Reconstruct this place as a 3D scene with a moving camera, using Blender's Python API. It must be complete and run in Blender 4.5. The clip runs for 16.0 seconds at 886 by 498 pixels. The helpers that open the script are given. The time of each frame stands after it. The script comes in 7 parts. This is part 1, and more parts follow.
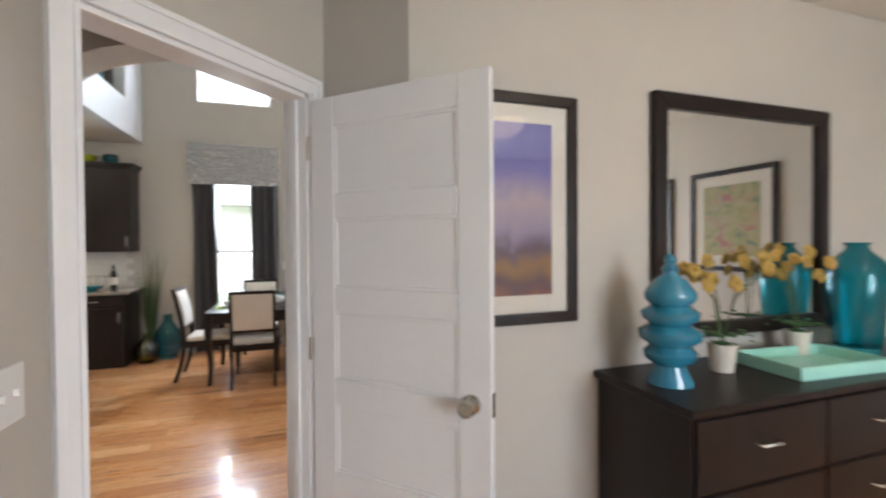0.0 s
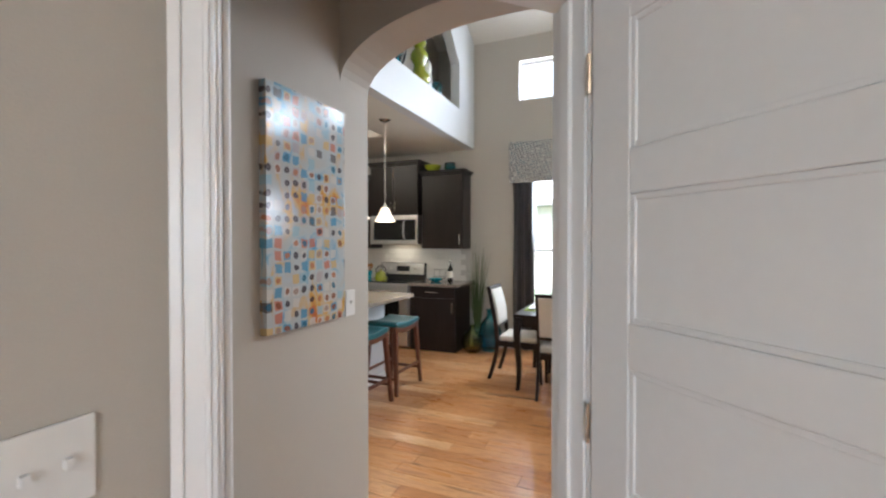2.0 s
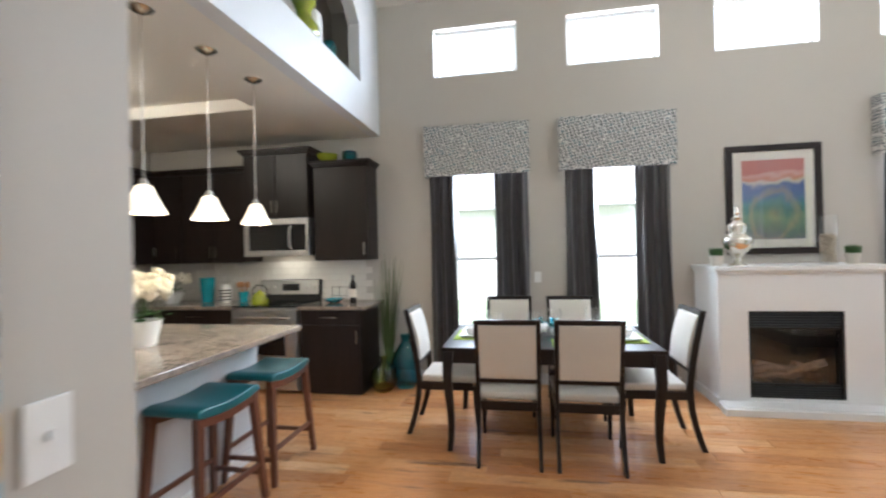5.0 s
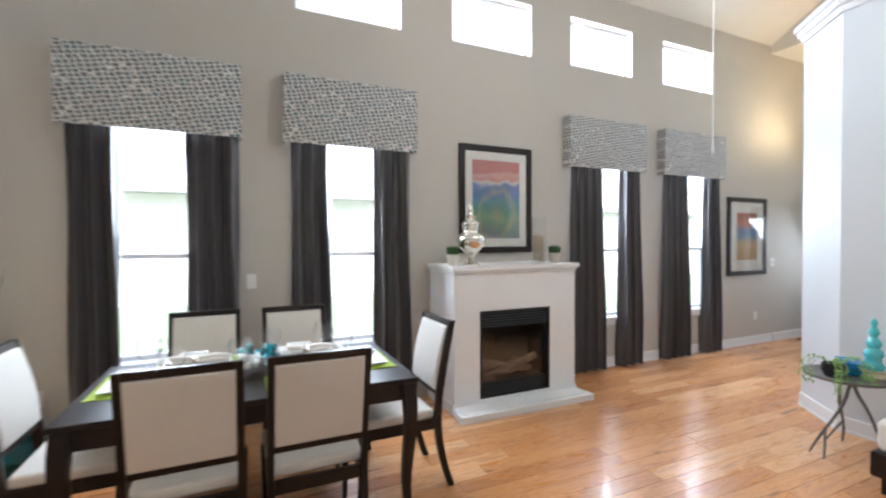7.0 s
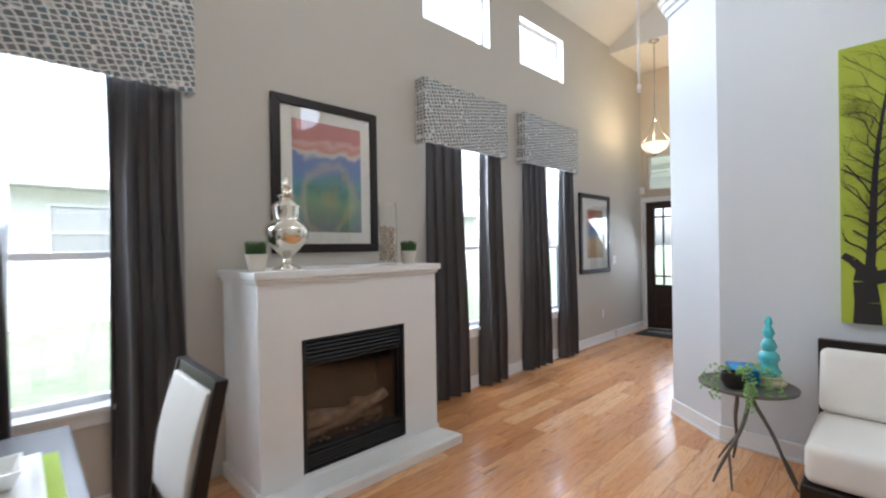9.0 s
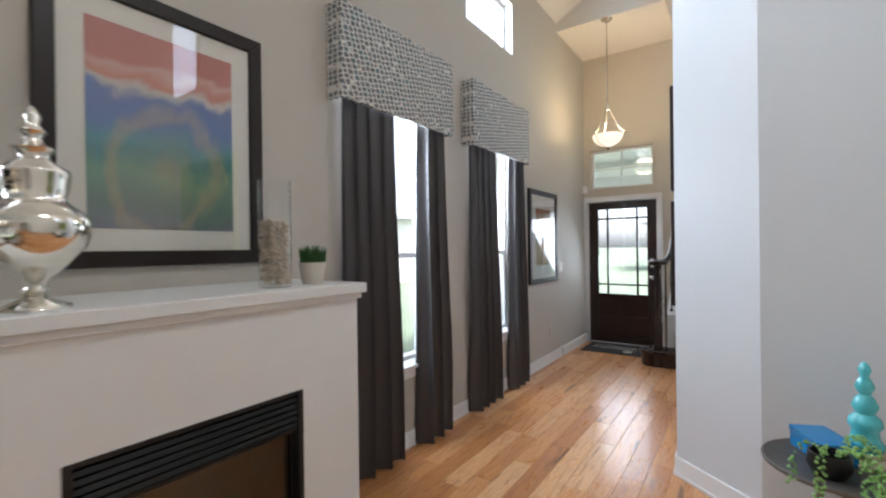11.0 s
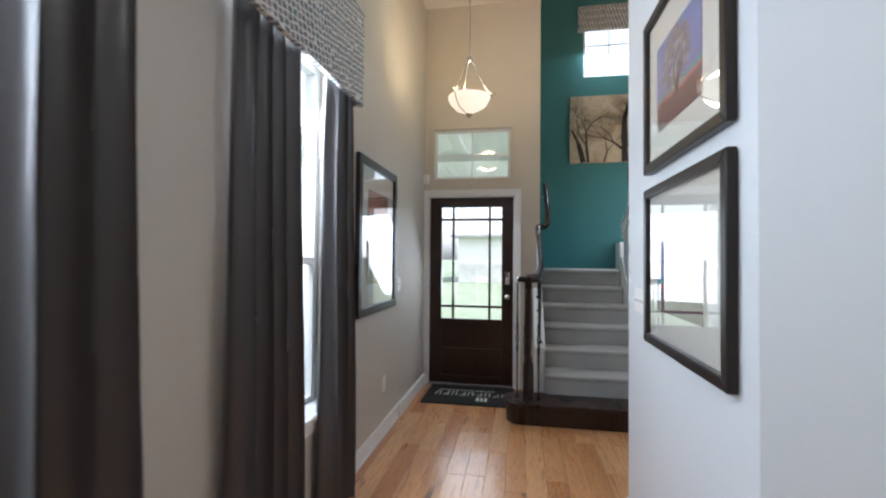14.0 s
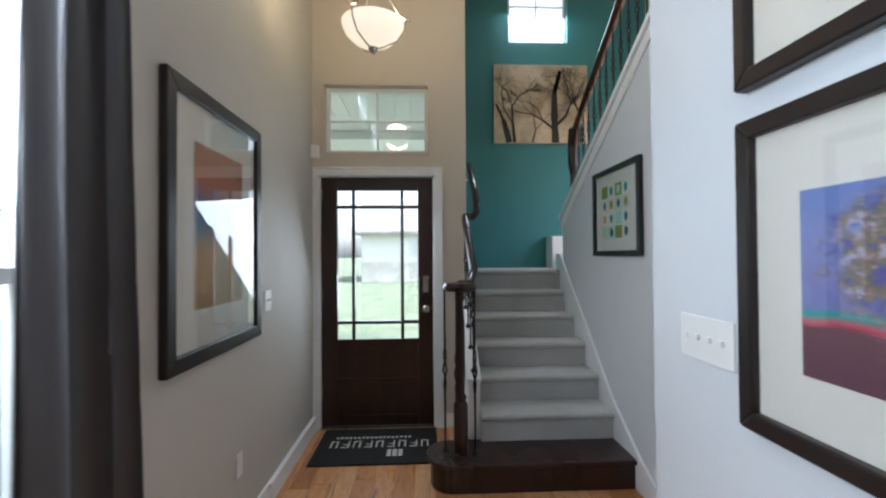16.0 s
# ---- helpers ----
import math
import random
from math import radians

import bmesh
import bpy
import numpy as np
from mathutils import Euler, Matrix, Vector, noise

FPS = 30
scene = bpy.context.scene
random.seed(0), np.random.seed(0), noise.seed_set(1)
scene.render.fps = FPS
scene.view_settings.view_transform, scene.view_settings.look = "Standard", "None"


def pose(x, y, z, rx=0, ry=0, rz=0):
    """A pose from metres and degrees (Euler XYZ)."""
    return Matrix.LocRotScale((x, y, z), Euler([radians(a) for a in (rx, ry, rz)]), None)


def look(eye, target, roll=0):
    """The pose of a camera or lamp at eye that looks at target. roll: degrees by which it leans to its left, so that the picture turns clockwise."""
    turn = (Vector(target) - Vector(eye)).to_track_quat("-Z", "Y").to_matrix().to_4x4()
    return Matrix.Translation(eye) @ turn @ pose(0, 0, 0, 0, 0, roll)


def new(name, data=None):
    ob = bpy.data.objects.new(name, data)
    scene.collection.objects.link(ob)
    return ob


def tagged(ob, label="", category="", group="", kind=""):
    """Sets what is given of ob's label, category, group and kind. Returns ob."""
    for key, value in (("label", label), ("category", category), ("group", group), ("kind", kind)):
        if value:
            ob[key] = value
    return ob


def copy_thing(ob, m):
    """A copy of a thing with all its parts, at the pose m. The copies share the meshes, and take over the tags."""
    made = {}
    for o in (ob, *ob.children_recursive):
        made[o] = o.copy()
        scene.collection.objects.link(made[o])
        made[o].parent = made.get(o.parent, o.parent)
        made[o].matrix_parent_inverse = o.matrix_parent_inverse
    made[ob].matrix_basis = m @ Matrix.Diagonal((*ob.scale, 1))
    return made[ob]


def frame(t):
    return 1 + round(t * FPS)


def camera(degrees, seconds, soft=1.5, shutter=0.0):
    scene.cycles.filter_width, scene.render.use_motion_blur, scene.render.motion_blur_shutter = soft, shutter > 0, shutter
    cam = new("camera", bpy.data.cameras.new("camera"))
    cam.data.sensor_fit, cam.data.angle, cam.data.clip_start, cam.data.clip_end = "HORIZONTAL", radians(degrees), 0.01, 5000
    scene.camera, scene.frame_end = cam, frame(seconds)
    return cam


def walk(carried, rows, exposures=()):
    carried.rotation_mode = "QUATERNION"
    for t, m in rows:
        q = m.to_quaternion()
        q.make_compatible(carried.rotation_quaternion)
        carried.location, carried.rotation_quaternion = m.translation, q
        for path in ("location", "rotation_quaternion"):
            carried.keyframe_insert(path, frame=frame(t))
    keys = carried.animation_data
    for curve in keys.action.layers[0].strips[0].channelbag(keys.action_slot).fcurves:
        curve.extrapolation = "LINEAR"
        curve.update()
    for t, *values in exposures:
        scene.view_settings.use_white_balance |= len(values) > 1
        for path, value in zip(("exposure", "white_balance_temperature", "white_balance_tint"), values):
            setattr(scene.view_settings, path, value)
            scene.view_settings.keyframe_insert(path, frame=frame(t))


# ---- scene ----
cam = camera(90.7, 16.0, soft=2.2, shutter=0.5)
PATH = [
    (0, (-0.248, -0.461, 1.466), (0.388, 1.435, 1.436), -0.4),
    (0.5, (-0.152, -0.309, 1.464), (0.06, 1.68, 1.453), -0.3),
    (1, (-0.105, -0.125, 1.45), (-0.293, 1.866, 1.452), -0.6),
    (1.5, (-0.117, 0.108, 1.452), (-0.644, 2.037, 1.436), -0.2),
    (2, (-0.110, 0.310, 1.460), (-0.889, 2.152, 1.432), 0.0),
    (2.5, (-0.160, 0.502, 1.454), (-1.065, 2.285, 1.427), -0.1),
    (3, (-0.262, 0.712, 1.455), (-1.177, 2.490, 1.448), 0.0),
    (5.3, (-0.583, 1.637, 1.454), (-0.739, 3.631, 1.465), -1.3),
    (5.5, (-0.591, 1.792, 1.421), (-0.602, 3.792, 1.433), -1.2),
    (6, (-0.568, 1.973, 1.423), (-0.291, 3.954, 1.406), -1.2),
    (6.5, (-0.506, 2.193, 1.427), (0.047, 4.114, 1.4), -0.8),
    (7, (-0.448, 2.413, 1.461), (0.377, 4.234, 1.429), -0.2),
    (7.5, (-0.3, 2.661, 1.441), (0.736, 4.372, 1.427), 0.0),
    (8, (-0.141, 2.89, 1.425), (1.061, 4.488, 1.402), -0.2),
    (8.5, (0.058, 3.117, 1.398), (1.365, 4.631, 1.369), -0.5),
    (8.7, (0.136, 3.222, 1.373), (1.48, 4.702, 1.353), -0.7),
    (11, (1.036, 4.268, 1.408), (2.679, 5.408, 1.404), -0.7),
    (11.5, (1.293, 4.469, 1.415), (3.009, 5.496, 1.408), -0.6),
    (12, (1.605, 4.647, 1.404), (3.388, 5.554, 1.398), -0.3),
    (12.5, (1.877, 4.836, 1.391), (3.724, 5.602, 1.388), -0.4),
    (13, (2.173, 4.983, 1.405), (4.072, 5.611, 1.406), -0.6),
    (13.5, (2.527, 5.107, 1.409), (4.467, 5.592, 1.422), -0.1),
    (14, (2.864, 5.207, 1.379), (4.833, 5.553, 1.421), 0.5),
    (14.5, (3.159, 5.275, 1.378), (5.145, 5.503, 1.434), 0.4),
    (15, (3.443, 5.307, 1.379), (5.438, 5.437, 1.441), 0.2),
    (15.5, (3.737, 5.36, 1.368), (5.736, 5.371, 1.431), -0.1),
    (16, (4.009, 5.354, 1.4), (6.007, 5.265, 1.43), -0.4),
]
walk(cam, [(t, look(eye, target, roll)) for t, eye, target, roll in PATH],
     exposures=((0, 2.22, 5850, 10), (1.5, 2.12, 5850, 10), (3, 2.28, 5550, 7), (5.5, 2.3, 5650, 9), (8.5, 1.98, 5600, 10), (11, 1.70, 5750, 10), (13, 1.75, 5700, 10), (14.5, 1.42, 5680, 9), (16, 1.42, 5600, 8)))

# ---- world and light ----
world = bpy.data.worlds.new("world")
scene.world = world
world.use_nodes = True
wn = world.node_tree.nodes
sky = wn.new("ShaderNodeTexSky")
sky.sky_type = "NISHITA"
sky.sun_disc = False
sky.sun_elevation = radians(63)
sky.sun_rotation = radians(203)
sky.air_density, sky.dust_density = 1.2, 3.0
wn["Background"].inputs["Strength"].default_value = 0.15
haze = wn.new("ShaderNodeHueSaturation")
haze.inputs["Saturation"].default_value, haze.inputs["Value"].default_value = 0.35, 1.4
world.node_tree.links.new(sky.outputs["Color"], haze.inputs["Color"])
world.node_tree.links.new(haze.outputs["Color"], wn["Background"].inputs["Color"])
sun = new("sun", bpy.data.lights.new("sun", "SUN"))
sun.data.energy, sun.data.angle, sun.data.color = 3.2, radians(6), (1, 0.97, 0.92)
sun.matrix_world = look((0, 0, 30), (6, 14, 0))


def window_light(name, centre, toward, w, h, watts, colour=(0.93, 0.97, 1.0)):
    lamp = bpy.data.lights.new(name, "AREA")
    lamp.shape, lamp.size, lamp.size_y, lamp.energy, lamp.color = "RECTANGLE", w, h, watts * 0.30, colour
    ob = new(name, lamp)
    ob.matrix_world = look(centre, toward)
    return ob


def bulb(name, place, watts, colour=(1.0, 0.80, 0.52), radius=0.04):
    lamp = bpy.data.lights.new(name, "POINT")
    lamp.energy, lamp.color, lamp.shadow_soft_size = watts * 0.5, colour, radius
    ob = new(name, lamp)
    ob.location = place
    return ob


BAYS = (-1.03, 0.415, 1.86, 3.305, 4.75)      # window centres on the long wall
for bx in BAYS:
    window_light("clerestory_daylight", (bx, 6.40, 3.67), (bx, 0, 2.2), 0.86, 0.48, 24)
for bx in (BAYS[0], BAYS[1], BAYS[3], BAYS[4]):
    window_light("window_daylight", (bx, 6.42, 1.98), (bx, 2.5, 0.6), 0.82, 0.86, 62)
window_light("stair_daylight", (9.0, 4.05, 4.1), (8.1, 4.1, 1.0), 0.62, 0.66, 30)
window_light("front_door_daylight", (7.72, 5.73, 1.38), (5.6, 4.9, -0.4), 0.62, 1.15, 13)
window_light("study_daylight", (1.6, -3.35, 1.55), (1.2, 2, 1.3), 1.7, 1.5, 60)

# ---- materials ----
def nodes_of(name):
    m = bpy.data.materials.new(name)
    m.use_nodes = True
    t = m.node_tree
    return m, t, t.nodes["Principled BSDF"]


def put(t, kind, **inputs):
    n = t.nodes.new(kind)
    for k, v in inputs.items():
        n.inputs[k.replace("_", " ")].default_value = v
    return n


def mix(t, fac, a, b, blend="MIX"):
    n = t.nodes.new("ShaderNodeMix")
    n.data_type, n.blend_type = "RGBA", blend
    for sock, v in ((n.inputs[0], fac), (n.inputs[6], a), (n.inputs[7], b)):
        if isinstance(v, bpy.types.NodeSocket):
            t.links.new(v, sock)
        elif isinstance(v, (int, float)):
            sock.default_value = v
        else:
            sock.default_value = (*v[:3], 1)
    return n.outputs[2]


def ramp(t, fac, stops, constant=False):
    n = t.nodes.new("ShaderNodeValToRGB")
    n.color_ramp.interpolation = "CONSTANT" if constant else "LINEAR"
    while len(n.color_ramp.elements) < len(stops):
        n.color_ramp.elements.new(0.5)
    for e, (p, c) in zip(n.color_ramp.elements, stops):
        e.position, e.color = p, (*c[:3], 1)
    t.links.new(fac, n.inputs[0])
    return n.outputs["Color"]


def coords(t, scale=(1, 1, 1), kind="Object", rot=(0, 0, 0), loc=(0, 0, 0)):
    c = t.nodes.new("ShaderNodeTexCoord")
    mp = put(t, "ShaderNodeMapping")
    mp.inputs["Scale"].default_value, mp.inputs["Rotation"].default_value, mp.inputs["Location"].default_value = scale, rot, loc
    t.links.new(c.outputs[kind], mp.inputs["Vector"])
    return mp.outputs["Vector"]


def noise_tex(t, vec, scale, detail=3, rough=0.55, warp=0.0):
    n = put(t, "ShaderNodeTexNoise", Scale=scale, Detail=detail, Roughness=rough, Distortion=warp)
    t.links.new(vec, n.inputs["Vector"])
    return n.outputs["Fac"]


def bump(t, bsdf, height, strength, distance):
    b = put(t, "ShaderNodeBump", Strength=strength, Distance=distance)
    t.links.new(height, b.inputs["Height"])
    t.links.new(b.outputs["Normal"], bsdf.inputs["Normal"])


def surface(name, colour, rough=0.5, metal=0.0, grain=60, vary=0.08, relief=0.0005, stretch=(1, 1, 1), coat=0.0, sheen=0.0, spec=0.5):
    """A plain material: its colour drifts at a broad and a fine scale, with fine relief and uneven gloss."""
    m, t, b = nodes_of(name)
    v = coords(t, stretch)
    fine, broad = noise_tex(t, v, grain), noise_tex(t, v, 1.7, 4)
    dark, light = [c * (1 - vary) for c in colour], [min(1, c * (1 + vary)) for c in colour]
    c1 = ramp(t, fine, ((0.3, dark), (0.7, light)))
    c2 = ramp(t, broad, ((0.3, dark), (0.7, light)))
    t.links.new(mix(t, 0.5, c1, c2), b.inputs["Base Color"])
    r = put(t, "ShaderNodeMapRange")
    r.inputs["To Min"].default_value, r.inputs["To Max"].default_value = max(0, rough - 0.06), min(1, rough + 0.06)
    t.links.new(broad, r.inputs["Value"])
    t.links.new(r.outputs[0], b.inputs["Roughness"])
    b.inputs["Metallic"].default_value = metal
    b.inputs["Coat Weight"].default_value = coat
    b.inputs["Sheen Weight"].default_value = sheen
    b.inputs["Specular IOR Level"].default_value = spec
    if relief:
        bump(t, b, fine, 0.35, relief)
    return m


M = {}
M["wall"] = surface("wall_paint", (0.49, 0.455, 0.40), 0.62, grain=220, vary=0.025, relief=0.0012)
M["foyer"] = surface("foyer_paint", (0.55, 0.49, 0.40), 0.62, grain=220, vary=0.025, relief=0.0012)
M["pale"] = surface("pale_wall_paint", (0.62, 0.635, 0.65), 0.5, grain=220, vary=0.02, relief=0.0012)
M["ceiling"] = surface("ceiling_paint", (0.70, 0.67, 0.61), 0.8, grain=90, vary=0.03, relief=0.003)
M["white"] = surface("white_trim_paint", (0.77, 0.77, 0.765), 0.32, grain=40, vary=0.02, relief=0.0003)
M["teal_wall"] = surface("teal_wall_paint", (0.035, 0.165, 0.168), 0.55, grain=220, vary=0.04, relief=0.0012)
M["espresso"] = surface("espresso_wood", (0.015, 0.0095, 0.0075), 0.36, grain=18, vary=0.35, stretch=(1, 1, 0.08), relief=0.0004, spec=0.28)
M["frame"] = surface("dark_frame_wood", (0.018, 0.012, 0.010), 0.36, grain=30, vary=0.3, relief=0.0004, spec=0.3)
M["mahogany"] = surface("mahogany_wood", (0.024, 0.010, 0.007), 0.28, grain=14, vary=0.45, stretch=(1, 1, 0.07), relief=0.0004, coat=0.2, spec=0.35)
M["cherry"] = surface("cherry_wood", (0.11, 0.035, 0.017), 0.35, grain=20, vary=0.35, stretch=(1, 1, 0.1), coat=0.3)
M["black"] = surface("black_metal", (0.012, 0.012, 0.012), 0.42, metal=0.3, grain=120, vary=0.2)
M["gloss_black"] = surface("black_glass", (0.006, 0.006, 0.007), 0.06, grain=10, vary=0.1, relief=0)
M["steel"] = surface("brushed_steel", (0.66, 0.66, 0.65), 0.36, metal=1.0, grain=160, vary=0.06, stretch=(0.05, 1, 1))
M["nickel"] = surface("satin_nickel", (0.55, 0.52, 0.47), 0.25, metal=1.0, grain=60, vary=0.05)
M["linen"] = surface("cream_linen", (0.66, 0.62, 0.56), 0.9, grain=420, vary=0.08, relief=0.0012, sheen=0.2)
M["curtain"] = surface("charcoal_taffeta", (0.050, 0.046, 0.049), 0.33, grain=260, vary=0.15, relief=0.0008, stretch=(1, 1, 0.15), sheen=0.3)
M["leather"] = surface("teal_leather", (0.012, 0.115, 0.135), 0.32, grain=150, vary=0.15, relief=0.0009)
M["teal"] = surface("turquoise_glaze", (0.02, 0.30, 0.38), 0.12, grain=12, vary=0.12, relief=0.0006, coat=0.6)
M["blue_glaze"] = surface("blue_glaze", (0.03, 0.20, 0.30), 0.10, grain=12, vary=0.12, relief=0.0005, coat=0.6)
M["blue_lacquer"] = surface("blue_lacquer", (0.01, 0.18, 0.42), 0.2, grain=20, vary=0.1)
M["aqua_glaze"] = surface("pale_aqua_glaze", (0.10, 0.47, 0.50), 0.22, grain=40, vary=0.18, relief=0.0008, coat=0.3)
M["mint"] = surface("mint_lacquer", (0.36, 0.66, 0.55), 0.3, grain=25, vary=0.05)
M["pot"] = surface("stoneware", (0.62, 0.57, 0.49), 0.6, grain=80, vary=0.08, relief=0.0008)
M["white_pot"] = surface("white_ceramic", (0.78, 0.78, 0.76), 0.25, grain=30, vary=0.03)
M["leaf"] = surface("green_leaf", (0.035, 0.10, 0.022), 0.5, grain=60, vary=0.4)
M["fern"] = surface("reed_green", (0.05, 0.085, 0.02), 0.55, grain=60, vary=0.4)
M["lime_leaf"] = surface("lime_succulent", (0.22, 0.40, 0.10), 0.45, grain=60, vary=0.25)
M["lime"] = surface("lime_cloth", (0.30, 0.40, 0.03), 0.8, grain=300, vary=0.1, relief=0.001)
M["lime_glaze"] = surface("lime_glaze", (0.30, 0.34, 0.02), 0.15, grain=14, vary=0.2, coat=0.5)
M["petal"] = surface("cream_petal", (0.76, 0.70, 0.58), 0.6, grain=40, vary=0.08)
M["gold_petal"] = surface("mustard_petal", (0.42, 0.27, 0.05), 0.6, grain=40, vary=0.25)
M["pebble"] = surface("river_pebble", (0.50, 0.42, 0.31), 0.55, grain=45, vary=0.3)
M["plastic"] = surface("white_plastic", (0.74, 0.73, 0.70), 0.35, grain=30, vary=0.02, relief=0)
M["log"] = surface("charred_log", (0.17, 0.115, 0.08), 0.9, grain=25, vary=0.7, relief=0.006)
M["log_cut"] = surface("cut_log_end", (0.26, 0.13, 0.065), 0.85, grain=60, vary=0.4, relief=0.002)
M["rubber"] = surface("black_mat_pile", (0.010, 0.010, 0.010), 0.95, grain=500, vary=0.4, relief=0.002)
M["bone"] = surface("mat_board", (0.72, 0.69, 0.62), 0.85, grain=200, vary=0.02)
M["carpet"] = surface("grey_carpet", (0.42, 0.41, 0.385), 0.97, grain=420, vary=0.28, relief=0.006, sheen=0.3)
M["iron"] = surface("wrought_iron", (0.17, 0.155, 0.14), 0.55, metal=0.8, grain=60, vary=0.3, relief=0.002)
M["tile"] = surface("white_tile_glaze", (0.70, 0.68, 0.64), 0.16, grain=20, vary=0.04)
M["grout"] = surface("grout", (0.50, 0.48, 0.45), 0.9, grain=300, vary=0.08)
M["siding"] = surface("pale_siding", (0.70, 0.68, 0.63), 0.8, grain=20, vary=0.05)
M["stone"] = surface("pale_stone", (0.55, 0.52, 0.48), 0.9, grain=14, vary=0.3, relief=0.01)
M["roof"] = surface("roof_shingle", (0.34, 0.33, 0.32), 0.95, grain=40, vary=0.3)
M["grass"] = surface("lawn", (0.15, 0.18, 0.11), 0.95, grain=8, vary=0.4, relief=0.02)
M["concrete"] = surface("concrete", (0.42, 0.41, 0.39), 0.9, grain=30, vary=0.12, relief=0.002)
M["bark"] = surface("tree_bark", (0.10, 0.075, 0.05), 0.9, grain=20, vary=0.4, relief=0.01)
M["ink"] = surface("black_ink", (0.014, 0.012, 0.010), 0.6, grain=50, vary=0.3, relief=0)
M["wine"] = surface("dark_bottle", (0.012, 0.008, 0.006), 0.08, grain=10, vary=0.2, relief=0)
M["utensil"] = surface("beech_utensil", (0.42, 0.19, 0.07), 0.6, grain=30, vary=0.2)


def glassy(name, colour=(1, 1, 1), rough=0.0, ior=1.45):
    m, t, b = nodes_of(name)
    b.inputs["Base Color"].default_value = (*colour, 1)
    b.inputs["Roughness"].default_value = rough
    b.inputs["IOR"].default_value = ior
    b.inputs["Transmission Weight"].default_value = 1.0
    return m


def pane_mat(name, face_on=0.07, grazing=0.8):
    m, t, b = nodes_of(name)
    out = t.nodes["Material Output"]
    clear = t.nodes.new("ShaderNodeBsdfTransparent")
    shine = put(t, "ShaderNodeBsdfGlossy", Roughness=0.02)
    face = put(t, "ShaderNodeLayerWeight", Blend=0.5)
    fres = put(t, "ShaderNodeMapRange")
    power = t.nodes.new("ShaderNodeMath")
    power.operation = "POWER"
    power.inputs[1].default_value = 4.0
    t.links.new(face.outputs["Facing"], power.inputs[0])
    t.links.new(power.outputs[0], fres.inputs["Value"])
    fres.inputs["To Min"].default_value, fres.inputs["To Max"].default_value = face_on, grazing
    mx = t.nodes.new("ShaderNodeMixShader")
    t.links.new(fres.outputs[0], mx.inputs[0])
    t.links.new(clear.outputs[0], mx.inputs[1])
    t.links.new(shine.outputs[0], mx.inputs[2])
    t.links.new(mx.outputs[0], out.inputs["Surface"])
    return m


M["glass"] = glassy("clear_glass")
M["aqua_glass"] = glassy("aqua_glass", (0.10, 0.52, 0.60), 0.03)
M["blue_glass"] = glassy("peacock_glass", (0.20, 0.62, 0.72), 0.04)
M["green_glass"] = glassy("olive_glass", (0.66, 0.72, 0.30), 0.04)
M["pane"] = pane_mat("window_pane")
M["thin_glass"] = pane_mat("thin_blown_glass", 0.05, 0.75)
M["mirror"], _t, _b = nodes_of("mirror_silver")
_b.inputs["Metallic"].default_value, _b.inputs["Roughness"].default_value = 1.0, 0.01
_b.inputs["Base Color"].default_value = (0.86, 0.87, 0.86, 1)
M["mercury"] = surface("mercury_glass", (0.80, 0.76, 0.68), 0.10, metal=1.0, grain=35, vary=0.12, relief=0.0012)


def glow(name, colour, strength):
    m, t, b = nodes_of(name)
    b.inputs["Base Color"].default_value = (0.85, 0.80, 0.72, 1)
    b.inputs["Emission Color"].default_value = (*colour, 1)
    b.inputs["Emission Strength"].default_value = strength
    b.inputs["Roughness"].default_value = 0.3
    return m


M["shade_glow"] = glow("lit_opal_glass", (1.0, 0.76, 0.48), 0.45)
M["bowl_glow"] = glow("lit_alabaster", (1.0, 0.80, 0.55), 0.32)
M["can_glow"] = glow("lit_downlight", (1.0, 0.88, 0.68), 2.0)


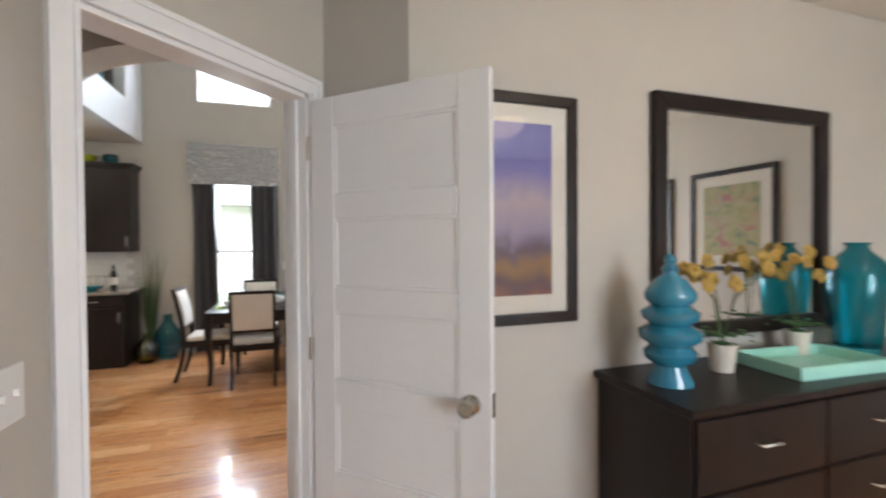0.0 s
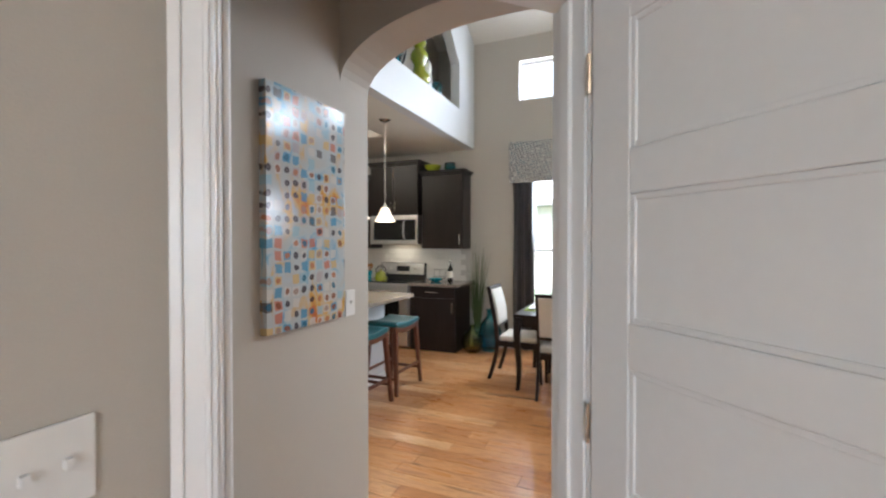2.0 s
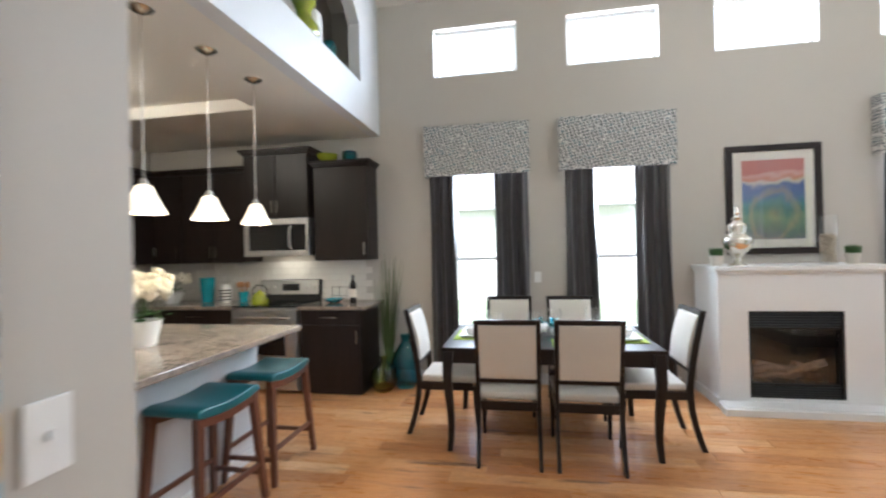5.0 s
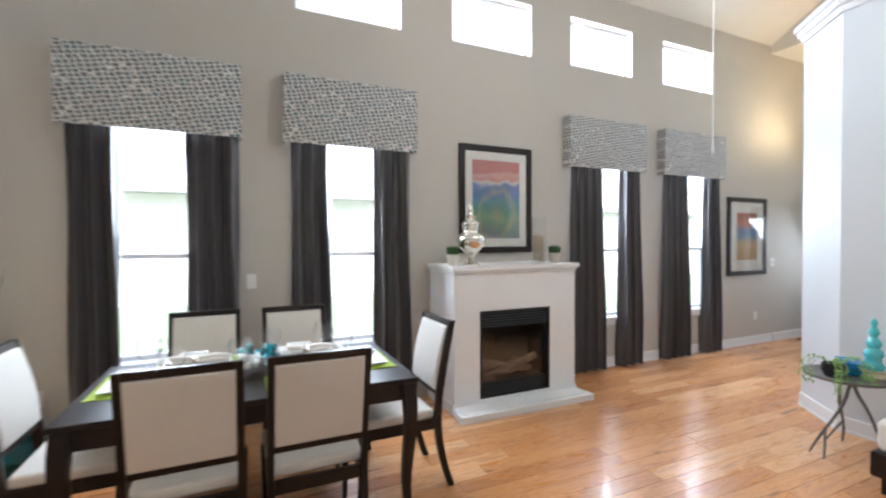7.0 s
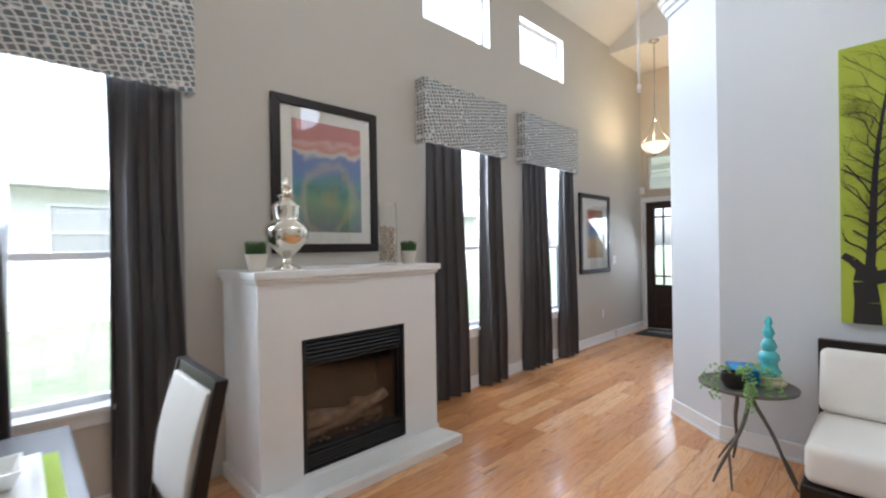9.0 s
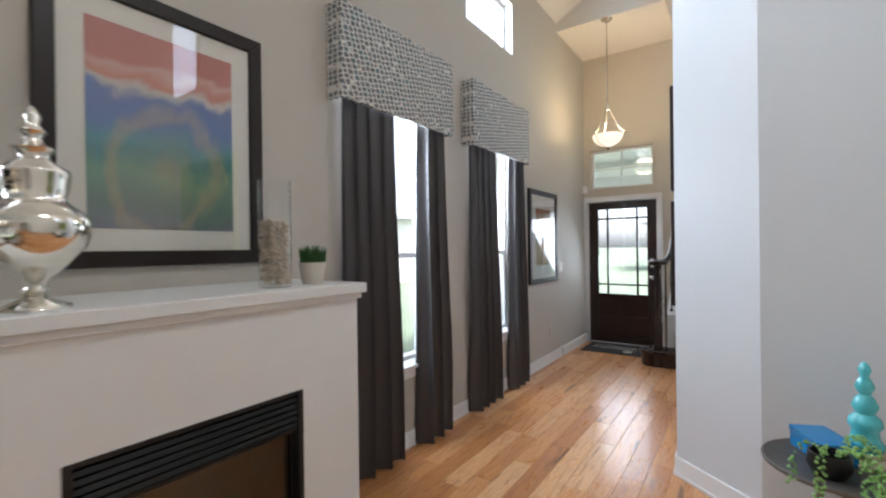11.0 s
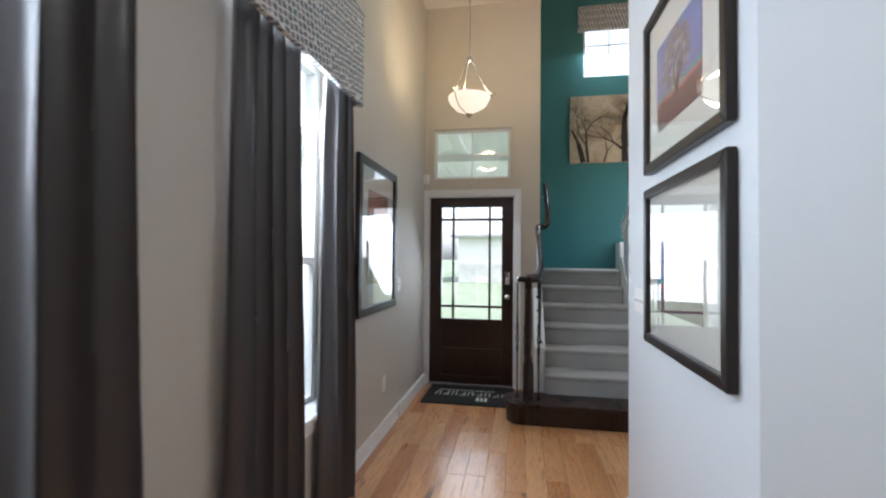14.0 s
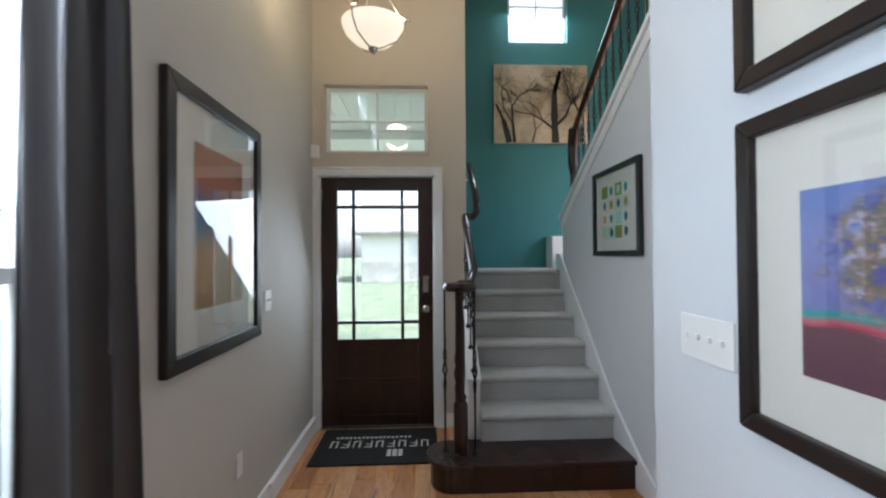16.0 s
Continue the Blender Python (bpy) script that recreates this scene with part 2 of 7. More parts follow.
def plank_material(name, per_island):
    m, t, b = nodes_of(name)
    if per_island:
        rnd = t.nodes.new("ShaderNodeNewGeometry").outputs["Random Per Island"]
    else:
        rnd = t.nodes.new("ShaderNodeObjectInfo").outputs["Random"]
    geo = t.nodes.new("ShaderNodeNewGeometry")
    mp = put(t, "ShaderNodeMapping")
    mp.inputs["Scale"].default_value = (1.0, 9.0, 1.0)
    comb = t.nodes.new("ShaderNodeCombineXYZ")
    mul = t.nodes.new("ShaderNodeMath")
    mul.operation = "MULTIPLY"
    mul.inputs[1].default_value = 37.0
    t.links.new(rnd, mul.inputs[0])
    t.links.new(mul.outputs[0], comb.inputs[0])
    t.links.new(mul.outputs[0], comb.inputs[1])
    t.links.new(geo.outputs["Position"], mp.inputs["Vector"])
    t.links.new(comb.outputs[0], mp.inputs["Location"])
    v = mp.outputs["Vector"]
    grain = noise_tex(t, v, 3.2, 6, 0.62, 1.2)
    fine = noise_tex(t, v, 26, 3)
    knots = noise_tex(t, v, 1.5, 3, 0.5, 0.4)
    base = ramp(t, rnd, ((0.0, (0.42, 0.170, 0.055)), (0.3, (0.57, 0.270, 0.100)), (0.7, (0.63, 0.320, 0.135)), (1.0, (0.72, 0.430, 0.22))))
    shade = ramp(t, grain, ((0.28, (0.62, 0.50, 0.40)), (0.5, (1, 1, 1)), (0.75, (1.12, 1.1, 1.05))))
    c = mix(t, 1.0, base, shade, "MULTIPLY")
    c = mix(t, ramp(t, fine, ((0.35, (0.25, 0.25, 0.25)), (0.6, (0, 0, 0)))), c, (0.25, 0.11, 0.04))
    c = mix(t, ramp(t, knots, ((0.645, (0, 0, 0)), (0.715, (0.8, 0.8, 0.8)))), c, (0.10, 0.040, 0.016))
    t.links.new(c, b.inputs["Base Color"])
    t.links.new(ramp(t, grain, ((0.2, (0.32,) * 3), (0.8, (0.25,) * 3))), b.inputs["Roughness"])
    b.inputs["Coat Weight"].default_value = 0.15
    bump(t, b, grain, 0.18, 0.002)
    return m


M["plank"], M["plank_far"] = plank_material("hickory_plank", False), plank_material("hickory_plank_field", True)


def granite_material():
    m, t, b = nodes_of("tan_granite")
    v = coords(t)
    vo = put(t, "ShaderNodeTexVoronoi", Scale=90.0)
    t.links.new(v, vo.inputs["Vector"])
    speck = ramp(t, vo.outputs["Color"], ((0.2, (0.07, 0.06, 0.055)), (0.4, (0.24, 0.20, 0.165)), (0.8, (0.38, 0.33, 0.285))))
    cloud = ramp(t, noise_tex(t, v, 7, 5), ((0.3, (0.19, 0.155, 0.125)), (0.7, (0.36, 0.31, 0.26))))
    t.links.new(mix(t, 0.5, speck, cloud), b.inputs["Base Color"])
    b.inputs["Roughness"].default_value = 0.12
    return m


M["granite"] = granite_material()


def valance_material():
    """White ground with staggered grey and teal ovals, in rows that lean."""
    m, t, b = nodes_of("spotted_valance_fabric")
    v = coords(t, (1 / 0.040, 1 / 0.040, 1 / 0.030), "Object", rot=(0, radians(14), 0))
    vo = put(t, "ShaderNodeTexVoronoi", Scale=1.0, Randomness=0.3)
    t.links.new(v, vo.inputs["Vector"])
    sep = t.nodes.new("ShaderNodeSeparateColor")
    t.links.new(vo.outputs["Color"], sep.inputs[0])
    spot = ramp(t, sep.outputs[0], ((0.0, (0.13, 0.135, 0.14)), (0.6, (0.19, 0.19, 0.19)), (0.85, (0.13, 0.165, 0.18)), (1.0, (0.12, 0.18, 0.205))))
    net = put(t, "ShaderNodeTexVoronoi", Scale=1.0, Randomness=0.3)
    net.feature = "DISTANCE_TO_EDGE"
    t.links.new(v, net.inputs["Vector"])
    edge = ramp(t, net.outputs["Distance"], ((0.07, (1, 1, 1)), (0.15, (0, 0, 0))))
    core = ramp(t, vo.outputs["Distance"], ((0.10, (0.6, 0.6, 0.6)), (0.2, (0, 0, 0))))
    c = mix(t, core, spot, (0.26, 0.27, 0.27))
    c = mix(t, edge, c, (0.68, 0.66, 0.62))
    t.links.new(c, b.inputs["Base Color"])
    b.inputs["Roughness"].default_value = 0.85
    bump(t, b, noise_tex(t, v, 18, 2), 0.3, 0.001)
    return m


M["valance"] = valance_material()


def beach_art_material(name, turn=0.0):
    """A loose painting: red sky, white surf line, blue sea, green shallows and a tan shell shape."""
    m, t, b = nodes_of(name)
    v = coords(t, (1, 1, 1), "Generated")
    sep = t.nodes.new("ShaderNodeSeparateXYZ")
    t.links.new(v, sep.inputs[0])
    n = noise_tex(t, v, 2.2, 5, 0.6, 0.6)
    add = t.nodes.new("ShaderNodeMath")
    add.operation = "MULTIPLY_ADD"
    add.inputs[1].default_value = 0.34 + turn
    t.links.new(n, add.inputs[0])
    t.links.new(sep.outputs["Z"], add.inputs[2])
    bands = ramp(t, add.outputs[0], ((0.12, (0.17, 0.16, 0.24)), (0.30, (0.12, 0.20, 0.17)), (0.46, (0.14, 0.30, 0.20)), (0.56, (0.015, 0.19, 0.21)), (0.60, (0.04, 0.25, 0.30)), (0.70, (0.07, 0.17, 0.42)), (0.83, (0.09, 0.15, 0.40)),
                                     (0.87, (0.58, 0.52, 0.47)), (0.91, (0.52, 0.17, 0.10)), (0.97, (0.60, 0.33, 0.26)), (1.0, (0.46, 0.12, 0.09))))
    d = put(t, "ShaderNodeVectorMath")
    d.operation = "DISTANCE"
    sc = put(t, "ShaderNodeMapping")
    sc.inputs["Scale"].default_value = (1.0, 0.0, 1.25)
    t.links.new(v, sc.inputs["Vector"])
    t.links.new(sc.outputs[0], d.inputs[0])
    d.inputs[1].default_value = (0.52, 0.0, 0.36)
    near = t.nodes.new("ShaderNodeMath")
    near.operation = "MULTIPLY_ADD"
    near.inputs[1].default_value = 0.55
    t.links.new(n, near.inputs[0])
    t.links.new(d.outputs["Value"], near.inputs[2])
    shell = ramp(t, near.outputs[0], ((0.34, (0.55, 0.55, 0.55)), (0.44, (0.2, 0.2, 0.2)), (0.58, (0.08, 0.08, 0.08)), (0.64, (0.55, 0.55, 0.55)), (0.68, (0.4, 0.4, 0.4)), (0.74, (0, 0, 0))))
    c = mix(t, shell, bands, ramp(t, noise_tex(t, v, 14, 4), ((0.3, (0.40, 0.26, 0.12)), (0.7, (0.46, 0.42, 0.24)))))
    c = mix(t, 0.10, c, ramp(t, noise_tex(t, v, 40, 3), ((0.3, (0.2, 0.2, 0.2)), (0.7, (0.5, 0.48, 0.45)))))
    t.links.new(c, b.inputs["Base Color"])
    b.inputs["Roughness"].default_value = 0.6
    return m


def patch_art_material(name, stops, scale=5.0, warp=1.2):
    m, t, b = nodes_of(name)
    v = coords(t, (1, 1, 1), "Generated")
    n = noise_tex(t, v, scale, 5, 0.6, warp)
    c = ramp(t, n, stops)
    c = mix(t, 0.15, c, ramp(t, noise_tex(t, v, scale * 6, 3), ((0.3, (0.1, 0.1, 0.1)), (0.7, (0.6, 0.55, 0.5)))))
    t.links.new(c, b.inputs["Base Color"])
    b.inputs["Roughness"].default_value = 0.55
    return m


def landscape_art_material(name, stops, amount=0.22, scale=4.0, crown=None):
    m, t, b = nodes_of(name)
    v = coords(t, (1, 1, 1), "Generated")
    sep = t.nodes.new("ShaderNodeSeparateXYZ")
    t.links.new(v, sep.inputs[0])
    n = noise_tex(t, v, scale, 5, 0.6, 0.8)
    add = t.nodes.new("ShaderNodeMath")
    add.operation = "MULTIPLY_ADD"
    add.inputs[1].default_value = amount
    t.links.new(n, add.inputs[0])
    t.links.new(sep.outputs["Z"], add.inputs[2])
    c = ramp(t, add.outputs[0], stops)
    if crown:
        flat = put(t, "ShaderNodeMapping")
        flat.inputs["Scale"].default_value = (1.0, 0.0, 0.95)
        t.links.new(v, flat.inputs["Vector"])
        d = put(t, "ShaderNodeVectorMath")
        d.operation = "DISTANCE"
        t.links.new(flat.outputs[0], d.inputs[0])
        d.inputs[1].default_value = (0.47, 0.0, 0.62)
        far = t.nodes.new("ShaderNodeMath")
        far.operation = "MULTIPLY_ADD"
        far.inputs[1].default_value = 0.55
        t.links.new(noise_tex(t, v, 9, 5, 0.65, 0.5), far.inputs[0])
        t.links.new(d.outputs["Value"], far.inputs[2])
        leaves = ramp(t, noise_tex(t, v, 11, 5, 0.65, 0.25), crown)
        c = mix(t, ramp(t, far.outputs[0], ((0.54, (0.95, 0.95, 0.95)), (0.66, (0, 0, 0)))), c, leaves)
    t.links.new(c, b.inputs["Base Color"])
    b.inputs["Roughness"].default_value = 0.55
    return m


M["art_beach"] = beach_art_material("beach_painting")
M["art_shore"] = landscape_art_material("shore_painting", ((0.15, (0.40, 0.24, 0.08)), (0.45, (0.50, 0.32, 0.12)), (0.62, (0.10, 0.22, 0.30)), (0.75, (0.12, 0.17, 0.33)), (0.9, (0.48, 0.15, 0.05)), (1.0, (0.35, 0.12, 0.05))))
M["art_sky"] = landscape_art_material("sky_painting", ((0.1, (0.30, 0.12, 0.06)), (0.24, (0.10, 0.05, 0.07)), (0.33, (0.28, 0.16, 0.05)), (0.42, (0.12, 0.08, 0.12)), (0.5, (0.30, 0.25, 0.36)), (0.68, (0.42, 0.34, 0.38)), (0.85, (0.20, 0.19, 0.44)), (1.0, (0.13, 0.13, 0.42))), 0.3, 3)
M["art_ground"] = landscape_art_material("park_painting", ((0.12, (0.10, 0.03, 0.055)), (0.33, (0.13, 0.04, 0.06)), (0.36, (0.55, 0.08, 0.13)), (0.40, (0.02, 0.35, 0.30)), (0.44, (0.20, 0.20, 0.45)), (0.8, (0.22, 0.25, 0.52)), (1.0, (0.16, 0.22, 0.50))), 0.12, 2.5, ((0.28, (0.03, 0.03, 0.13)), (0.40, (0.10, 0.08, 0.36)), (0.46, (0.12, 0.13, 0.10)), (0.54, (0.30, 0.19, 0.10)), (0.60, (0.45, 0.44, 0.60)), (0.68, (0.10, 0.18, 0.48))))
M["art_floral"] = patch_art_material("floral_painting", ((0.3, (0.02, 0.16, 0.15)), (0.45, (0.35, 0.34, 0.10)), (0.55, (0.45, 0.42, 0.24)), (0.63, (0.42, 0.08, 0.08)), (0.72, (0.10, 0.12, 0.30))), 7)
M["art_green"] = surface("chartreuse_canvas", (0.36, 0.42, 0.03), 0.7, grain=120, vary=0.08)
M["art_tan"] = patch_art_material("sepia_canvas", ((0.3, (0.24, 0.19, 0.11)), (0.5, (0.42, 0.36, 0.24)), (0.7, (0.52, 0.47, 0.34))), 3)


def mosaic_material():
    """A glossy print of a grid of small coloured squares, many with a dark ring."""
    m, t, b = nodes_of("mosaic_print")
    v = coords(t, (10, 1, 20), "Generated")
    wob = put(t, "ShaderNodeTexNoise", Scale=0.9, Detail=3.0)
    t.links.new(v, wob.inputs["Vector"])
    loose = put(t, "ShaderNodeVectorMath")
    loose.operation = "MULTIPLY_ADD"
    loose.inputs[1].default_value = (0.55, 0.0, 0.55)
    t.links.new(wob.outputs["Color"], loose.inputs[0])
    t.links.new(v, loose.inputs[2])
    v = loose.outputs[0]
    fl = put(t, "ShaderNodeVectorMath")
    fl.operation = "FLOOR"
    t.links.new(v, fl.inputs[0])
    fr = put(t, "ShaderNodeVectorMath")
    fr.operation = "FRACTION"
    t.links.new(v, fr.inputs[0])
    white = t.nodes.new("ShaderNodeTexWhiteNoise")
    t.links.new(fl.outputs[0], white.inputs["Vector"])
    sep = t.nodes.new("ShaderNodeSeparateColor")
    t.links.new(white.outputs["Color"], sep.inputs[0])
    zone = noise_tex(t, coords(t, (3.0, 1, 5.0), "Generated"), 1.0, 3, 0.65, 0.5)
    ground = ramp(t, zone, ((0.32, (0.12, 0.33, 0.50)), (0.44, (0.45, 0.50, 0.52)), (0.54, (0.47, 0.46, 0.43)), (0.63, (0.60, 0.36, 0.10)), (0.72, (0.50, 0.16, 0.06))))
    tint = ramp(t, sep.outputs[0], ((0.0, (0.05, 0.26, 0.45)), (0.18, (0.30, 0.46, 0.54)), (0.36, (0.58, 0.55, 0.50)), (0.58, (0.60, 0.40, 0.14)), (0.72, (0.50, 0.14, 0.07)), (0.84, (0.42, 0.36, 0.36)), (0.93, (0.08, 0.06, 0.06))), True)
    ctr = put(t, "ShaderNodeVectorMath")
    ctr.operation = "SUBTRACT"
    ctr.inputs[1].default_value = (0.5, 0.5, 0.5)
    t.links.new(fr.outputs[0], ctr.inputs[0])
    ab = put(t, "ShaderNodeVectorMath")
    ab.operation = "ABSOLUTE"
    t.links.new(ctr.outputs[0], ab.inputs[0])
    s3 = t.nodes.new("ShaderNodeSeparateXYZ")
    t.links.new(ab.outputs[0], s3.inputs[0])
    mx = t.nodes.new("ShaderNodeMath")
    mx.operation = "MAXIMUM"
    t.links.new(s3.outputs["X"], mx.inputs[0])
    t.links.new(s3.outputs["Z"], mx.inputs[1])
    square = ramp(t, mx.outputs[0], ((0.36, (1, 1, 1)), (0.40, (0, 0, 0))))
    flat = put(t, "ShaderNodeVectorMath")
    flat.operation = "MULTIPLY"
    flat.inputs[1].default_value = (1, 0, 1)
    t.links.new(ctr.outputs[0], flat.inputs[0])
    ln = put(t, "ShaderNodeVectorMath")
    ln.operation = "LENGTH"
    t.links.new(flat.outputs[0], ln.inputs[0])
    ring = ramp(t, ln.outputs["Value"], ((0.05, (0.75, 0.75, 0.75)), (0.12, (0.95, 0.95, 0.95)), (0.24, (0.9, 0.9, 0.9)), (0.31, (0, 0, 0))))
    has_ring = ramp(t, sep.outputs[1], ((0.0, (0, 0, 0)), (0.50, (1, 1, 1))), True)
    has_sq = ramp(t, sep.outputs[2], ((0.0, (0, 0, 0)), (0.30, (1, 1, 1))), True)
    c = mix(t, mix(t, 1.0, square, has_sq, "MULTIPLY"), ground, mix(t, 0.22, tint, ground))
    rc = ramp(t, sep.outputs[2], ((0.0, (0.05, 0.04, 0.05)), (0.42, (0.24, 0.09, 0.05)), (0.58, (0.42, 0.17, 0.09)), (0.76, (0.04, 0.14, 0.22)), (0.9, (0.34, 0.24, 0.20))), True)
    c = mix(t, mix(t, 1.0, ring, has_ring, "MULTIPLY"), c, rc)
    t.links.new(c, b.inputs["Base Color"])
    b.inputs["Roughness"].default_value = 0.14
    return m


M["mosaic"] = mosaic_material()

# ---- mesh kit ----
class Build:
    """Collects shaped pieces of one part into one mesh."""

    def __init__(self):
        self.bm = bmesh.new()

    def face(self, pts):
        return self.bm.faces.new([self.bm.verts.new(p) for p in pts])

    def box(self, x0, x1, y0, y1, z0, z1):
        return self.prism([(x0, y0), (x1, y0), (x1, y1), (x0, y1)], z0, z1)

    def prism(self, pts, z0, z1, axis="z", m=None):
        """A polygon pushed out along an axis: its points are the other two coordinates in order."""
        def p(a, b, c):
            v = Vector({"z": (a, b, c), "y": (a, c, b), "x": (c, a, b)}[axis])
            return m @ v if m else v
        lo = [self.bm.verts.new(p(a, b, z0)) for a, b in pts]
        hi = [self.bm.verts.new(p(a, b, z1)) for a, b in pts]
        self.bm.faces.new(lo[::-1])
        self.bm.faces.new(hi)
        for i in range(len(pts)):
            j = (i + 1) % len(pts)
            self.bm.faces.new((lo[i], lo[j], hi[j], hi[i]))
        return self

    def lathe(self, profile, at=(0, 0, 0), seg=24, squash=1.0):
        rings = []
        for r, z in profile:
            if r < 1e-5:
                rings.append([self.bm.verts.new((at[0], at[1], at[2] + z))])
            else:
                rings.append([self.bm.verts.new((at[0] + r * math.cos(6.28319 * k / seg), at[1] + squash * r * math.sin(6.28319 * k / seg), at[2] + z)) for k in range(seg)])
        for a, b in zip(rings, rings[1:]):
            for k in range(seg):
                j = (k + 1) % seg
                if len(a) == 1 and len(b) > 1:
                    self.bm.faces.new((a[0], b[j], b[k]))
                elif len(b) == 1 and len(a) > 1:
                    self.bm.faces.new((a[k], a[j], b[0]))
                elif len(a) > 1:
                    self.bm.faces.new((a[k], a[j], b[j], b[k]))
        return self

    def tube(self, pts, radii, seg=8):
        """A round bar through points, tapering by its radii; ends closed."""
        pts = [Vector(p) for p in pts]
        if not isinstance(radii, (list, tuple)):
            radii = [radii] * len(pts)
        rings = []
        side = None
        for i, p in enumerate(pts):
            d = (pts[min(i + 1, len(pts) - 1)] - pts[max(i - 1, 0)]).normalized()
            if side is None:
                side = d.orthogonal().normalized()
            side = (side - d * side.dot(d)).normalized()
            up = d.cross(side)
            rings.append([self.bm.verts.new(p + radii[i] * (side * math.cos(6.28319 * k / seg) + up * math.sin(6.28319 * k / seg))) for k in range(seg)])
        for a, b in zip(rings, rings[1:]):
            for k in range(seg):
                j = (k + 1) % seg
                self.bm.faces.new((a[k], a[j], b[j], b[k]))
        self.bm.faces.new(rings[0][::-1])
        self.bm.faces.new(rings[-1])
        return self

    def bar(self, pts, sizes):
        """A square bar through points; sizes are (half x, half y) at each."""
        rings = []
        for (x, y, z), (sx, sy) in zip(pts, sizes):
            rings.append([self.bm.verts.new((x + a * sx, y + b * sy, z)) for a, b in ((-1, -1), (1, -1), (1, 1), (-1, 1))])
        for a, b in zip(rings, rings[1:]):
            for k in range(4):
                j = (k + 1) % 4
                self.bm.faces.new((a[k], a[j], b[j], b[k]))
        self.bm.faces.new(rings[0][::-1])
        self.bm.faces.new(rings[-1])
        return self

    def blob(self, at, r, squash=(1, 1, 1), seed=0, rough=0.0, seg=10):
        n = len(self.bm.verts)
        made = bmesh.ops.create_uvsphere(self.bm, u_segments=seg, v_segments=max(4, seg // 2 + 1), radius=1.0)
        for v in made["verts"]:
            k = r * (1 + rough * noise.noise(v.co * 2.3 + Vector((seed, seed * 1.7, 0))))
            v.co = Vector((v.co.x * squash[0] * k + at[0], v.co.y * squash[1] * k + at[1], v.co.z * squash[2] * k + at[2]))
        return self

    def mesh(self, name, mat, bevel=0.0, smooth=None, seg=2):
        bm = self.bm
        bmesh.ops.recalc_face_normals(bm, faces=bm.faces)
        if bevel:
            edges = [e for e in bm.edges if len(e.link_faces) == 2 and e.calc_face_angle(0) > 0.5]
            bmesh.ops.bevel(bm, geom=edges, offset=bevel, segments=seg, affect="EDGES", profile=0.6, clamp_overlap=True)
        me = bpy.data.meshes.new(name)
        bm.to_mesh(me)
        bm.free()
        me.materials.append(mat)
        if smooth:
            for p in me.polygons:
                p.use_smooth = True
            me.set_sharp_from_angle(angle=radians(smooth))
        return me


def thing(name, label, category, at=(0, 0, 0), rz=0, group=""):
    ob = tagged(new(name), label, category, group)
    ob.matrix_world = pose(*at, 0, 0, rz)
    return ob


def part(parent, name, b, mat, bevel=0.0, smooth=None, label="", kind="", seg=2):
    ob = new(name, b.mesh(name, M[mat] if isinstance(mat, str) else mat, bevel, smooth, seg))
    ob.parent = parent
    if label or kind:
        tagged(ob, label, kind=kind)
    return ob


def solid(name, b, mat, label="", category="", kind="structure", bevel=0.0, smooth=None, group=""):
    ob = new(name, b.mesh(name, M[mat] if isinstance(mat, str) else mat, bevel, smooth))
    return tagged(ob, label, category, group, kind)

# ---- structure ----
def merge_cells(b):
    """Joins cells that touch and drops the faces between them."""
    bmesh.ops.remove_doubles(b.bm, verts=b.bm.verts, dist=0.0005)
    seen, dead = {}, set()
    for f in b.bm.faces:
        key = frozenset(f.verts)
        if key in seen:
            dead.update((f, seen[key]))
        seen[key] = f
    bmesh.ops.delete(b.bm, geom=list(dead), context="FACES_ONLY")


def holed(axis, near, far, a0, a1, z0, z1, holes):
    """A wall across an axis, with rectangular holes (a0, a1, z0, z1) that go through it."""
    b = Build()
    cuts = sorted({a0, a1, *[h[0] for h in holes], *[h[1] for h in holes]})
    for c0, c1 in zip(cuts, cuts[1:]):
        mid = (c0 + c1) / 2
        z = z0
        for h in sorted((h for h in holes if h[0] < mid < h[1]), key=lambda h: h[2]):
            if h[2] > z:
                b.box(*((c0, c1, near, far) if axis == "y" else (near, far, c0, c1)), z, h[2])
            z = h[3]
        if z < z1:
            b.box(*((c0, c1, near, far) if axis == "y" else (near, far, c0, c1)), z, z1)
    merge_cells(b)
    return b


WY, DX = 6.25, 7.60                  # inner faces of the long window wall and of the front wall
LOWER = [(bx - 0.44, bx + 0.44, 0.57, 2.45) for bx in (BAYS[0], BAYS[1], BAYS[3], BAYS[4])]
UPPER = [(bx - 0.463, bx + 0.463, 3.40, 3.94) for bx in BAYS]
solid("wall_north", holed("y", WY, WY + 0.18, -5.2, DX + 0.18, 0, 5.6, LOWER + UPPER), "wall", "warm grey painted long wall pierced by windows", "wall")
solid("wall_east", holed("x", DX, DX + 0.18, 5.0, WY, 0, 5.6, [(5.255, 6.21, 0, 2.065), (5.31, 6.155, 2.25, 2.80)]), "foyer", "cream painted front wall with door and transom", "wall")
solid("wall_stair_side", Build().box(DX + 0.18, 9.06, 5.0, 5.12, 0, 5.6), "teal_wall", "teal painted side wall of the stair landing", "wall")
solid("wall_stair_end", holed("x", 8.87, 9.05, 2.8, 5.0, 0, 5.6, [(3.71, 4.385, 3.80, 4.70)]), "teal_wall", "deep teal accent wall above the stair landing", "wall")
solid("wall_stair_back", Build().box(3.72, 8.87, 2.70, 2.80, 3.0, 5.6), "foyer", "cream painted wall behind the upper stair flight", "wall")

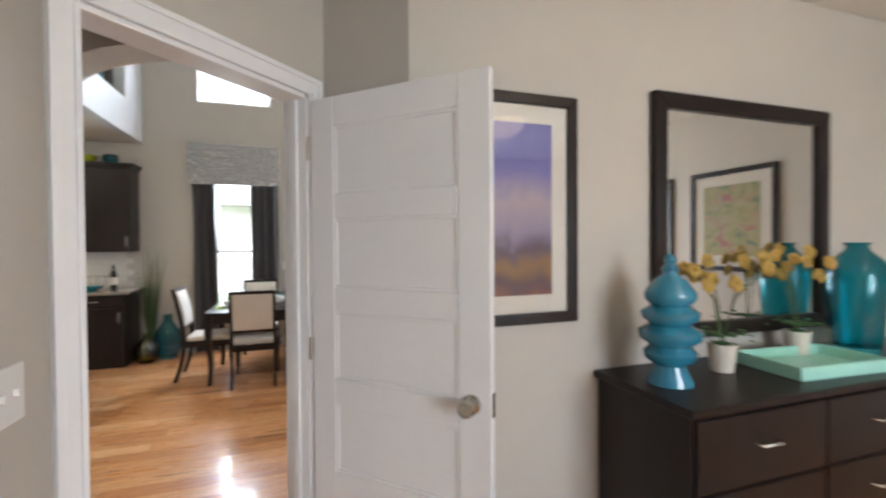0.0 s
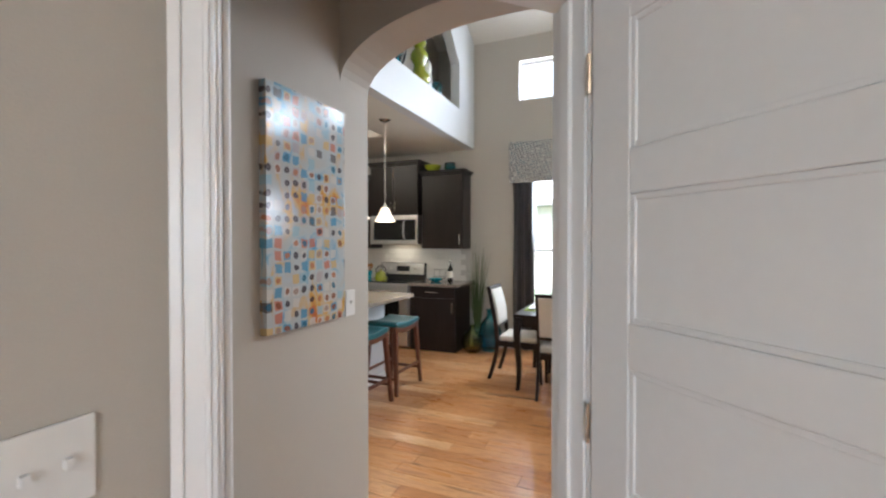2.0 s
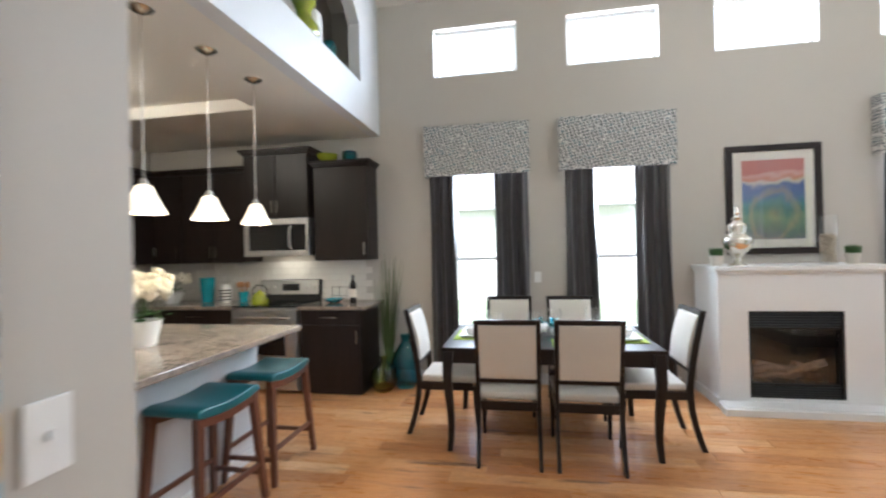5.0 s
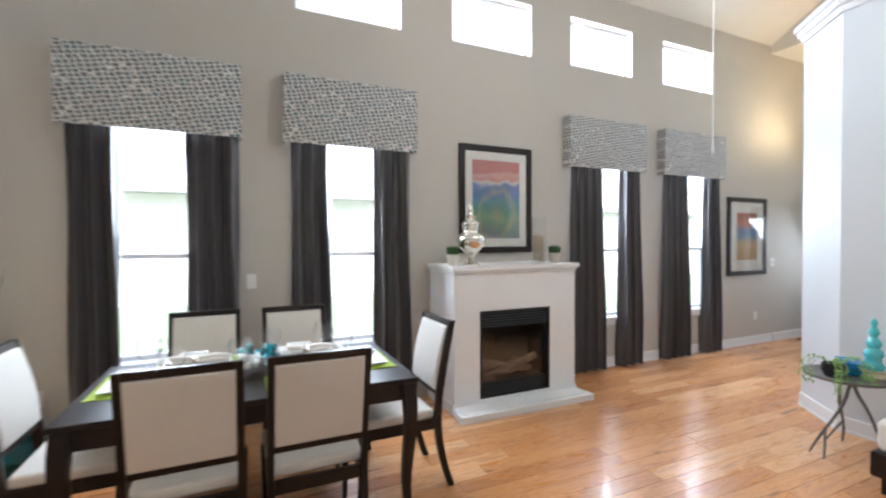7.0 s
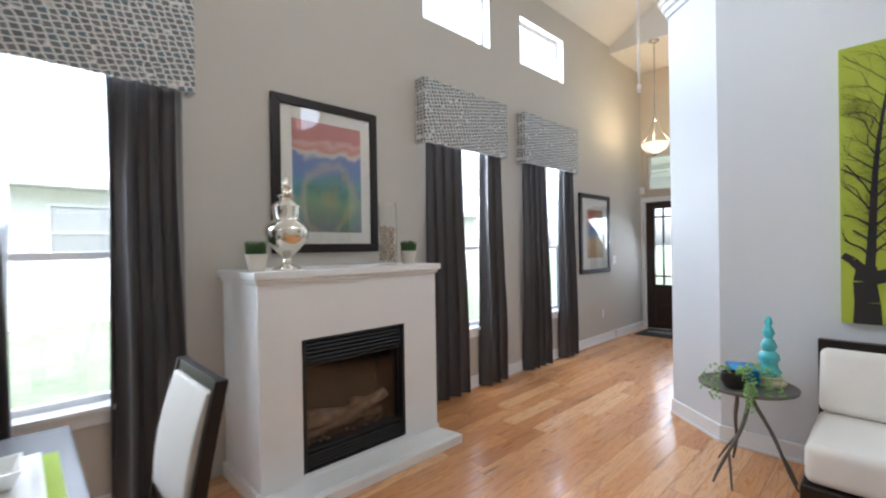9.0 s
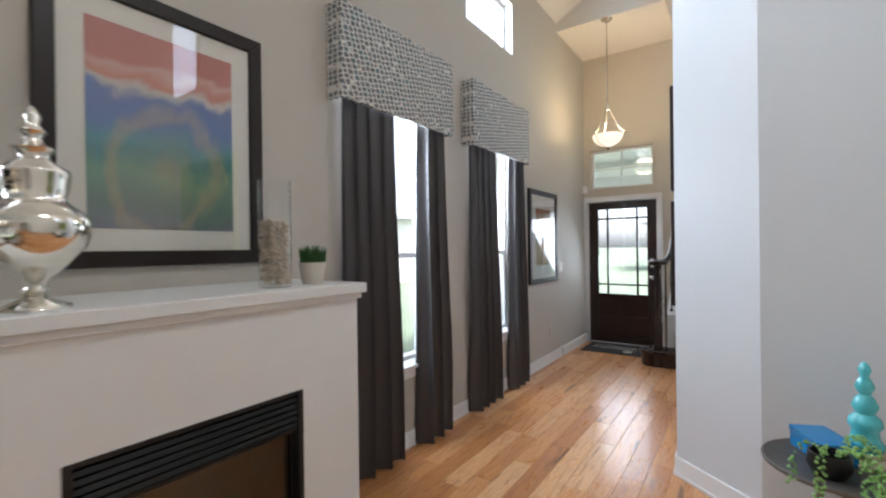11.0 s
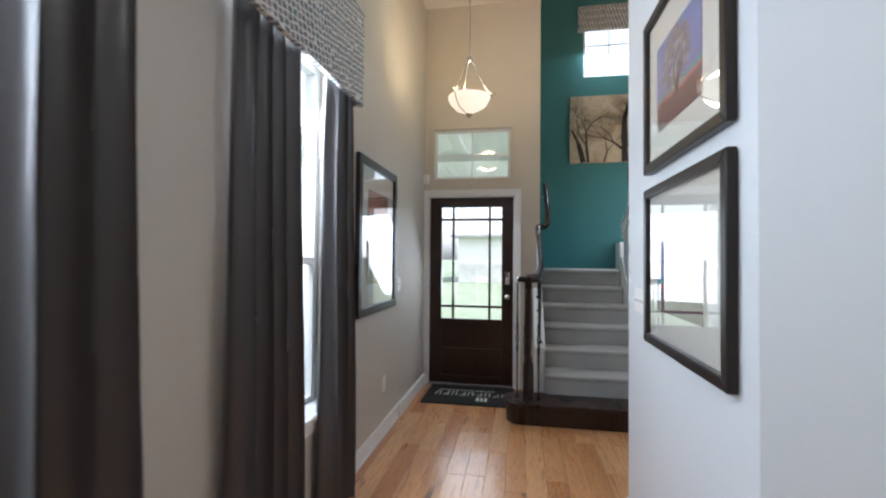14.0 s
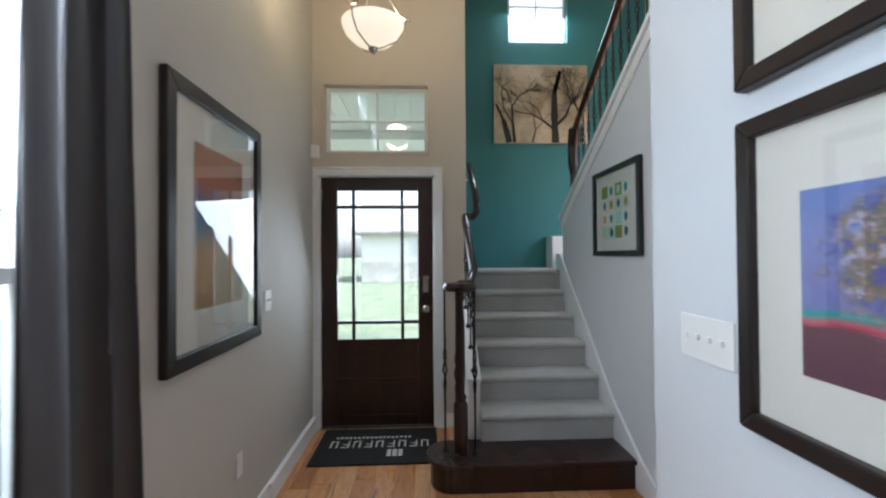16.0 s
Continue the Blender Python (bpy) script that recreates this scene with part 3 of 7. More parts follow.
# wall between the two flights, its top following the upper flight
b = Build()
b.prism([(5.22, 0), (7.95, 0), (7.95, 1.75), (5.22, 3.40)], 3.98, 4.08, axis="y")
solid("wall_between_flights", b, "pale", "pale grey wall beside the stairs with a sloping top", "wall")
b = Build()
b.prism([(7.99, 1.72), (7.99, 1.76), (5.20, 3.446), (5.20, 3.40)], 3.955, 4.105, axis="y")
b.prism([(7.98, 1.62), (7.98, 1.70), (5.22, 3.368), (5.22, 3.288)], 4.082, 4.095, axis="y")
b.box(7.952, 7.97, 3.98, 4.08, 1.26, 1.72)
solid("trim_flight_cap", b, "white", "white cap and trim along the sloping wall", "trim", bevel=0.004)

# block with the angled corner
b = Build()
b.prism([(3.72, 2.05), (5.36, 2.05), (5.36, 4.63), (4.055, 4.63), (3.72, 4.215)], 0, 3.30)
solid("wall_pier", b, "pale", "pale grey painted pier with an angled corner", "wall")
b = Build()
for o, z0, z1 in ((0.02, 3.20, 3.25), (0.045, 3.25, 3.30), (0.07, 3.30, 3.34)):
    b.prism([(3.72 - o, 2.1), (5.36, 2.1), (5.36, 4.63 + o), (4.055 - 0.4 * o, 4.63 + o), (3.72 - o, 4.215 + 0.4 * o)], z0, z1)
solid("trim_pier_crown", b, "white", "white crown moulding round the pier ledge", "trim", bevel=0.006)
b = Build()
b.prism([(3.706, 2.3), (3.72, 2.3), (3.72, 4.215), (4.055, 4.63), (5.36, 4.63), (5.36, 4.644), (4.048, 4.644), (3.706, 4.222)], 0, 0.115)
b.prism([(3.698, 2.3), (3.706, 2.3), (3.706, 4.222), (4.048, 4.644), (5.36, 4.644), (5.36, 4.652), (4.044, 4.652), (3.698, 4.226)], 0, 0.02)
solid("baseboard_pier", b, "white", "white baseboard round the pier", "baseboard", bevel=0.004)

# arch wall between vestibule and great room
AX0, AX1, SPRING, RISE = -1.27, 0.16, 2.16, 0.26
def arch_z(x):
    u = (2 * (x - AX0) / (AX1 - AX0) - 1)
    return SPRING + RISE * math.sqrt(max(0, 1 - abs(u) ** 2.3))
b = Build()
N = 28
xs = [AX0 + (AX1 - AX0) * (0.5 - 0.5 * math.cos(math.pi * k / N)) for k in range(N + 1)]
b.box(AX0 - 0.13, AX0, 1.90, 2.12, 0, 5.6)
b.box(AX1, AX1 + 0.13, 1.90, 2.12, 0, 5.6)
for xa, xb in zip(xs, xs[1:]):
    b.prism([(xa, arch_z(xa)), (xb, arch_z(xb)), (xb, 5.6), (xa, 5.6)], 1.90, 2.12, axis="y")
merge_cells(b)
solid("wall_arch", b, "wall", "warm grey wall with a soft arched opening", "wall", smooth=25)
solid("wall_arch_west", Build().box(-5.2, AX0 - 0.13, 1.90, 2.12, 0, 5.6), "wall", "warm grey painted inner wall", "wall")
solid("wall_arch_east", Build().box(AX1 + 0.13, 3.72, 1.90, 2.12, 0, 5.6), "wall", "warm grey painted inner wall", "wall")
solid("wall_vestibule_west", Build().box(AX0 - 0.13, AX0, 0.60, 1.90, 0, 2.74), "wall", "warm grey vestibule wall holding the mosaic print", "wall")
solid("wall_vestibule_south", Build().box(AX0 - 0.13, -0.921, 0.48, 0.599, 0, 2.744), "wall", "warm grey vestibule end wall", "wall")
solid("wall_vestibule_east", Build().box(AX1, AX1 + 0.13, 1.30, 1.90, 0, 2.74), "wall", "warm grey vestibule wall", "wall")
solid("ceiling_vestibule", Build().box(AX0 - 0.13, AX1 + 0.13, 0.5, 1.90, 2.745, 2.85), "ceiling", "flat painted vestibule ceiling", "ceiling")

# angled doorway of the study; u runs along the wall from its left corner
DIAG = Matrix.Translation((-0.795, 0.79, 0)) @ pose(0, 0, 0, 0, 0, 45)
def diag(b, u0, u1, v0, v1, z0, z1):
    return b.prism([(u0, v0), (u1, v0), (u1, v1), (u0, v1)], z0, z1, m=DIAG)
b = Build()
diag(b, -0.03, 0.055, 0, 0.115, 0, 2.74)
diag(b, 0.855, 0.95, 0, 0.115, 0, 2.74)
diag(b, 0.055, 0.855, 0, 0.115, 2.07, 2.74)
solid("wall_doorway", b, "wall", "warm grey angled wall round the study doorway", "wall")
b = Build()
for v0, v1 in ((-0.016, -0.001), (0.116, 0.131)):
    diag(b, 0.003, 0.070, v0, v1, 0, 2.13)
    diag(b, 0.840, 0.907, v0, v1, 0, 2.13)
    diag(b, 0.070, 0.840, v0, v1, 2.062, 2.13)
    s = -1 if v0 < 0 else 1
    e = v0 if v0 < 0 else v1
    for u0, u1, z0, z1 in ((0.003, 0.022, 0, 2.13), (0.888, 0.907, 0, 2.13), (0.022, 0.888, 2.111, 2.13), (0.052, 0.062, 0, 2.07), (0.848, 0.858, 0, 2.07)):
        diag(b, u0, u1, min(e, e + s * 0.008), max(e, e + s * 0.008), z0, z1)
diag(b, 0.056, 0.075, 0, 0.115, 0, 2.05)
diag(b, 0.835, 0.854, 0, 0.115, 0, 2.05)
diag(b, 0.075, 0.835, 0, 0.115, 2.045, 2.064)
diag(b, 0.075, 0.087, 0.045, 0.08, 0, 2.045)
diag(b, 0.823, 0.835, 0.045, 0.08, 0, 2.045)
solid("trim_doorway", b, "white", "white moulded door casing and jamb", "trim", bevel=0.003)
solid("wall_study_west", Build().box(-0.92, -0.795, -3.6, 0.79, 0, 2.74), "wall", "warm grey painted study wall", "wall")
b = Build()
b.prism([(-0.13, 1.455), (0.165, 1.16), (3.6, 1.16), (3.6, 1.30), (0.24, 1.30), (0.0, 1.54)], 0, 2.74)
solid("wall_study_north", b, "wall", "warm painted study wall holding picture and mirror", "wall")
solid("wall_study_east", Build().box(3.6, 3.72, -3.6, 2.05, 0, 2.74), "wall", "warm grey painted study wall", "wall")
solid("wall_study_south", holed("y", -3.6, -3.45, -0.92, 3.6, 0, 2.74, [(0.7, 2.5, 0.75, 2.35)]), "wall", "warm grey painted study wall with a window", "wall")
solid("ceiling_study", Build().box(-0.92, 3.72, -3.6, 1.6, 2.745, 2.86), "ceiling", "flat painted study ceiling", "ceiling")

# kitchen shell and the plant ledge over it
b = Build()
b.box(-2.26, -2.14, 2.05, 6.25, 2.79, 3.20)
b.box(-2.26, -2.14, 5.66, 6.25, 3.20, 5.6)
b.box(-2.26, -2.14, 2.05, 3.0, 3.20, 5.6)
for q in ([(5.10, 4.35), (5.66, 3.79), (5.66, 5.6), (5.10, 5.6)], [(3.55, 4.35), (5.10, 4.35), (5.10, 5.6), (3.55, 5.6)], [(3.0, 3.79), (3.55, 4.35), (3.55, 5.6), (3.0, 5.6)]):
    b.prism(q, -2.26, -2.14, axis="x")
merge_cells(b)
solid("wall_plant_ledge", b, "pale", "pale painted bulkhead with an angular niche above the kitchen", "wall")
b = Build()
b.box(-5.2, -2.26, 2.05, 6.25, 2.90, 3.195)
b.box(-2.92, -2.26, 2.05, 6.25, 2.79, 2.90)
b.box(-5.2, -4.55, 2.05, 6.25, 2.79, 2.90)
b.box(-4.55, -2.92, 5.05, 6.25, 2.79, 2.90)
b.box(-4.55, -2.92, 2.05, 2.6, 2.79, 2.90)
solid("ceiling_kitchen", b, "ceiling", "painted kitchen ceiling with a shallow tray", "ceiling")
solid("wall_niche_back", Build().box(-2.80, -2.70, 2.05, 6.25, 3.195, 5.6), "wall", "grey painted back of the plant ledge", "wall")
solid("wall_west", Build().box(-5.32, -5.2, 2.05, 6.43, 0, 5.6), "wall", "warm grey painted kitchen wall", "wall")

# high ceilings
b = Build()
b.prism([(6.25, 4.27), (6.25, 4.36), (4.2, 5.50), (2.05, 5.50), (2.05, 5.40), (4.2, 5.40)], -5.3, 6.5, axis="x")
solid("ceiling_great_room", b, "ceiling", "high painted ceiling sloping up from the window wall", "ceiling")
b = Build()
b.box(6.5, 7.6, 5.0, 6.25, 4.16, 4.26)
b.box(6.5, 6.56, 5.0, 6.25, 4.26, 5.45)
b.box(6.56, 7.6, 5.0, 5.06, 4.26, 5.45)
solid("ceiling_foyer", b, "ceiling", "flat painted foyer ceiling with a dropped edge", "ceiling")
solid("ceiling_stair", Build().box(6.5, 9.05, 2.7, 5.0, 4.95, 5.05), "ceiling", "flat painted ceiling over the stairs", "ceiling")

# baseboards along the long wall
b = Build()
for x0, x1 in ((-2.1, 1.0), (2.5, 6.55)):
    b.box(x0, x1, WY - 0.014, WY, 0, 0.115)
    b.box(x0, x1, WY - 0.022, WY - 0.014, 0, 0.02)
b.box(6.55, 7.586, WY - 0.03, WY, 0, 0.115)
b.box(DX - 0.014, DX, 5.02, 5.18, 0, 0.115)
solid("baseboard_north", b, "white", "white painted baseboard", "baseboard", bevel=0.004)

# windows of the long wall
def window_unit(name, x0, x1, z0, z1, sash, label):
    root = tagged(new(name), label, "window", kind="structure")
    b = Build()
    y0, y1 = WY + 0.09, WY + 0.15
    f = 0.045
    b.box(x0, x0 + f, y0, y1, z0, z1)
    b.box(x1 - f, x1, y0, y1, z0, z1)
    b.box(x0 + f, x1 - f, y0, y1, z0, z0 + f)
    b.box(x0 + f, x1 - f, y0, y1, z1 - f, z1)
    if sash:
        zm = z0 + 0.42 * (z1 - z0)
        b.box(x0 + f, x1 - f, y0 - 0.01, y1 - 0.02, zm - 0.02, zm + 0.02)
        b.box(x0 + f, x0 + f + 0.03, y0 - 0.012, y0 + 0.02, z0 + f, zm - 0.02)
        b.box(x1 - f - 0.03, x1 - f, y0 - 0.012, y0 + 0.02, z0 + f, zm - 0.02)
    part(root, "frame", b, "white", 0.003)
    g = part(root, "pane", Build().box(x0 + f, x1 - f, y0 + 0.032, y0 + 0.036, z0 + f, z1 - f), "pane")
    g.visible_shadow = False
    b = Build()
    b.box(x0, x1, WY + 0.002, y0, z0, z0 + 0.012)
    if sash:
        b.box(x0 - 0.03, x1 + 0.03, WY - 0.035, WY - 0.001, z0 - 0.014, z0 + 0.012)
        b.box(x0 - 0.02, x1 + 0.02, WY - 0.016, WY - 0.001, z0 - 0.08, z0 - 0.014)
    else:
        b.box(x0, x0 + 0.006, WY + 0.002, y0, z0 + 0.012, z1)
        b.box(x1 - 0.006, x1, WY + 0.002, y0, z0 + 0.012, z1)
    part(root, "sill", b, "white", 0.003)
    return root


for k, (x0, x1, z0, z1) in enumerate(LOWER):
    window_unit("window_%d" % (k + 1), x0, x1, z0, z1, True, "tall white single-hung window in the long wall")
for k, (x0, x1, z0, z1) in enumerate(UPPER):
    window_unit("window_%d" % (k + 5), x0, x1, z0, z1, False, "small white clerestory window high in the wall")

# transom, stair window, study window
def cross_window(name, label, x, y0, y1, z0, z1, bars_y, bars_z, sill=True):
    root = tagged(new(name), label, "window", kind="structure")
    b = Build()
    f = 0.03
    b.box(x, x + 0.05, y0, y0 + f, z0, z1)
    b.box(x, x + 0.05, y1 - f, y1, z0, z1)
    b.box(x, x + 0.05, y0 + f, y1 - f, z0, z0 + f)
    b.box(x, x + 0.05, y0 + f, y1 - f, z1 - f, z1)
    for k in range(1, bars_y):
        c = y0 + (y1 - y0) * k / bars_y
        b.box(x + 0.014, x + 0.036, c - 0.008, c + 0.008, z0 + f, z1 - f)
    for k in range(1, bars_z):
        c = z0 + (z1 - z0) * k / bars_z
        b.box(x + 0.012, x + 0.038, y0 + f, y1 - f, c - 0.008, c + 0.008)
    part(root, "frame", b, "white", 0.002)
    g = part(root, "pane", Build().box(x + 0.023, x + 0.027, y0 + f, y1 - f, z0 + f, z1 - f), "pane")
    g.visible_shadow = False
    return root


cross_window("window_10", "white transom window with crossed muntins above the front door", DX + 0.07, 5.31, 6.155, 2.25, 2.80, 2, 2)
b = Build()
for y0, y1, z0, z1 in ((5.285, 5.31, 2.24, 2.825), (6.155, 6.18, 2.24, 2.825), (5.31, 6.155, 2.80, 2.825), (5.31, 6.155, 2.225, 2.25)):
    b.box(DX - 0.008, DX - 0.001, y0, y1, z0, z1)
solid("trim_transom", b, "foyer", "thin cream trim round the transom", "trim", bevel=0.002)
cross_window("window_11", "white stair window with crossed muntins", 8.93, 3.71, 4.385, 3.80, 4.70, 2, 2)
root = tagged(new("window_12"), "wide white study window", "window", kind="structure")
b = Build()
for x0, x1, z0, z1 in ((0.7, 0.75, 0.75, 2.35), (2.45, 2.5, 0.75, 2.35), (0.75, 2.45, 0.75, 0.8), (0.75, 2.45, 2.3, 2.35), (1.57, 1.63, 0.8, 2.3)):
    b.box(x0, x1, -3.56, -3.5, z0, z1)
part(root, "frame", b, "white", 0.003)
part(root, "pane", Build().box(0.75, 2.45, -3.535, -3.53, 0.8, 2.3), "pane").visible_shadow = False

# ---- front door ----
def front_door():
    d = tagged(new("door_1"), "dark mahogany front door with nine clear panes", "door", kind="structure")
    y0, y1, z1 = 5.276, 6.19, 2.045
    x0, x1 = DX + 0.03, DX + 0.075
    gy0, gy1, gz0, gz1 = 5.40, 6.06, 0.72, 1.94
    b = Build()
    b.box(x0, x1, y0, gy0, 0.015, z1)
    b.box(x0, x1, gy1, y1, 0.015, z1)
    b.box(x0, x1, gy0, gy1, gz1, z1)
    b.box(x0, x1, gy0, gy1, 0.015, 0.10)
    b.box(x0, x1, gy0, gy1, 0.36, 0.40)
    b.box(x0, x1, gy0, gy1, 0.62, gz0)
    part(d, "slab", b, "mahogany", 0.004)
    b = Build()
    b.box(x0 + 0.012, x1 - 0.01, gy0 - 0.003, gy1 + 0.003, 0.09, 0.37)
    b.box(x0 + 0.012, x1 - 0.01, gy0 - 0.003, gy1 + 0.003, 0.39, 0.63)
    part(d, "panel", b, "mahogany", 0.006)
    b = Build()
    for c in (5.53, 5.93):
        b.box(x0 + 0.005, x1 - 0.005, c - 0.013, c + 0.013, gz0, gz1)
    for c in (0.855, 1.805):
        b.box(x0 + 0.003, x1 - 0.003, gy0, gy1, c - 0.013, c + 0.013)
    part(d, "muntin", b, "mahogany", 0.003)
    part(d, "pane", Build().box(x0 + 0.02, x0 + 0.024, gy0, gy1, gz0, gz1), "pane").visible_shadow = False
    b = Build()
    b.box(x0 - 0.018, x0, 5.305, 5.37, 1.06, 1.24)
    part(d, "lock_keypad", b, "black", 0.012, seg=3)
    part(d, "lock_plate", Build().box(x0 - 0.024, x0 - 0.019, 5.315, 5.36, 1.10, 1.23), "nickel", 0.004)
    b = Build()
    b.lathe([(0, 0), (0.027, 0.0), (0.027, 0.006), (0.01, 0.012), (0.012, 0.03), (0.026, 0.04), (0.029, 0.055), (0.02, 0.068), (0, 0.07)], seg=20)
    k = part(d, "knob", b, "nickel", smooth=40)
    k.matrix_local = pose(x0, 5.338, 0.965, 0, -90, 0)
    b = Build()
    for z in (0.25, 1.05, 1.85):
        b.box(x0 - 0.008, x0 + 0.0, y1 - 0.012, y1 + 0.006, z, z + 0.09)
    part(d, "hinge", b, "nickel", 0.002)
    b = Build()
    for o0, o1 in ((5.196, 5.262), (6.203, 6.249)):
        b.box(DX - 0.016, DX - 0.001, o0, o1, 0, 2.125)
    b.box(DX - 0.016, DX - 0.001, 5.262, 6.203, 2.058, 2.125)
    b.box(DX - 0.024, DX - 0.016, 5.196, 5.212, 0, 2.125)
    b.box(DX - 0.024, DX - 0.016, 5.212, 6.249, 2.11, 2.125)
    b.box(DX, DX + 0.16, 5.256, 5.274, 0.012, 2.05)
    b.box(DX, DX + 0.16, 6.192, 6.209, 0.012, 2.05)
    b.box(DX, DX + 0.16, 5.274, 6.192, 2.048, 2.064)
    part(d, "casing", b, "white", 0.003, label="white painted casing and jamb")
    part(d, "threshold", Build().box(DX - 0.01, DX + 0.17, 5.256, 6.209, 0.0, 0.012), "nickel", 0.003)


front_door()

# ---- study door, standing open at right angles to its wall ----
def study_door():
    hinge = DIAG @ Vector((0.835, -0.02, 0))
    d = tagged(new("door_2"), "white five-panel interior door standing open", "door", kind="structure")
    d.matrix_world = Matrix.Translation(hinge) @ pose(0, 0, 0, 0, 0, -45)
    w, h, th = 0.76, 2.035, 0.035
    rows = [(0.215 + k * 0.362, 0.215 + k * 0.362 + 0.265) for k in range(5)]
    lift = h - 0.115 - rows[-1][1]
    rows = [(a + lift * (k / 4), c + lift * (k / 4)) for k, (a, c) in enumerate(rows)]
    b = Build()
    b.box(0.004, 0.115, 0, th, 0.012, h)
    b.box(w - 0.115, w, 0, th, 0.012, h)
    z = 0.012
    for a, c in rows + [(h, h)]:
        b.box(0.115, w - 0.115, 0, th, z, a)
        z = c
    part(d, "slab", b, "white", 0.004)
    for a, c in rows:
        b = Build()
        b.box(0.11, w - 0.11, 0.008, th - 0.008, a - 0.005, c + 0.005)
        part(d, "panel", b, "white", 0.005)
        b = Build()
        for s0, s1 in ((0.003, 0.011), (th - 0.011, th - 0.003)):
            b.box(0.115, 0.128, s0, s1, a, c)
            b.box(w - 0.128, w - 0.115, s0, s1, a, c)
            b.box(0.128, w - 0.128, s0, s1, a, a + 0.013)
            b.box(0.128, w - 0.128, s0, s1, c - 0.013, c)
        part(d, "moulding", b, "white", 0.003)
    knob = [(0, 0), (0.032, 0), (0.032, 0.006), (0.012, 0.012), (0.012, 0.03), (0.025, 0.036), (0.031, 0.05), (0.026, 0.064), (0, 0.068)]
    for y, rx in ((0, 90), (th, -90)):
        k = part(d, "knob", Build().lathe(knob, seg=24), "nickel", smooth=40)
        k.matrix_local = pose(w - 0.068, y, 0.93, rx, 0, 0)
    b = Build()
    b.box(w - 0.0005, w + 0.003, 0.006, th - 0.006, 0.89, 0.97)
    part(d, "latch_plate", b, "nickel", 0.001)
    b = Build()
    for z in (0.22, 1.0, 1.8):
        b.tube([(-0.002, -0.004, z), (-0.002, -0.004, z + 0.09)], 0.006)
    part(d, "hinge", b, "nickel")


study_door()

# ---- curtains and valances ----
def valance(cx):
    v = thing("valance", "box valance in white fabric with grey and teal spots", "valance", (cx, WY, 2.27), group="window valances")
    b = Build()
    b.box(-0.57, 0.57, -0.125, -0.100, 0, 0.55)
    b.box(-0.57, -0.545, -0.100, -0.002, 0, 0.55)
    b.box(0.545, 0.57, -0.100, -0.002, 0, 0.55)
    b.box(-0.545, 0.545, -0.100, -0.002, 0.525, 0.55)
    part(v, "upholstery", b, "valance", 0.007, 40)
    b = Build()
    for z in (0.004, 0.546):
        b.tube([(-0.57, -0.004, z), (-0.57, -0.125, z), (0.57, -0.125, z), (0.57, -0.004, z)], 0.004, 6)
    part(v, "welt", b, "valance", smooth=60)


def curtain(cx, w, seed, folds):
    rnd = random.Random(seed)
    c = thing("curtain", "charcoal taffeta curtain panel hanging in deep folds", "curtain", (cx, WY - 0.062, 0), group="charcoal curtains")
    b = Build()
    nu, nv = folds * 12, 14
    ph = [rnd.uniform(-0.5, 0.5) for _ in range(folds + 2)]
    am = [rnd.uniform(0.7, 1.15) for _ in range(folds + 2)]
    lay = []
    for side in (0, 1):
        grid = []
        for j in range(nv + 1):
            s = j / nv
            z = 0.012 + 2.30 * s
            row = []
            for i in range(nu + 1):
                u = i / nu
                k = int(u * folds)
                f = u * folds * 6.28319 + 0.9 * math.sin(3 * u + ph[0] + 1.2 * (1 - s)) + 0.35 * math.sin(7 * (1 - s) + ph[1])
                amp = 0.046 * am[k] * (0.75 + 0.35 * (1 - s))
                flare = 1.0 + 0.10 * (1 - s) ** 2
                x = (u - 0.5) * w * flare + 0.010 * math.sin(2 * f)
                y = amp * (math.sin(f) + 0.22 * math.sin(2 * f + 0.6)) + 0.005 * math.sin(23 * u + 5 * s) - 0.012 * (1 - s) + 0.004 * side
                row.append(b.bm.verts.new((x, y, z)))
            grid.append(row)
        for j in range(nv):
            for i in range(nu):
                b.bm.faces.new((grid[j][i], grid[j][i + 1], grid[j + 1][i + 1], grid[j + 1][i]))
        lay.append(grid)
    rim = lambda g: g[0] + [r[-1] for r in g[1:]] + g[-1][-2::-1] + [r[0] for r in g[-2:0:-1]]
    a, o = rim(lay[0]), rim(lay[1])
    for k in range(len(a)):
        j = (k + 1) % len(a)
        b.bm.faces.new((a[k], a[j], o[j], o[k]))
    part(c, "cloth", b, "curtain", smooth=80)


DRAPES = [(-1.56, -1.25, -0.84, -0.49), (-0.10, 0.22, 0.59, 0.93), (2.79, 3.26, 3.50, 3.83), (4.23, 4.655, 4.96, 5.265)]
for k, bx in enumerate((BAYS[0], BAYS[1], BAYS[3], BAYS[4])):
    valance(bx)
    l0, l1, r0, r1 = DRAPES[k]
    curtain((l0 + l1) / 2, l1 - l0, 11 + k, round((l1 - l0) / 0.105))
    curtain((r0 + r1) / 2, r1 - r0, 31 + k, round((r1 - r0) / 0.105))

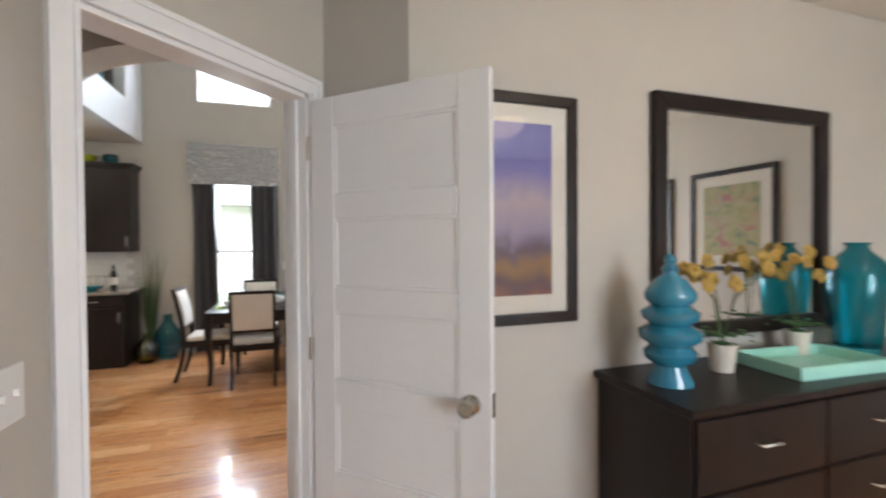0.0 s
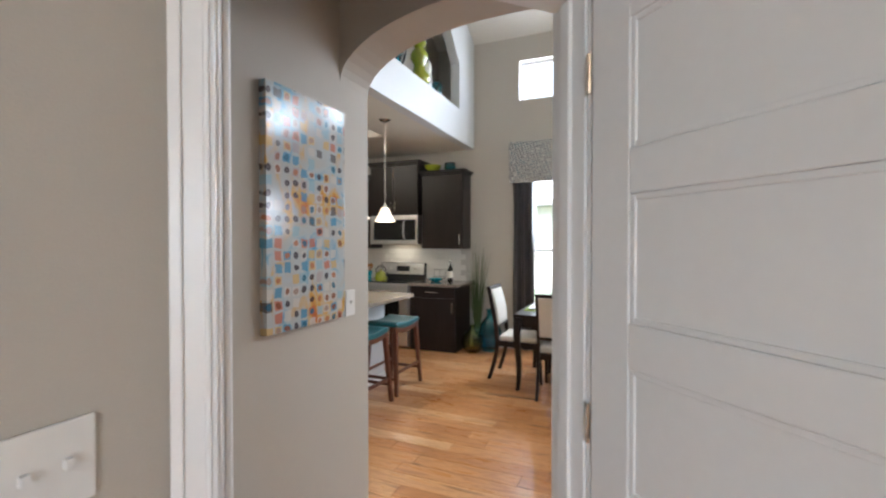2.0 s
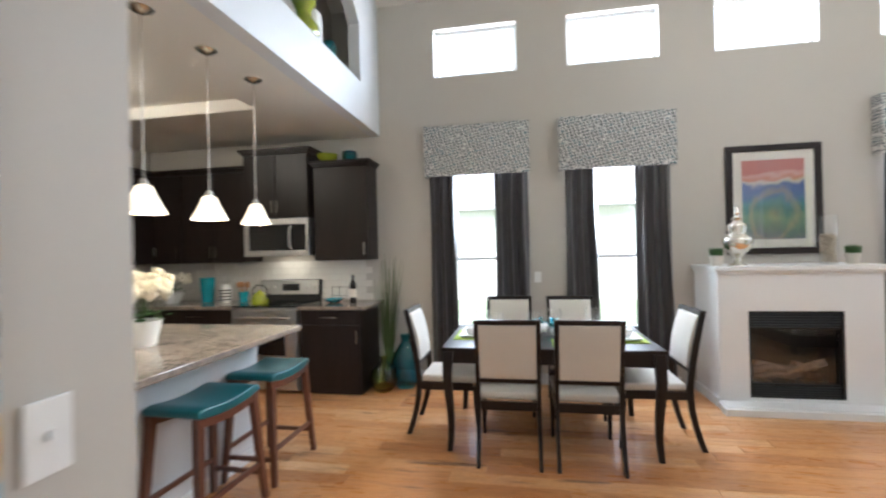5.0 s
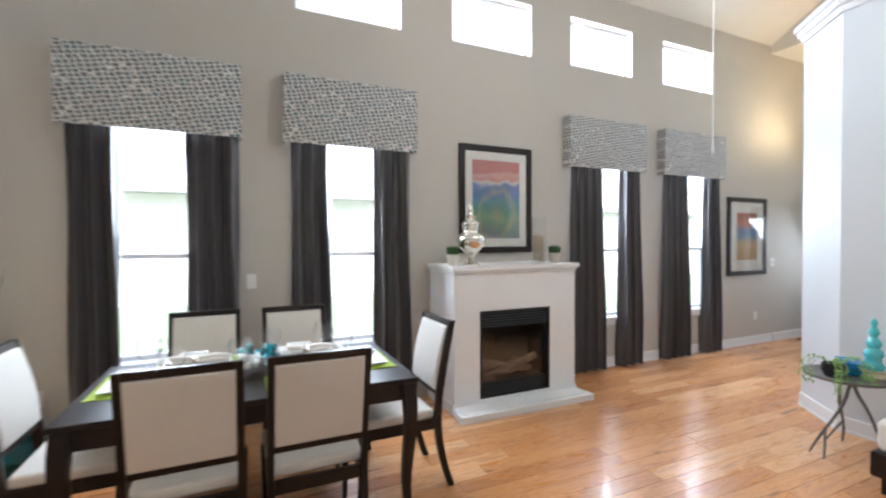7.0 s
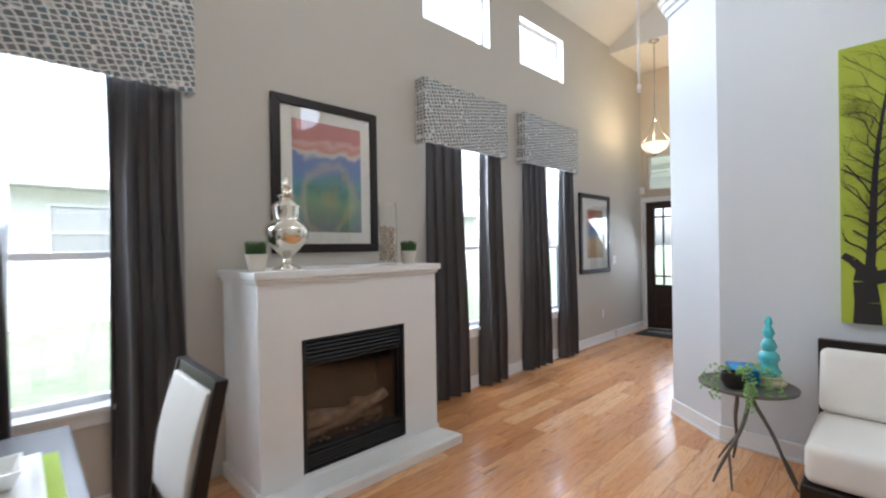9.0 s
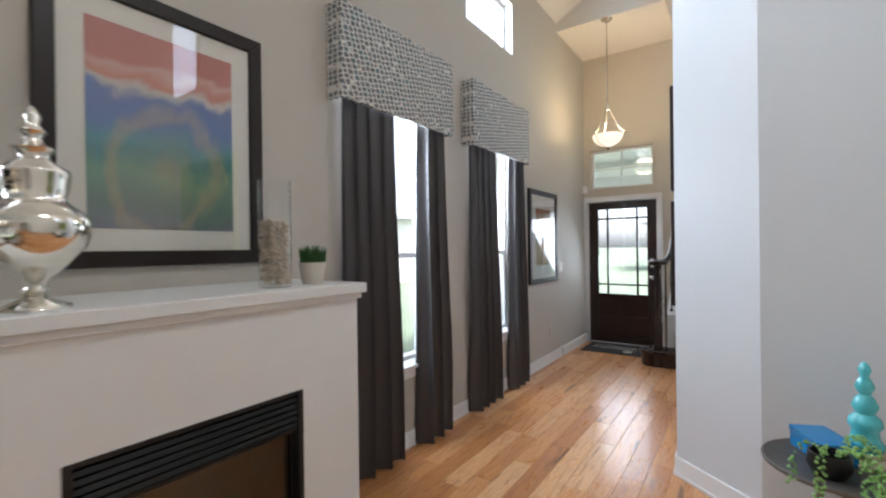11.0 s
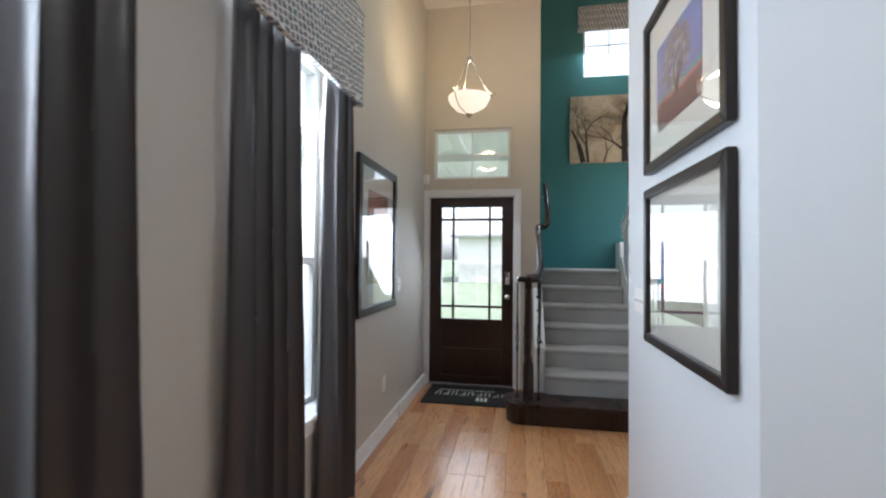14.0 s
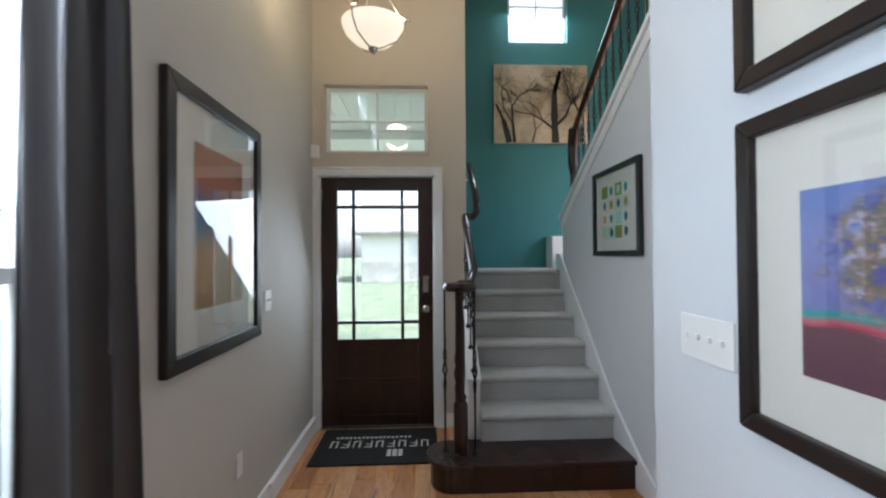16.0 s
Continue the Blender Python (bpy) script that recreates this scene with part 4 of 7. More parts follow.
# ---- fireplace ----
def fireplace():
    f = thing("fireplace", "white mantel fireplace with a black glass-fronted firebox", "fireplace", (1.755, 5.71, 0))
    xl, xr, dp = -0.605, 0.675, 0.538
    b = holed("y", 0, dp, xl, xr, 0, 1.19, [(-0.362, 0.378, 0.10, 0.86)])
    b.box(-0.362, 0.378, 0.33, dp - 0.002, 0.10, 0.86)
    part(f, "surround", b, "white")
    b = Build()
    b.box(xl - 0.03, xr + 0.03, -0.035, dp, 1.215, 1.258)
    b.box(xl - 0.014, xr + 0.014, -0.018, dp, 1.19, 1.215)
    part(f, "mantel_shelf", b, "white", 0.006, seg=3)
    b = Build()
    b.prism([(xl - 0.04, -0.215), (xr + 0.04, -0.215), (xr + 0.04, -0.15), (xr + 0.012, -0.002), (xl - 0.012, -0.002), (xl - 0.04, -0.15)], 0.0, 0.058)
    b.prism([(xl - 0.012, -0.17), (xr + 0.012, -0.17), (xr + 0.004, -0.002), (xl - 0.004, -0.002)], 0.058, 0.066)
    b.box(xl - 0.02, xl - 0.001, 0.0, dp, 0, 0.085)
    b.box(xr + 0.001, xr + 0.02, 0.0, dp, 0, 0.085)
    part(f, "hearth", b, "white", 0.010, seg=3)
    b = Build()
    b.box(-0.362, -0.340, -0.004, 0.05, 0.10, 0.86)
    b.box(0.356, 0.378, -0.004, 0.05, 0.10, 0.86)
    b.box(-0.340, 0.356, -0.004, 0.05, 0.845, 0.86)
    b.box(-0.340, 0.356, -0.004, 0.05, 0.10, 0.112)
    b.box(-0.340, 0.356, 0.012, 0.05, 0.205, 0.222)
    b.box(-0.340, 0.356, 0.012, 0.05, 0.70, 0.716)
    b.box(-0.340, 0.356, 0.30, 0.32, 0.112, 0.845)
    b.box(-0.340, -0.330, 0.05, 0.30, 0.112, 0.845)
    b.box(0.346, 0.356, 0.05, 0.30, 0.112, 0.845)
    b.box(-0.330, 0.346, 0.06, 0.30, 0.112, 0.215)
    part(f, "firebox", b, "black", 0.002)
    for z in [0.120 + 0.021 * k for k in range(4)] + [0.724 + 0.024 * k for k in range(5)]:
        s = Build()
        s.prism([(0.0, z), (0.006, z + 0.014), (0.030, z + 0.017), (0.026, z + 0.004)], -0.338, 0.354, axis="x")
        part(f, "louvre", s, "black", 0.0015)
    rnd = random.Random(4)
    for k, (x, z, lean, ln) in enumerate(((-0.20, 0.27, 0.05, 0.30), (0.12, 0.265, -0.04, 0.34), (-0.05, 0.30, 0.10, 0.38), (-0.14, 0.345, -0.22, 0.26), (0.14, 0.35, 0.55, 0.24), (0.19, 0.33, -0.30, 0.22), (-0.24, 0.33, 0.25, 0.18))):
        y = 0.13 + 0.035 * (k % 3)
        pts = [(x + ln * (i / 4 - 0.5), y + rnd.uniform(-0.012, 0.012) - 0.05 * lean * i, z + lean * ln * (i / 4 - 0.5) + rnd.uniform(-0.006, 0.006)) for i in range(5)]
        q = rnd.uniform(0.024, 0.034)
        part(f, "log", Build().tube(pts, [q, q * 1.08, q * 0.96, q * 1.06, q * 0.92], 11), "log", smooth=50)
        part(f, "log_end", Build().blob(pts[0], q * 0.86, (0.25, 1, 1), k, 0.15, 10), "log_cut", smooth=50)
    b = Build()
    for k in range(60):
        b.blob((rnd.uniform(-0.30, 0.32), rnd.uniform(0.08, 0.26), 0.222), rnd.uniform(0.008, 0.018), (1, 1, 0.7), k, 0.6, 6)
    part(f, "ember_bed", b, "log", smooth=70, kind="stuff")
    part(f, "pane", Build().box(-0.338, 0.354, 0.044, 0.048, 0.222, 0.70), "thin_glass")


fireplace()

# ---- dining set ----
def chair_proto():
    c = thing("dining_chair", "dark espresso dining chair with cream upholstered back and seat", "chair", (0, 0, -9), group="chairs round the table")
    # the sitter faces +y; rear legs at y = 0
    hw = 0.205
    def rake(z):
        return -0.10 * max(0, (z - 0.46) / 0.54) ** 1.2 - 0.09 * max(0, (0.42 - z) / 0.42) ** 1.8
    for s in (-1, 1):
        zs = [0, 0.08, 0.18, 0.30, 0.42, 0.55, 0.70, 0.85, 0.99]
        part(c, "rear_leg", Build().bar([(s * hw, rake(z), z) for z in zs], [(0.014, 0.016 + 0.006 * (1 - abs(z - 0.45)))for z in zs]), "espresso", 0.003)
        part(c, "front_leg", Build().bar([(s * (hw + 0.005), 0.45 + 0.02 * (1 - z / 0.4) ** 2, z) for z in (0, 0.12, 0.28, 0.40)], [(0.012, 0.012), (0.014, 0.014), (0.018, 0.018), (0.021, 0.021)]), "espresso", 0.003)
    b = Build()
    for s in (-1, 1):
        b.box(s * hw - 0.012, s * hw + 0.012, 0.018, 0.43, 0.36, 0.42)
    b.box(-hw + 0.014, hw - 0.014, -0.012, 0.012, 0.36, 0.42)
    b.box(-hw + 0.014, hw - 0.014, 0.44, 0.462, 0.36, 0.42)
    part(c, "apron", b, "espresso", 0.003)
    for z0, z1 in ((0.955, 0.99), (0.55, 0.58)):
        b = Build()
        y0, y1 = rake(z0), rake(z1)
        b.prism([(y0 - 0.014, z0), (y0 + 0.014, z0), (y1 + 0.014, z1), (y1 - 0.014, z1)], -hw + 0.014, hw - 0.014, axis="x")
        part(c, "back_rail", b, "espresso", 0.003)
    b = Build()
    zs = [0.582 + 0.371 * k / 6 for k in range(7)]
    prof = [(rake(z) - 0.022 - 0.004 * math.sin(math.pi * k / 6), z) for k, z in enumerate(zs)]
    prof += [(rake(z) + 0.026 + 0.014 * math.sin(math.pi * k / 6), z) for k, z in reversed(list(enumerate(zs)))]
    b.prism(prof, -hw + 0.016, hw - 0.016, axis="x")
    part(c, "backrest", b, "linen", 0.008, 50, label="cream linen back pad", seg=3)
    b = Build()
    b.prism([(-hw + 0.0, 0.02), (hw - 0.0, 0.02), (hw + 0.02, 0.475), (-hw - 0.02, 0.475)], 0.421, 0.475)
    part(c, "seat", b, "linen", 0.022, 60, label="cream linen seat cushion", seg=4)
    return c


proto = chair_proto()
SEATS = [(-0.675, 4.44, 0), (-0.15, 4.44, 0), (-0.70, 5.76, 180), (-0.12, 5.74, 180), (-1.39, 5.03, -90), (0.58, 4.98, 90)]
for k, (x, y, r) in enumerate(SEATS):
    m = pose(x, y, 0, 0, 0, r)
    if k:
        copy_thing(proto, m)
    else:
        proto.matrix_world = m


def dining_table():
    t = thing("dining_table", "dark espresso rectangular dining table with curved legs", "table", (-0.39, 5.0, 0))
    part(t, "top", Build().box(-0.765, 0.765, -0.455, 0.455, 0.728, 0.755), "espresso", 0.006, seg=3)
    b = Build()
    b.box(-0.70, 0.70, -0.425, -0.403, 0.635, 0.727)
    b.box(-0.70, 0.70, 0.403, 0.425, 0.635, 0.727)
    b.box(-0.72, -0.70, -0.425, 0.425, 0.635, 0.727)
    b.box(0.70, 0.72, -0.425, 0.425, 0.635, 0.727)
    part(t, "apron", b, "espresso", 0.003)
    for sx in (-1, 1):
        for sy in (-1, 1):
            pts, sz = [], []
            for k in range(9):
                z = 0.727 * k / 8
                o = 0.022 * math.sin(6.28 * (k / 8)) - 0.012 * (1 - k / 8)
                pts.append((sx * (0.715 - o * 0.5), sy * (0.418 - o * 0.5), z))
                w = 0.019 + 0.018 * (k / 8) ** 1.3
                sz.append((w, w))
            part(t, "leg", Build().bar(pts, sz), "espresso", 0.004)


dining_table()


def setting_proto():
    s = thing("place_setting", "square white plate and bowl on a lime placemat", "tableware", (0, 0, -9), group="place settings")
    part(s, "placemat", Build().box(-0.21, 0.21, -0.15, 0.15, 0.0, 0.004), "lime", 0.001)
    b = Build()
    b.bar([(0, 0, 0.005), (0, 0, 0.010), (0, 0, 0.024), (0, 0, 0.0245), (0, 0, 0.013)], [(0.145, 0.085), (0.150, 0.090), (0.178, 0.112), (0.172, 0.106), (0.145, 0.085)])
    part(s, "plate", b, "white_pot", 0.003, 40)
    b = Build()
    b.bar([(0.02, 0, 0.0135), (0.02, 0, 0.018), (0.02, 0, 0.066), (0.02, 0, 0.066), (0.02, 0, 0.024)], [(0.045, 0.045), (0.052, 0.052), (0.072, 0.072), (0.066, 0.066), (0.046, 0.046)])
    part(s, "bowl", b, "white_pot", 0.004, 40)
    b = Build()
    rn = random.Random(8)
    for i in range(3):
        b.tube([(-0.17 + 0.085 * k, 0.125 + 0.016 * (i % 2) + rn.uniform(-0.006, 0.006), 0.030 + 0.017 * i + rn.uniform(-0.004, 0.004)) for k in range(5)], [0.020, 0.026, 0.016, 0.027, 0.022], 10)
    part(s, "napkin", b, "linen", smooth=60)
    part(s, "napkin_ring", Build().lathe([(0.036, -0.016), (0.040, -0.012), (0.040, 0.012), (0.036, 0.016)], seg=20), "nickel", smooth=50).matrix_local = pose(0, 0.133, 0.045, 0, 90, 0)
    return s


def glass_proto():
    g = thing("goblet", "large clear stemmed wine goblet", "glass", (0, 0, -9), group="goblets on the table")
    p = [(0, 0), (0.036, 0.001), (0.030, 0.004), (0.005, 0.010), (0.004, 0.075), (0.012, 0.085), (0.036, 0.105), (0.047, 0.135), (0.045, 0.165), (0.038, 0.188), (0.0365, 0.188), (0.0435, 0.165), (0.0455, 0.135), (0.034, 0.107), (0.01, 0.089), (0, 0.088)]
    part(g, "bowl", Build().lathe([(r * 1.3, z * 1.12) for r, z in p], seg=24), "thin_glass", smooth=60)
    return g


sp, gp = setting_proto(), glass_proto()
TS = 0.757
PLACES = [(-0.675, 4.72, 0), (-0.15, 4.72, 0), (-0.70, 5.28, 180), (-0.12, 5.28, 180), (-0.96, 5.03, -90), (0.18, 4.98, 90)]
for k, (x, y, r) in enumerate(PLACES):
    m = pose(x, y, TS, 0, 0, r)
    q = m @ pose(0.20, 0.19, 0)
    if k == 0:
        sp.matrix_world, gp.matrix_world = m, q
    else:
        copy_thing(sp, m)
        copy_thing(gp, q)
rb, rnd = Build(), random.Random(3)
c = thing("centrepiece", "clump of teal and white silk hydrangea heads", "flowers", (-0.40, 5.0, TS))
for k in range(26):
    a = rnd.uniform(0, 6.28)
    rb.blob((0.17 * rnd.random() * math.cos(a), 0.10 * rnd.random() * math.sin(a), 0.03 + 0.07 * rnd.random()), rnd.uniform(0.02, 0.04), (1, 1, 0.8), k, 0.6, 8)
part(c, "white_bloom", rb, "white_pot", smooth=60)
rb = Build()
for k in range(16):
    rb.blob((rnd.uniform(-0.1, 0.1), rnd.uniform(-0.06, 0.06), 0.09 + 0.05 * rnd.random()), rnd.uniform(0.015, 0.03), (1, 1, 0.8), k + 40, 0.6, 8)
part(c, "teal_bloom", rb, "aqua_glass", smooth=60)

# ---- kitchen ----
def cabinet(name, label, x0, x1, y0, y1, z0, z1, doors, crown=0.0, drawer=False, handle="low", group="kitchen cabinets", toe=0.0):
    """A cabinet facing -y with slab doors, gaps, handles and an optional crown."""
    c = thing(name, label, "cabinet", ((x0 + x1) / 2, y0, z0), group=group)
    w, d, h = (x1 - x0) / 2, y1 - y0, z1 - z0
    part(c, "body", Build().box(-w, w, 0.02, d, toe, h), "espresso", 0.003)
    if toe:
        part(c, "plinth", Build().box(-w, w, 0.075, d, 0, toe), "espresso")
    top = h - 0.16 if drawer else h - 0.008
    if drawer:
        part(c, "drawer", Build().box(-w + 0.006, w - 0.006, 0, 0.019, top + 0.008, h - 0.01), "espresso", 0.003)
    for k in range(doors):
        a = -w + 2 * w * k / doors + 0.005
        e = -w + 2 * w * (k + 1) / doors - 0.005
        part(c, "door", Build().box(a, e, 0, 0.019, toe + 0.008, top), "espresso", 0.003)
    for k in range(doors):
        b = Build()
        e = (-0.03 if k == 0 else 0.03) if doors == 2 else w - 0.04
        z = toe + 0.06 if handle == "low" else top - 0.18
        b.box(e - 0.006, e + 0.006, -0.028, -0.018, z, z + 0.13)
        b.box(e - 0.004, e + 0.004, -0.018, 0, z + 0.015, z + 0.025)
        b.box(e - 0.004, e + 0.004, -0.018, 0, z + 0.105, z + 0.115)
        part(c, "handle", b, "nickel", 0.003)
    if drawer:
        b = Build()
        b.box(-0.09, 0.09, -0.028, -0.018, h - 0.085, h - 0.073)
        b.box(-0.07, -0.062, -0.018, 0, h - 0.083, h - 0.075)
        b.box(0.062, 0.07, -0.018, 0, h - 0.083, h - 0.075)
        part(c, "drawer_pull", b, "nickel", 0.003)
    if crown:
        b = Build()
        for o, a, e in ((0.008, 0.0, 0.25), (0.022, 0.25, 0.6), (0.042, 0.6, 1.0)):
            b.box(-w - o, w + o, -o, d, h + crown * a, h + crown * e)
        part(c, "crown", b, "espresso", 0.004)
    return c


KY = 5.92
cabinet("wall_cabinet", "dark espresso wall cabinet with a crown moulding", -2.815, -2.19, KY, WY - 0.002, 1.38, 2.41, 1, 0.06)
cabinet("wall_cabinet", "tall dark espresso cabinet above the microwave", -3.625, -2.845, KY - 0.06, WY - 0.002, 1.86, 2.57, 2, 0.06)
cabinet("wall_cabinet", "dark espresso wall cabinet with double doors", -4.46, -3.65, KY, WY - 0.002, 1.38, 2.41, 2, 0.06)
cabinet("wall_cabinet", "dark espresso wall cabinet beside the corner", -4.85, -4.485, KY, WY - 0.002, 1.38, 2.41, 1, 0.06)
c = cabinet("wall_cabinet", "dark espresso corner wall cabinet with glass front", 0, 1.9, 0, 0.33, 1.38, 2.41, 3, 0.06)
c.matrix_world = pose(-4.86, 5.0, 1.38, 0, 0, 90)
cabinet("base_cabinet", "dark espresso base cabinet with one drawer", -2.87, -2.20, 5.665, WY - 0.002, 0, 0.875, 1, drawer=True, handle="high", toe=0.0)
cabinet("base_cabinet", "dark espresso base cabinet with double doors", -4.55, -3.65, 5.665, WY - 0.002, 0, 0.875, 2, drawer=True, handle="high", toe=0.1)
c = cabinet("base_cabinet", "dark espresso base cabinet along the kitchen wall", 0, 3.0, 0, 0.61, 0, 0.875, 4, handle="high", toe=0.1)
c.matrix_world = pose(-4.585, 4.13, 0, 0, 0, 90)
for x0, x1 in ((-2.878, -2.13), (-5.195, -3.645)):
    ct = thing("countertop", "tan speckled granite countertop", "countertop", ((x0 + x1) / 2, 5.93, 0.877), group="granite counters")
    part(ct, "slab", Build().box(-(x1 - x0) / 2, (x1 - x0) / 2, -0.30, 0.315, 0, 0.034), "granite", 0.006, seg=3)


def microwave():
    m = thing("microwave", "stainless steel microwave built in over the range", "microwave", (-3.235, 5.85, 1.44))
    part(m, "body", Build().box(-0.385, 0.385, 0.02, 0.39, 0, 0.415), "steel", 0.006)
    b = Build()
    b.box(-0.385, 0.385, 0, 0.02, 0.35, 0.413)
    b.box(-0.385, 0.385, 0, 0.02, 0.002, 0.06)
    b.box(-0.385, -0.33, 0, 0.02, 0.06, 0.35)
    b.box(0.36, 0.385, 0, 0.02, 0.06, 0.35)
    part(m, "door", b, "steel", 0.004)
    part(m, "window", Build().box(-0.33, 0.20, 0.004, 0.02, 0.06, 0.35), "gloss_black", 0.004)
    part(m, "control_panel", Build().box(0.205, 0.36, 0.003, 0.02, 0.06, 0.35), "gloss_black", 0.003)
    b = Build()
    b.tube([(0.185, 0.0, 0.08), (0.185, -0.035, 0.11), (0.185, -0.04, 0.205), (0.185, -0.035, 0.30), (0.185, 0.0, 0.33)], 0.010, 10)
    part(m, "handle", b, "steel", smooth=50)


microwave()


def kitchen_range():
    r = thing("range", "stainless steel electric range with a black glass top", "range", (-3.26, 5.62, 0))
    part(r, "body", Build().box(-0.375, 0.375, 0.03, 0.62, 0.03, 0.90), "steel", 0.005)
    part(r, "cooktop", Build().box(-0.378, 0.378, 0.0, 0.55, 0.902, 0.918), "gloss_black", 0.005)
    b = Build()
    b.box(-0.37, 0.37, 0, 0.028, 0.26, 0.88)
    part(r, "door", b, "steel", 0.006)
    part(r, "window", Build().box(-0.25, 0.25, -0.004, -0.001, 0.40, 0.70), "gloss_black", 0.004)
    part(r, "drawer", Build().box(-0.37, 0.37, 0.002, 0.028, 0.05, 0.245), "steel", 0.006)
    b = Build()
    b.tube([(-0.30, 0, 0.80), (-0.30, -0.045, 0.80), (0.30, -0.045, 0.80), (0.30, 0, 0.80)], 0.012, 10)
    part(r, "handle", b, "steel", smooth=50)
    b = Build()
    b.prism([(0.55, 0.902), (0.62, 0.902), (0.62, 1.16), (0.585, 1.16)], -0.378, 0.378, axis="x")
    part(r, "backguard", b, "black", 0.006)
    b = Build()
    b.prism([(0.548, 0.99), (0.556, 0.985), (0.584, 1.15), (0.576, 1.155)], -0.36, 0.36, axis="x")
    part(r, "control_panel", b, "steel", 0.003)
    b = Build()
    b.prism([(0.553, 1.03), (0.560, 1.03), (0.573, 1.11), (0.566, 1.11)], -0.10, 0.12, axis="x")
    part(r, "display", b, "gloss_black", 0.002)
    for x in (-0.30, -0.21, 0.21, 0.30):
        k = part(r, "knob", Build().lathe([(0, 0), (0.022, 0), (0.019, 0.025), (0, 0.027)], seg=14), "steel", smooth=40)
        k.matrix_local = pose(x, 0.562, 1.07, 80, 0, 0)
    b = Build()
    for x, y, q in ((-0.19, 0.15, 0.10), (0.19, 0.15, 0.08), (-0.19, 0.40, 0.08), (0.19, 0.40, 0.10)):
        b.lathe([(q, 0), (q, 0.001), (q - 0.004, 0.001), (q - 0.004, 0)], (x, y, 0.918), 28)
    part(r, "burner_ring", b, "nickel")


kitchen_range()


def island():
    i = thing("kitchen_island", "pale grey kitchen island with an overhanging granite top", "island", (-2.9, 3.3, 0))
    part(i, "body", Build().box(-0.62, 0.40, -1.15, 1.06, 0, 0.882), "pale", 0.004)
    b = Build()
    b.box(-0.64, 0.415, -1.165, 1.075, 0, 0.09)
    part(i, "plinth", b, "white", 0.004)
    b = Build()
    b.box(-0.66, 0.69, -1.22, 1.185, 0.884, 0.922)
    part(i, "countertop", b, "granite", 0.008, seg=3, label="polished tan granite slab")


island()


def stool_proto():
    s = thing("bar_stool", "cherry wood saddle stool with a teal leather seat", "stool", (0, 0, -9), group="stools at the island")
    b = Build()
    L, D, n = 0.245, 0.17, 12
    top, bot = [], []
    for k in range(n + 1):
        u = -1 + 2 * k / n
        z = 0.622 + 0.032 * u * u
        e = 0.012 * max(0, abs(u) - 0.8) / 0.2
        top.append((u * L, z + 0.055 - 2.2 * e))
        bot.append((u * L, z))
    b.prism(bot + top[::-1], -D, D, axis="y")
    part(s, "seat", b, "leather", 0.018, 60, seg=4)
    b = Build()
    b.prism([(x, z - 0.045) for x, z in bot] + [(x, z - 0.001) for x, z in bot[::-1]], -D + 0.012, -D + 0.034, axis="y")
    b.prism([(x, z - 0.045) for x, z in bot] + [(x, z - 0.001) for x, z in bot[::-1]], D - 0.034, D - 0.012, axis="y")
    part(s, "apron", b, "cherry", 0.003)
    for sx in (-1, 1):
        for sy in (-1, 1):
            part(s, "leg", Build().bar([(sx * 0.262, sy * 0.178, 0), (sx * 0.236, sy * 0.158, 0.3), (sx * 0.212, sy * 0.140, 0.645)], [(0.016, 0.016), (0.019, 0.019), (0.022, 0.020)]), "cherry", 0.003)
    b = Build()
    for sy in (-1, 1):
        b.box(-0.236, 0.236, sy * 0.162 - 0.010, sy * 0.162 + 0.010, 0.20, 0.228)
    for sx in (-1, 1):
        b.box(sx * 0.244 - 0.010, sx * 0.244 + 0.010, -0.16, 0.16, 0.145, 0.172)
    part(s, "stretcher", b, "cherry", 0.003)
    return s


s0 = stool_proto()
s0.matrix_world = pose(-2.30, 4.20, 0, 0, 0, 90)
copy_thing(s0, pose(-2.30, 3.57, 0, 0, 0, 88))


def pendant_proto():
    p = thing("pendant_lamp", "small lit opal glass pendant on a thin cord", "lamp", (0, 0, -9), group="pendants over the island")
    part(p, "canopy", Build().lathe([(0, -0.03), (0.02, -0.028), (0.06, -0.006), (0.065, 0), (0, 0)], seg=24), "nickel", smooth=50)
    b = Build()
    b.tube([(0, 0, -0.93), (0, 0, -0.028)], 0.004, 8)
    b.lathe([(0, -0.96), (0.022, -0.96), (0.024, -0.93), (0.012, -0.91), (0, -0.91)], seg=16)
    part(p, "cord", b, "nickel", smooth=50)
    prof = [(0.028, -0.945), (0.05, -0.955), (0.075, -1.01), (0.135, -1.115), (0.131, -1.115), (0.071, -1.01), (0.046, -0.959), (0.028, -0.949)]
    part(p, "shade", Build().lathe([(q * 0.8, -0.945 + (z + 0.945) * 0.9) for q, z in prof], seg=28), "shade_glow", smooth=50)
    part(p, "bulb", Build().blob((0, 0, -1.03), 0.032, (1, 1, 1.3), seg=12), "can_glow", smooth=60)
    return p


p0 = pendant_proto()
p0.matrix_world = pose(-2.54, 4.44, 2.79)
for y in (3.94, 3.44):
    copy_thing(p0, pose(-2.54, y, 2.79))
for y in (4.44, 3.94, 3.44):
    bulb("pendant_bulb", (-2.54, y, 1.72), 4.0)


def downlight(x, y, z, watts):
    d = thing("downlight", "round recessed ceiling downlight, lit", "lamp", (x, y, z), group="recessed downlights")
    part(d, "trim_ring", Build().lathe([(0.085, 0.0), (0.085, -0.006), (0.062, -0.004), (0.062, 0.0)], seg=28), "white", smooth=40)
    part(d, "lens", Build().lathe([(0, -0.002), (0.061, -0.002), (0.061, 0.0), (0, 0.0)], seg=28), "can_glow")
    if watts:
        bulb("downlight_bulb", (x, y, z - 0.08), watts, (1, 0.86, 0.66), 0.06)


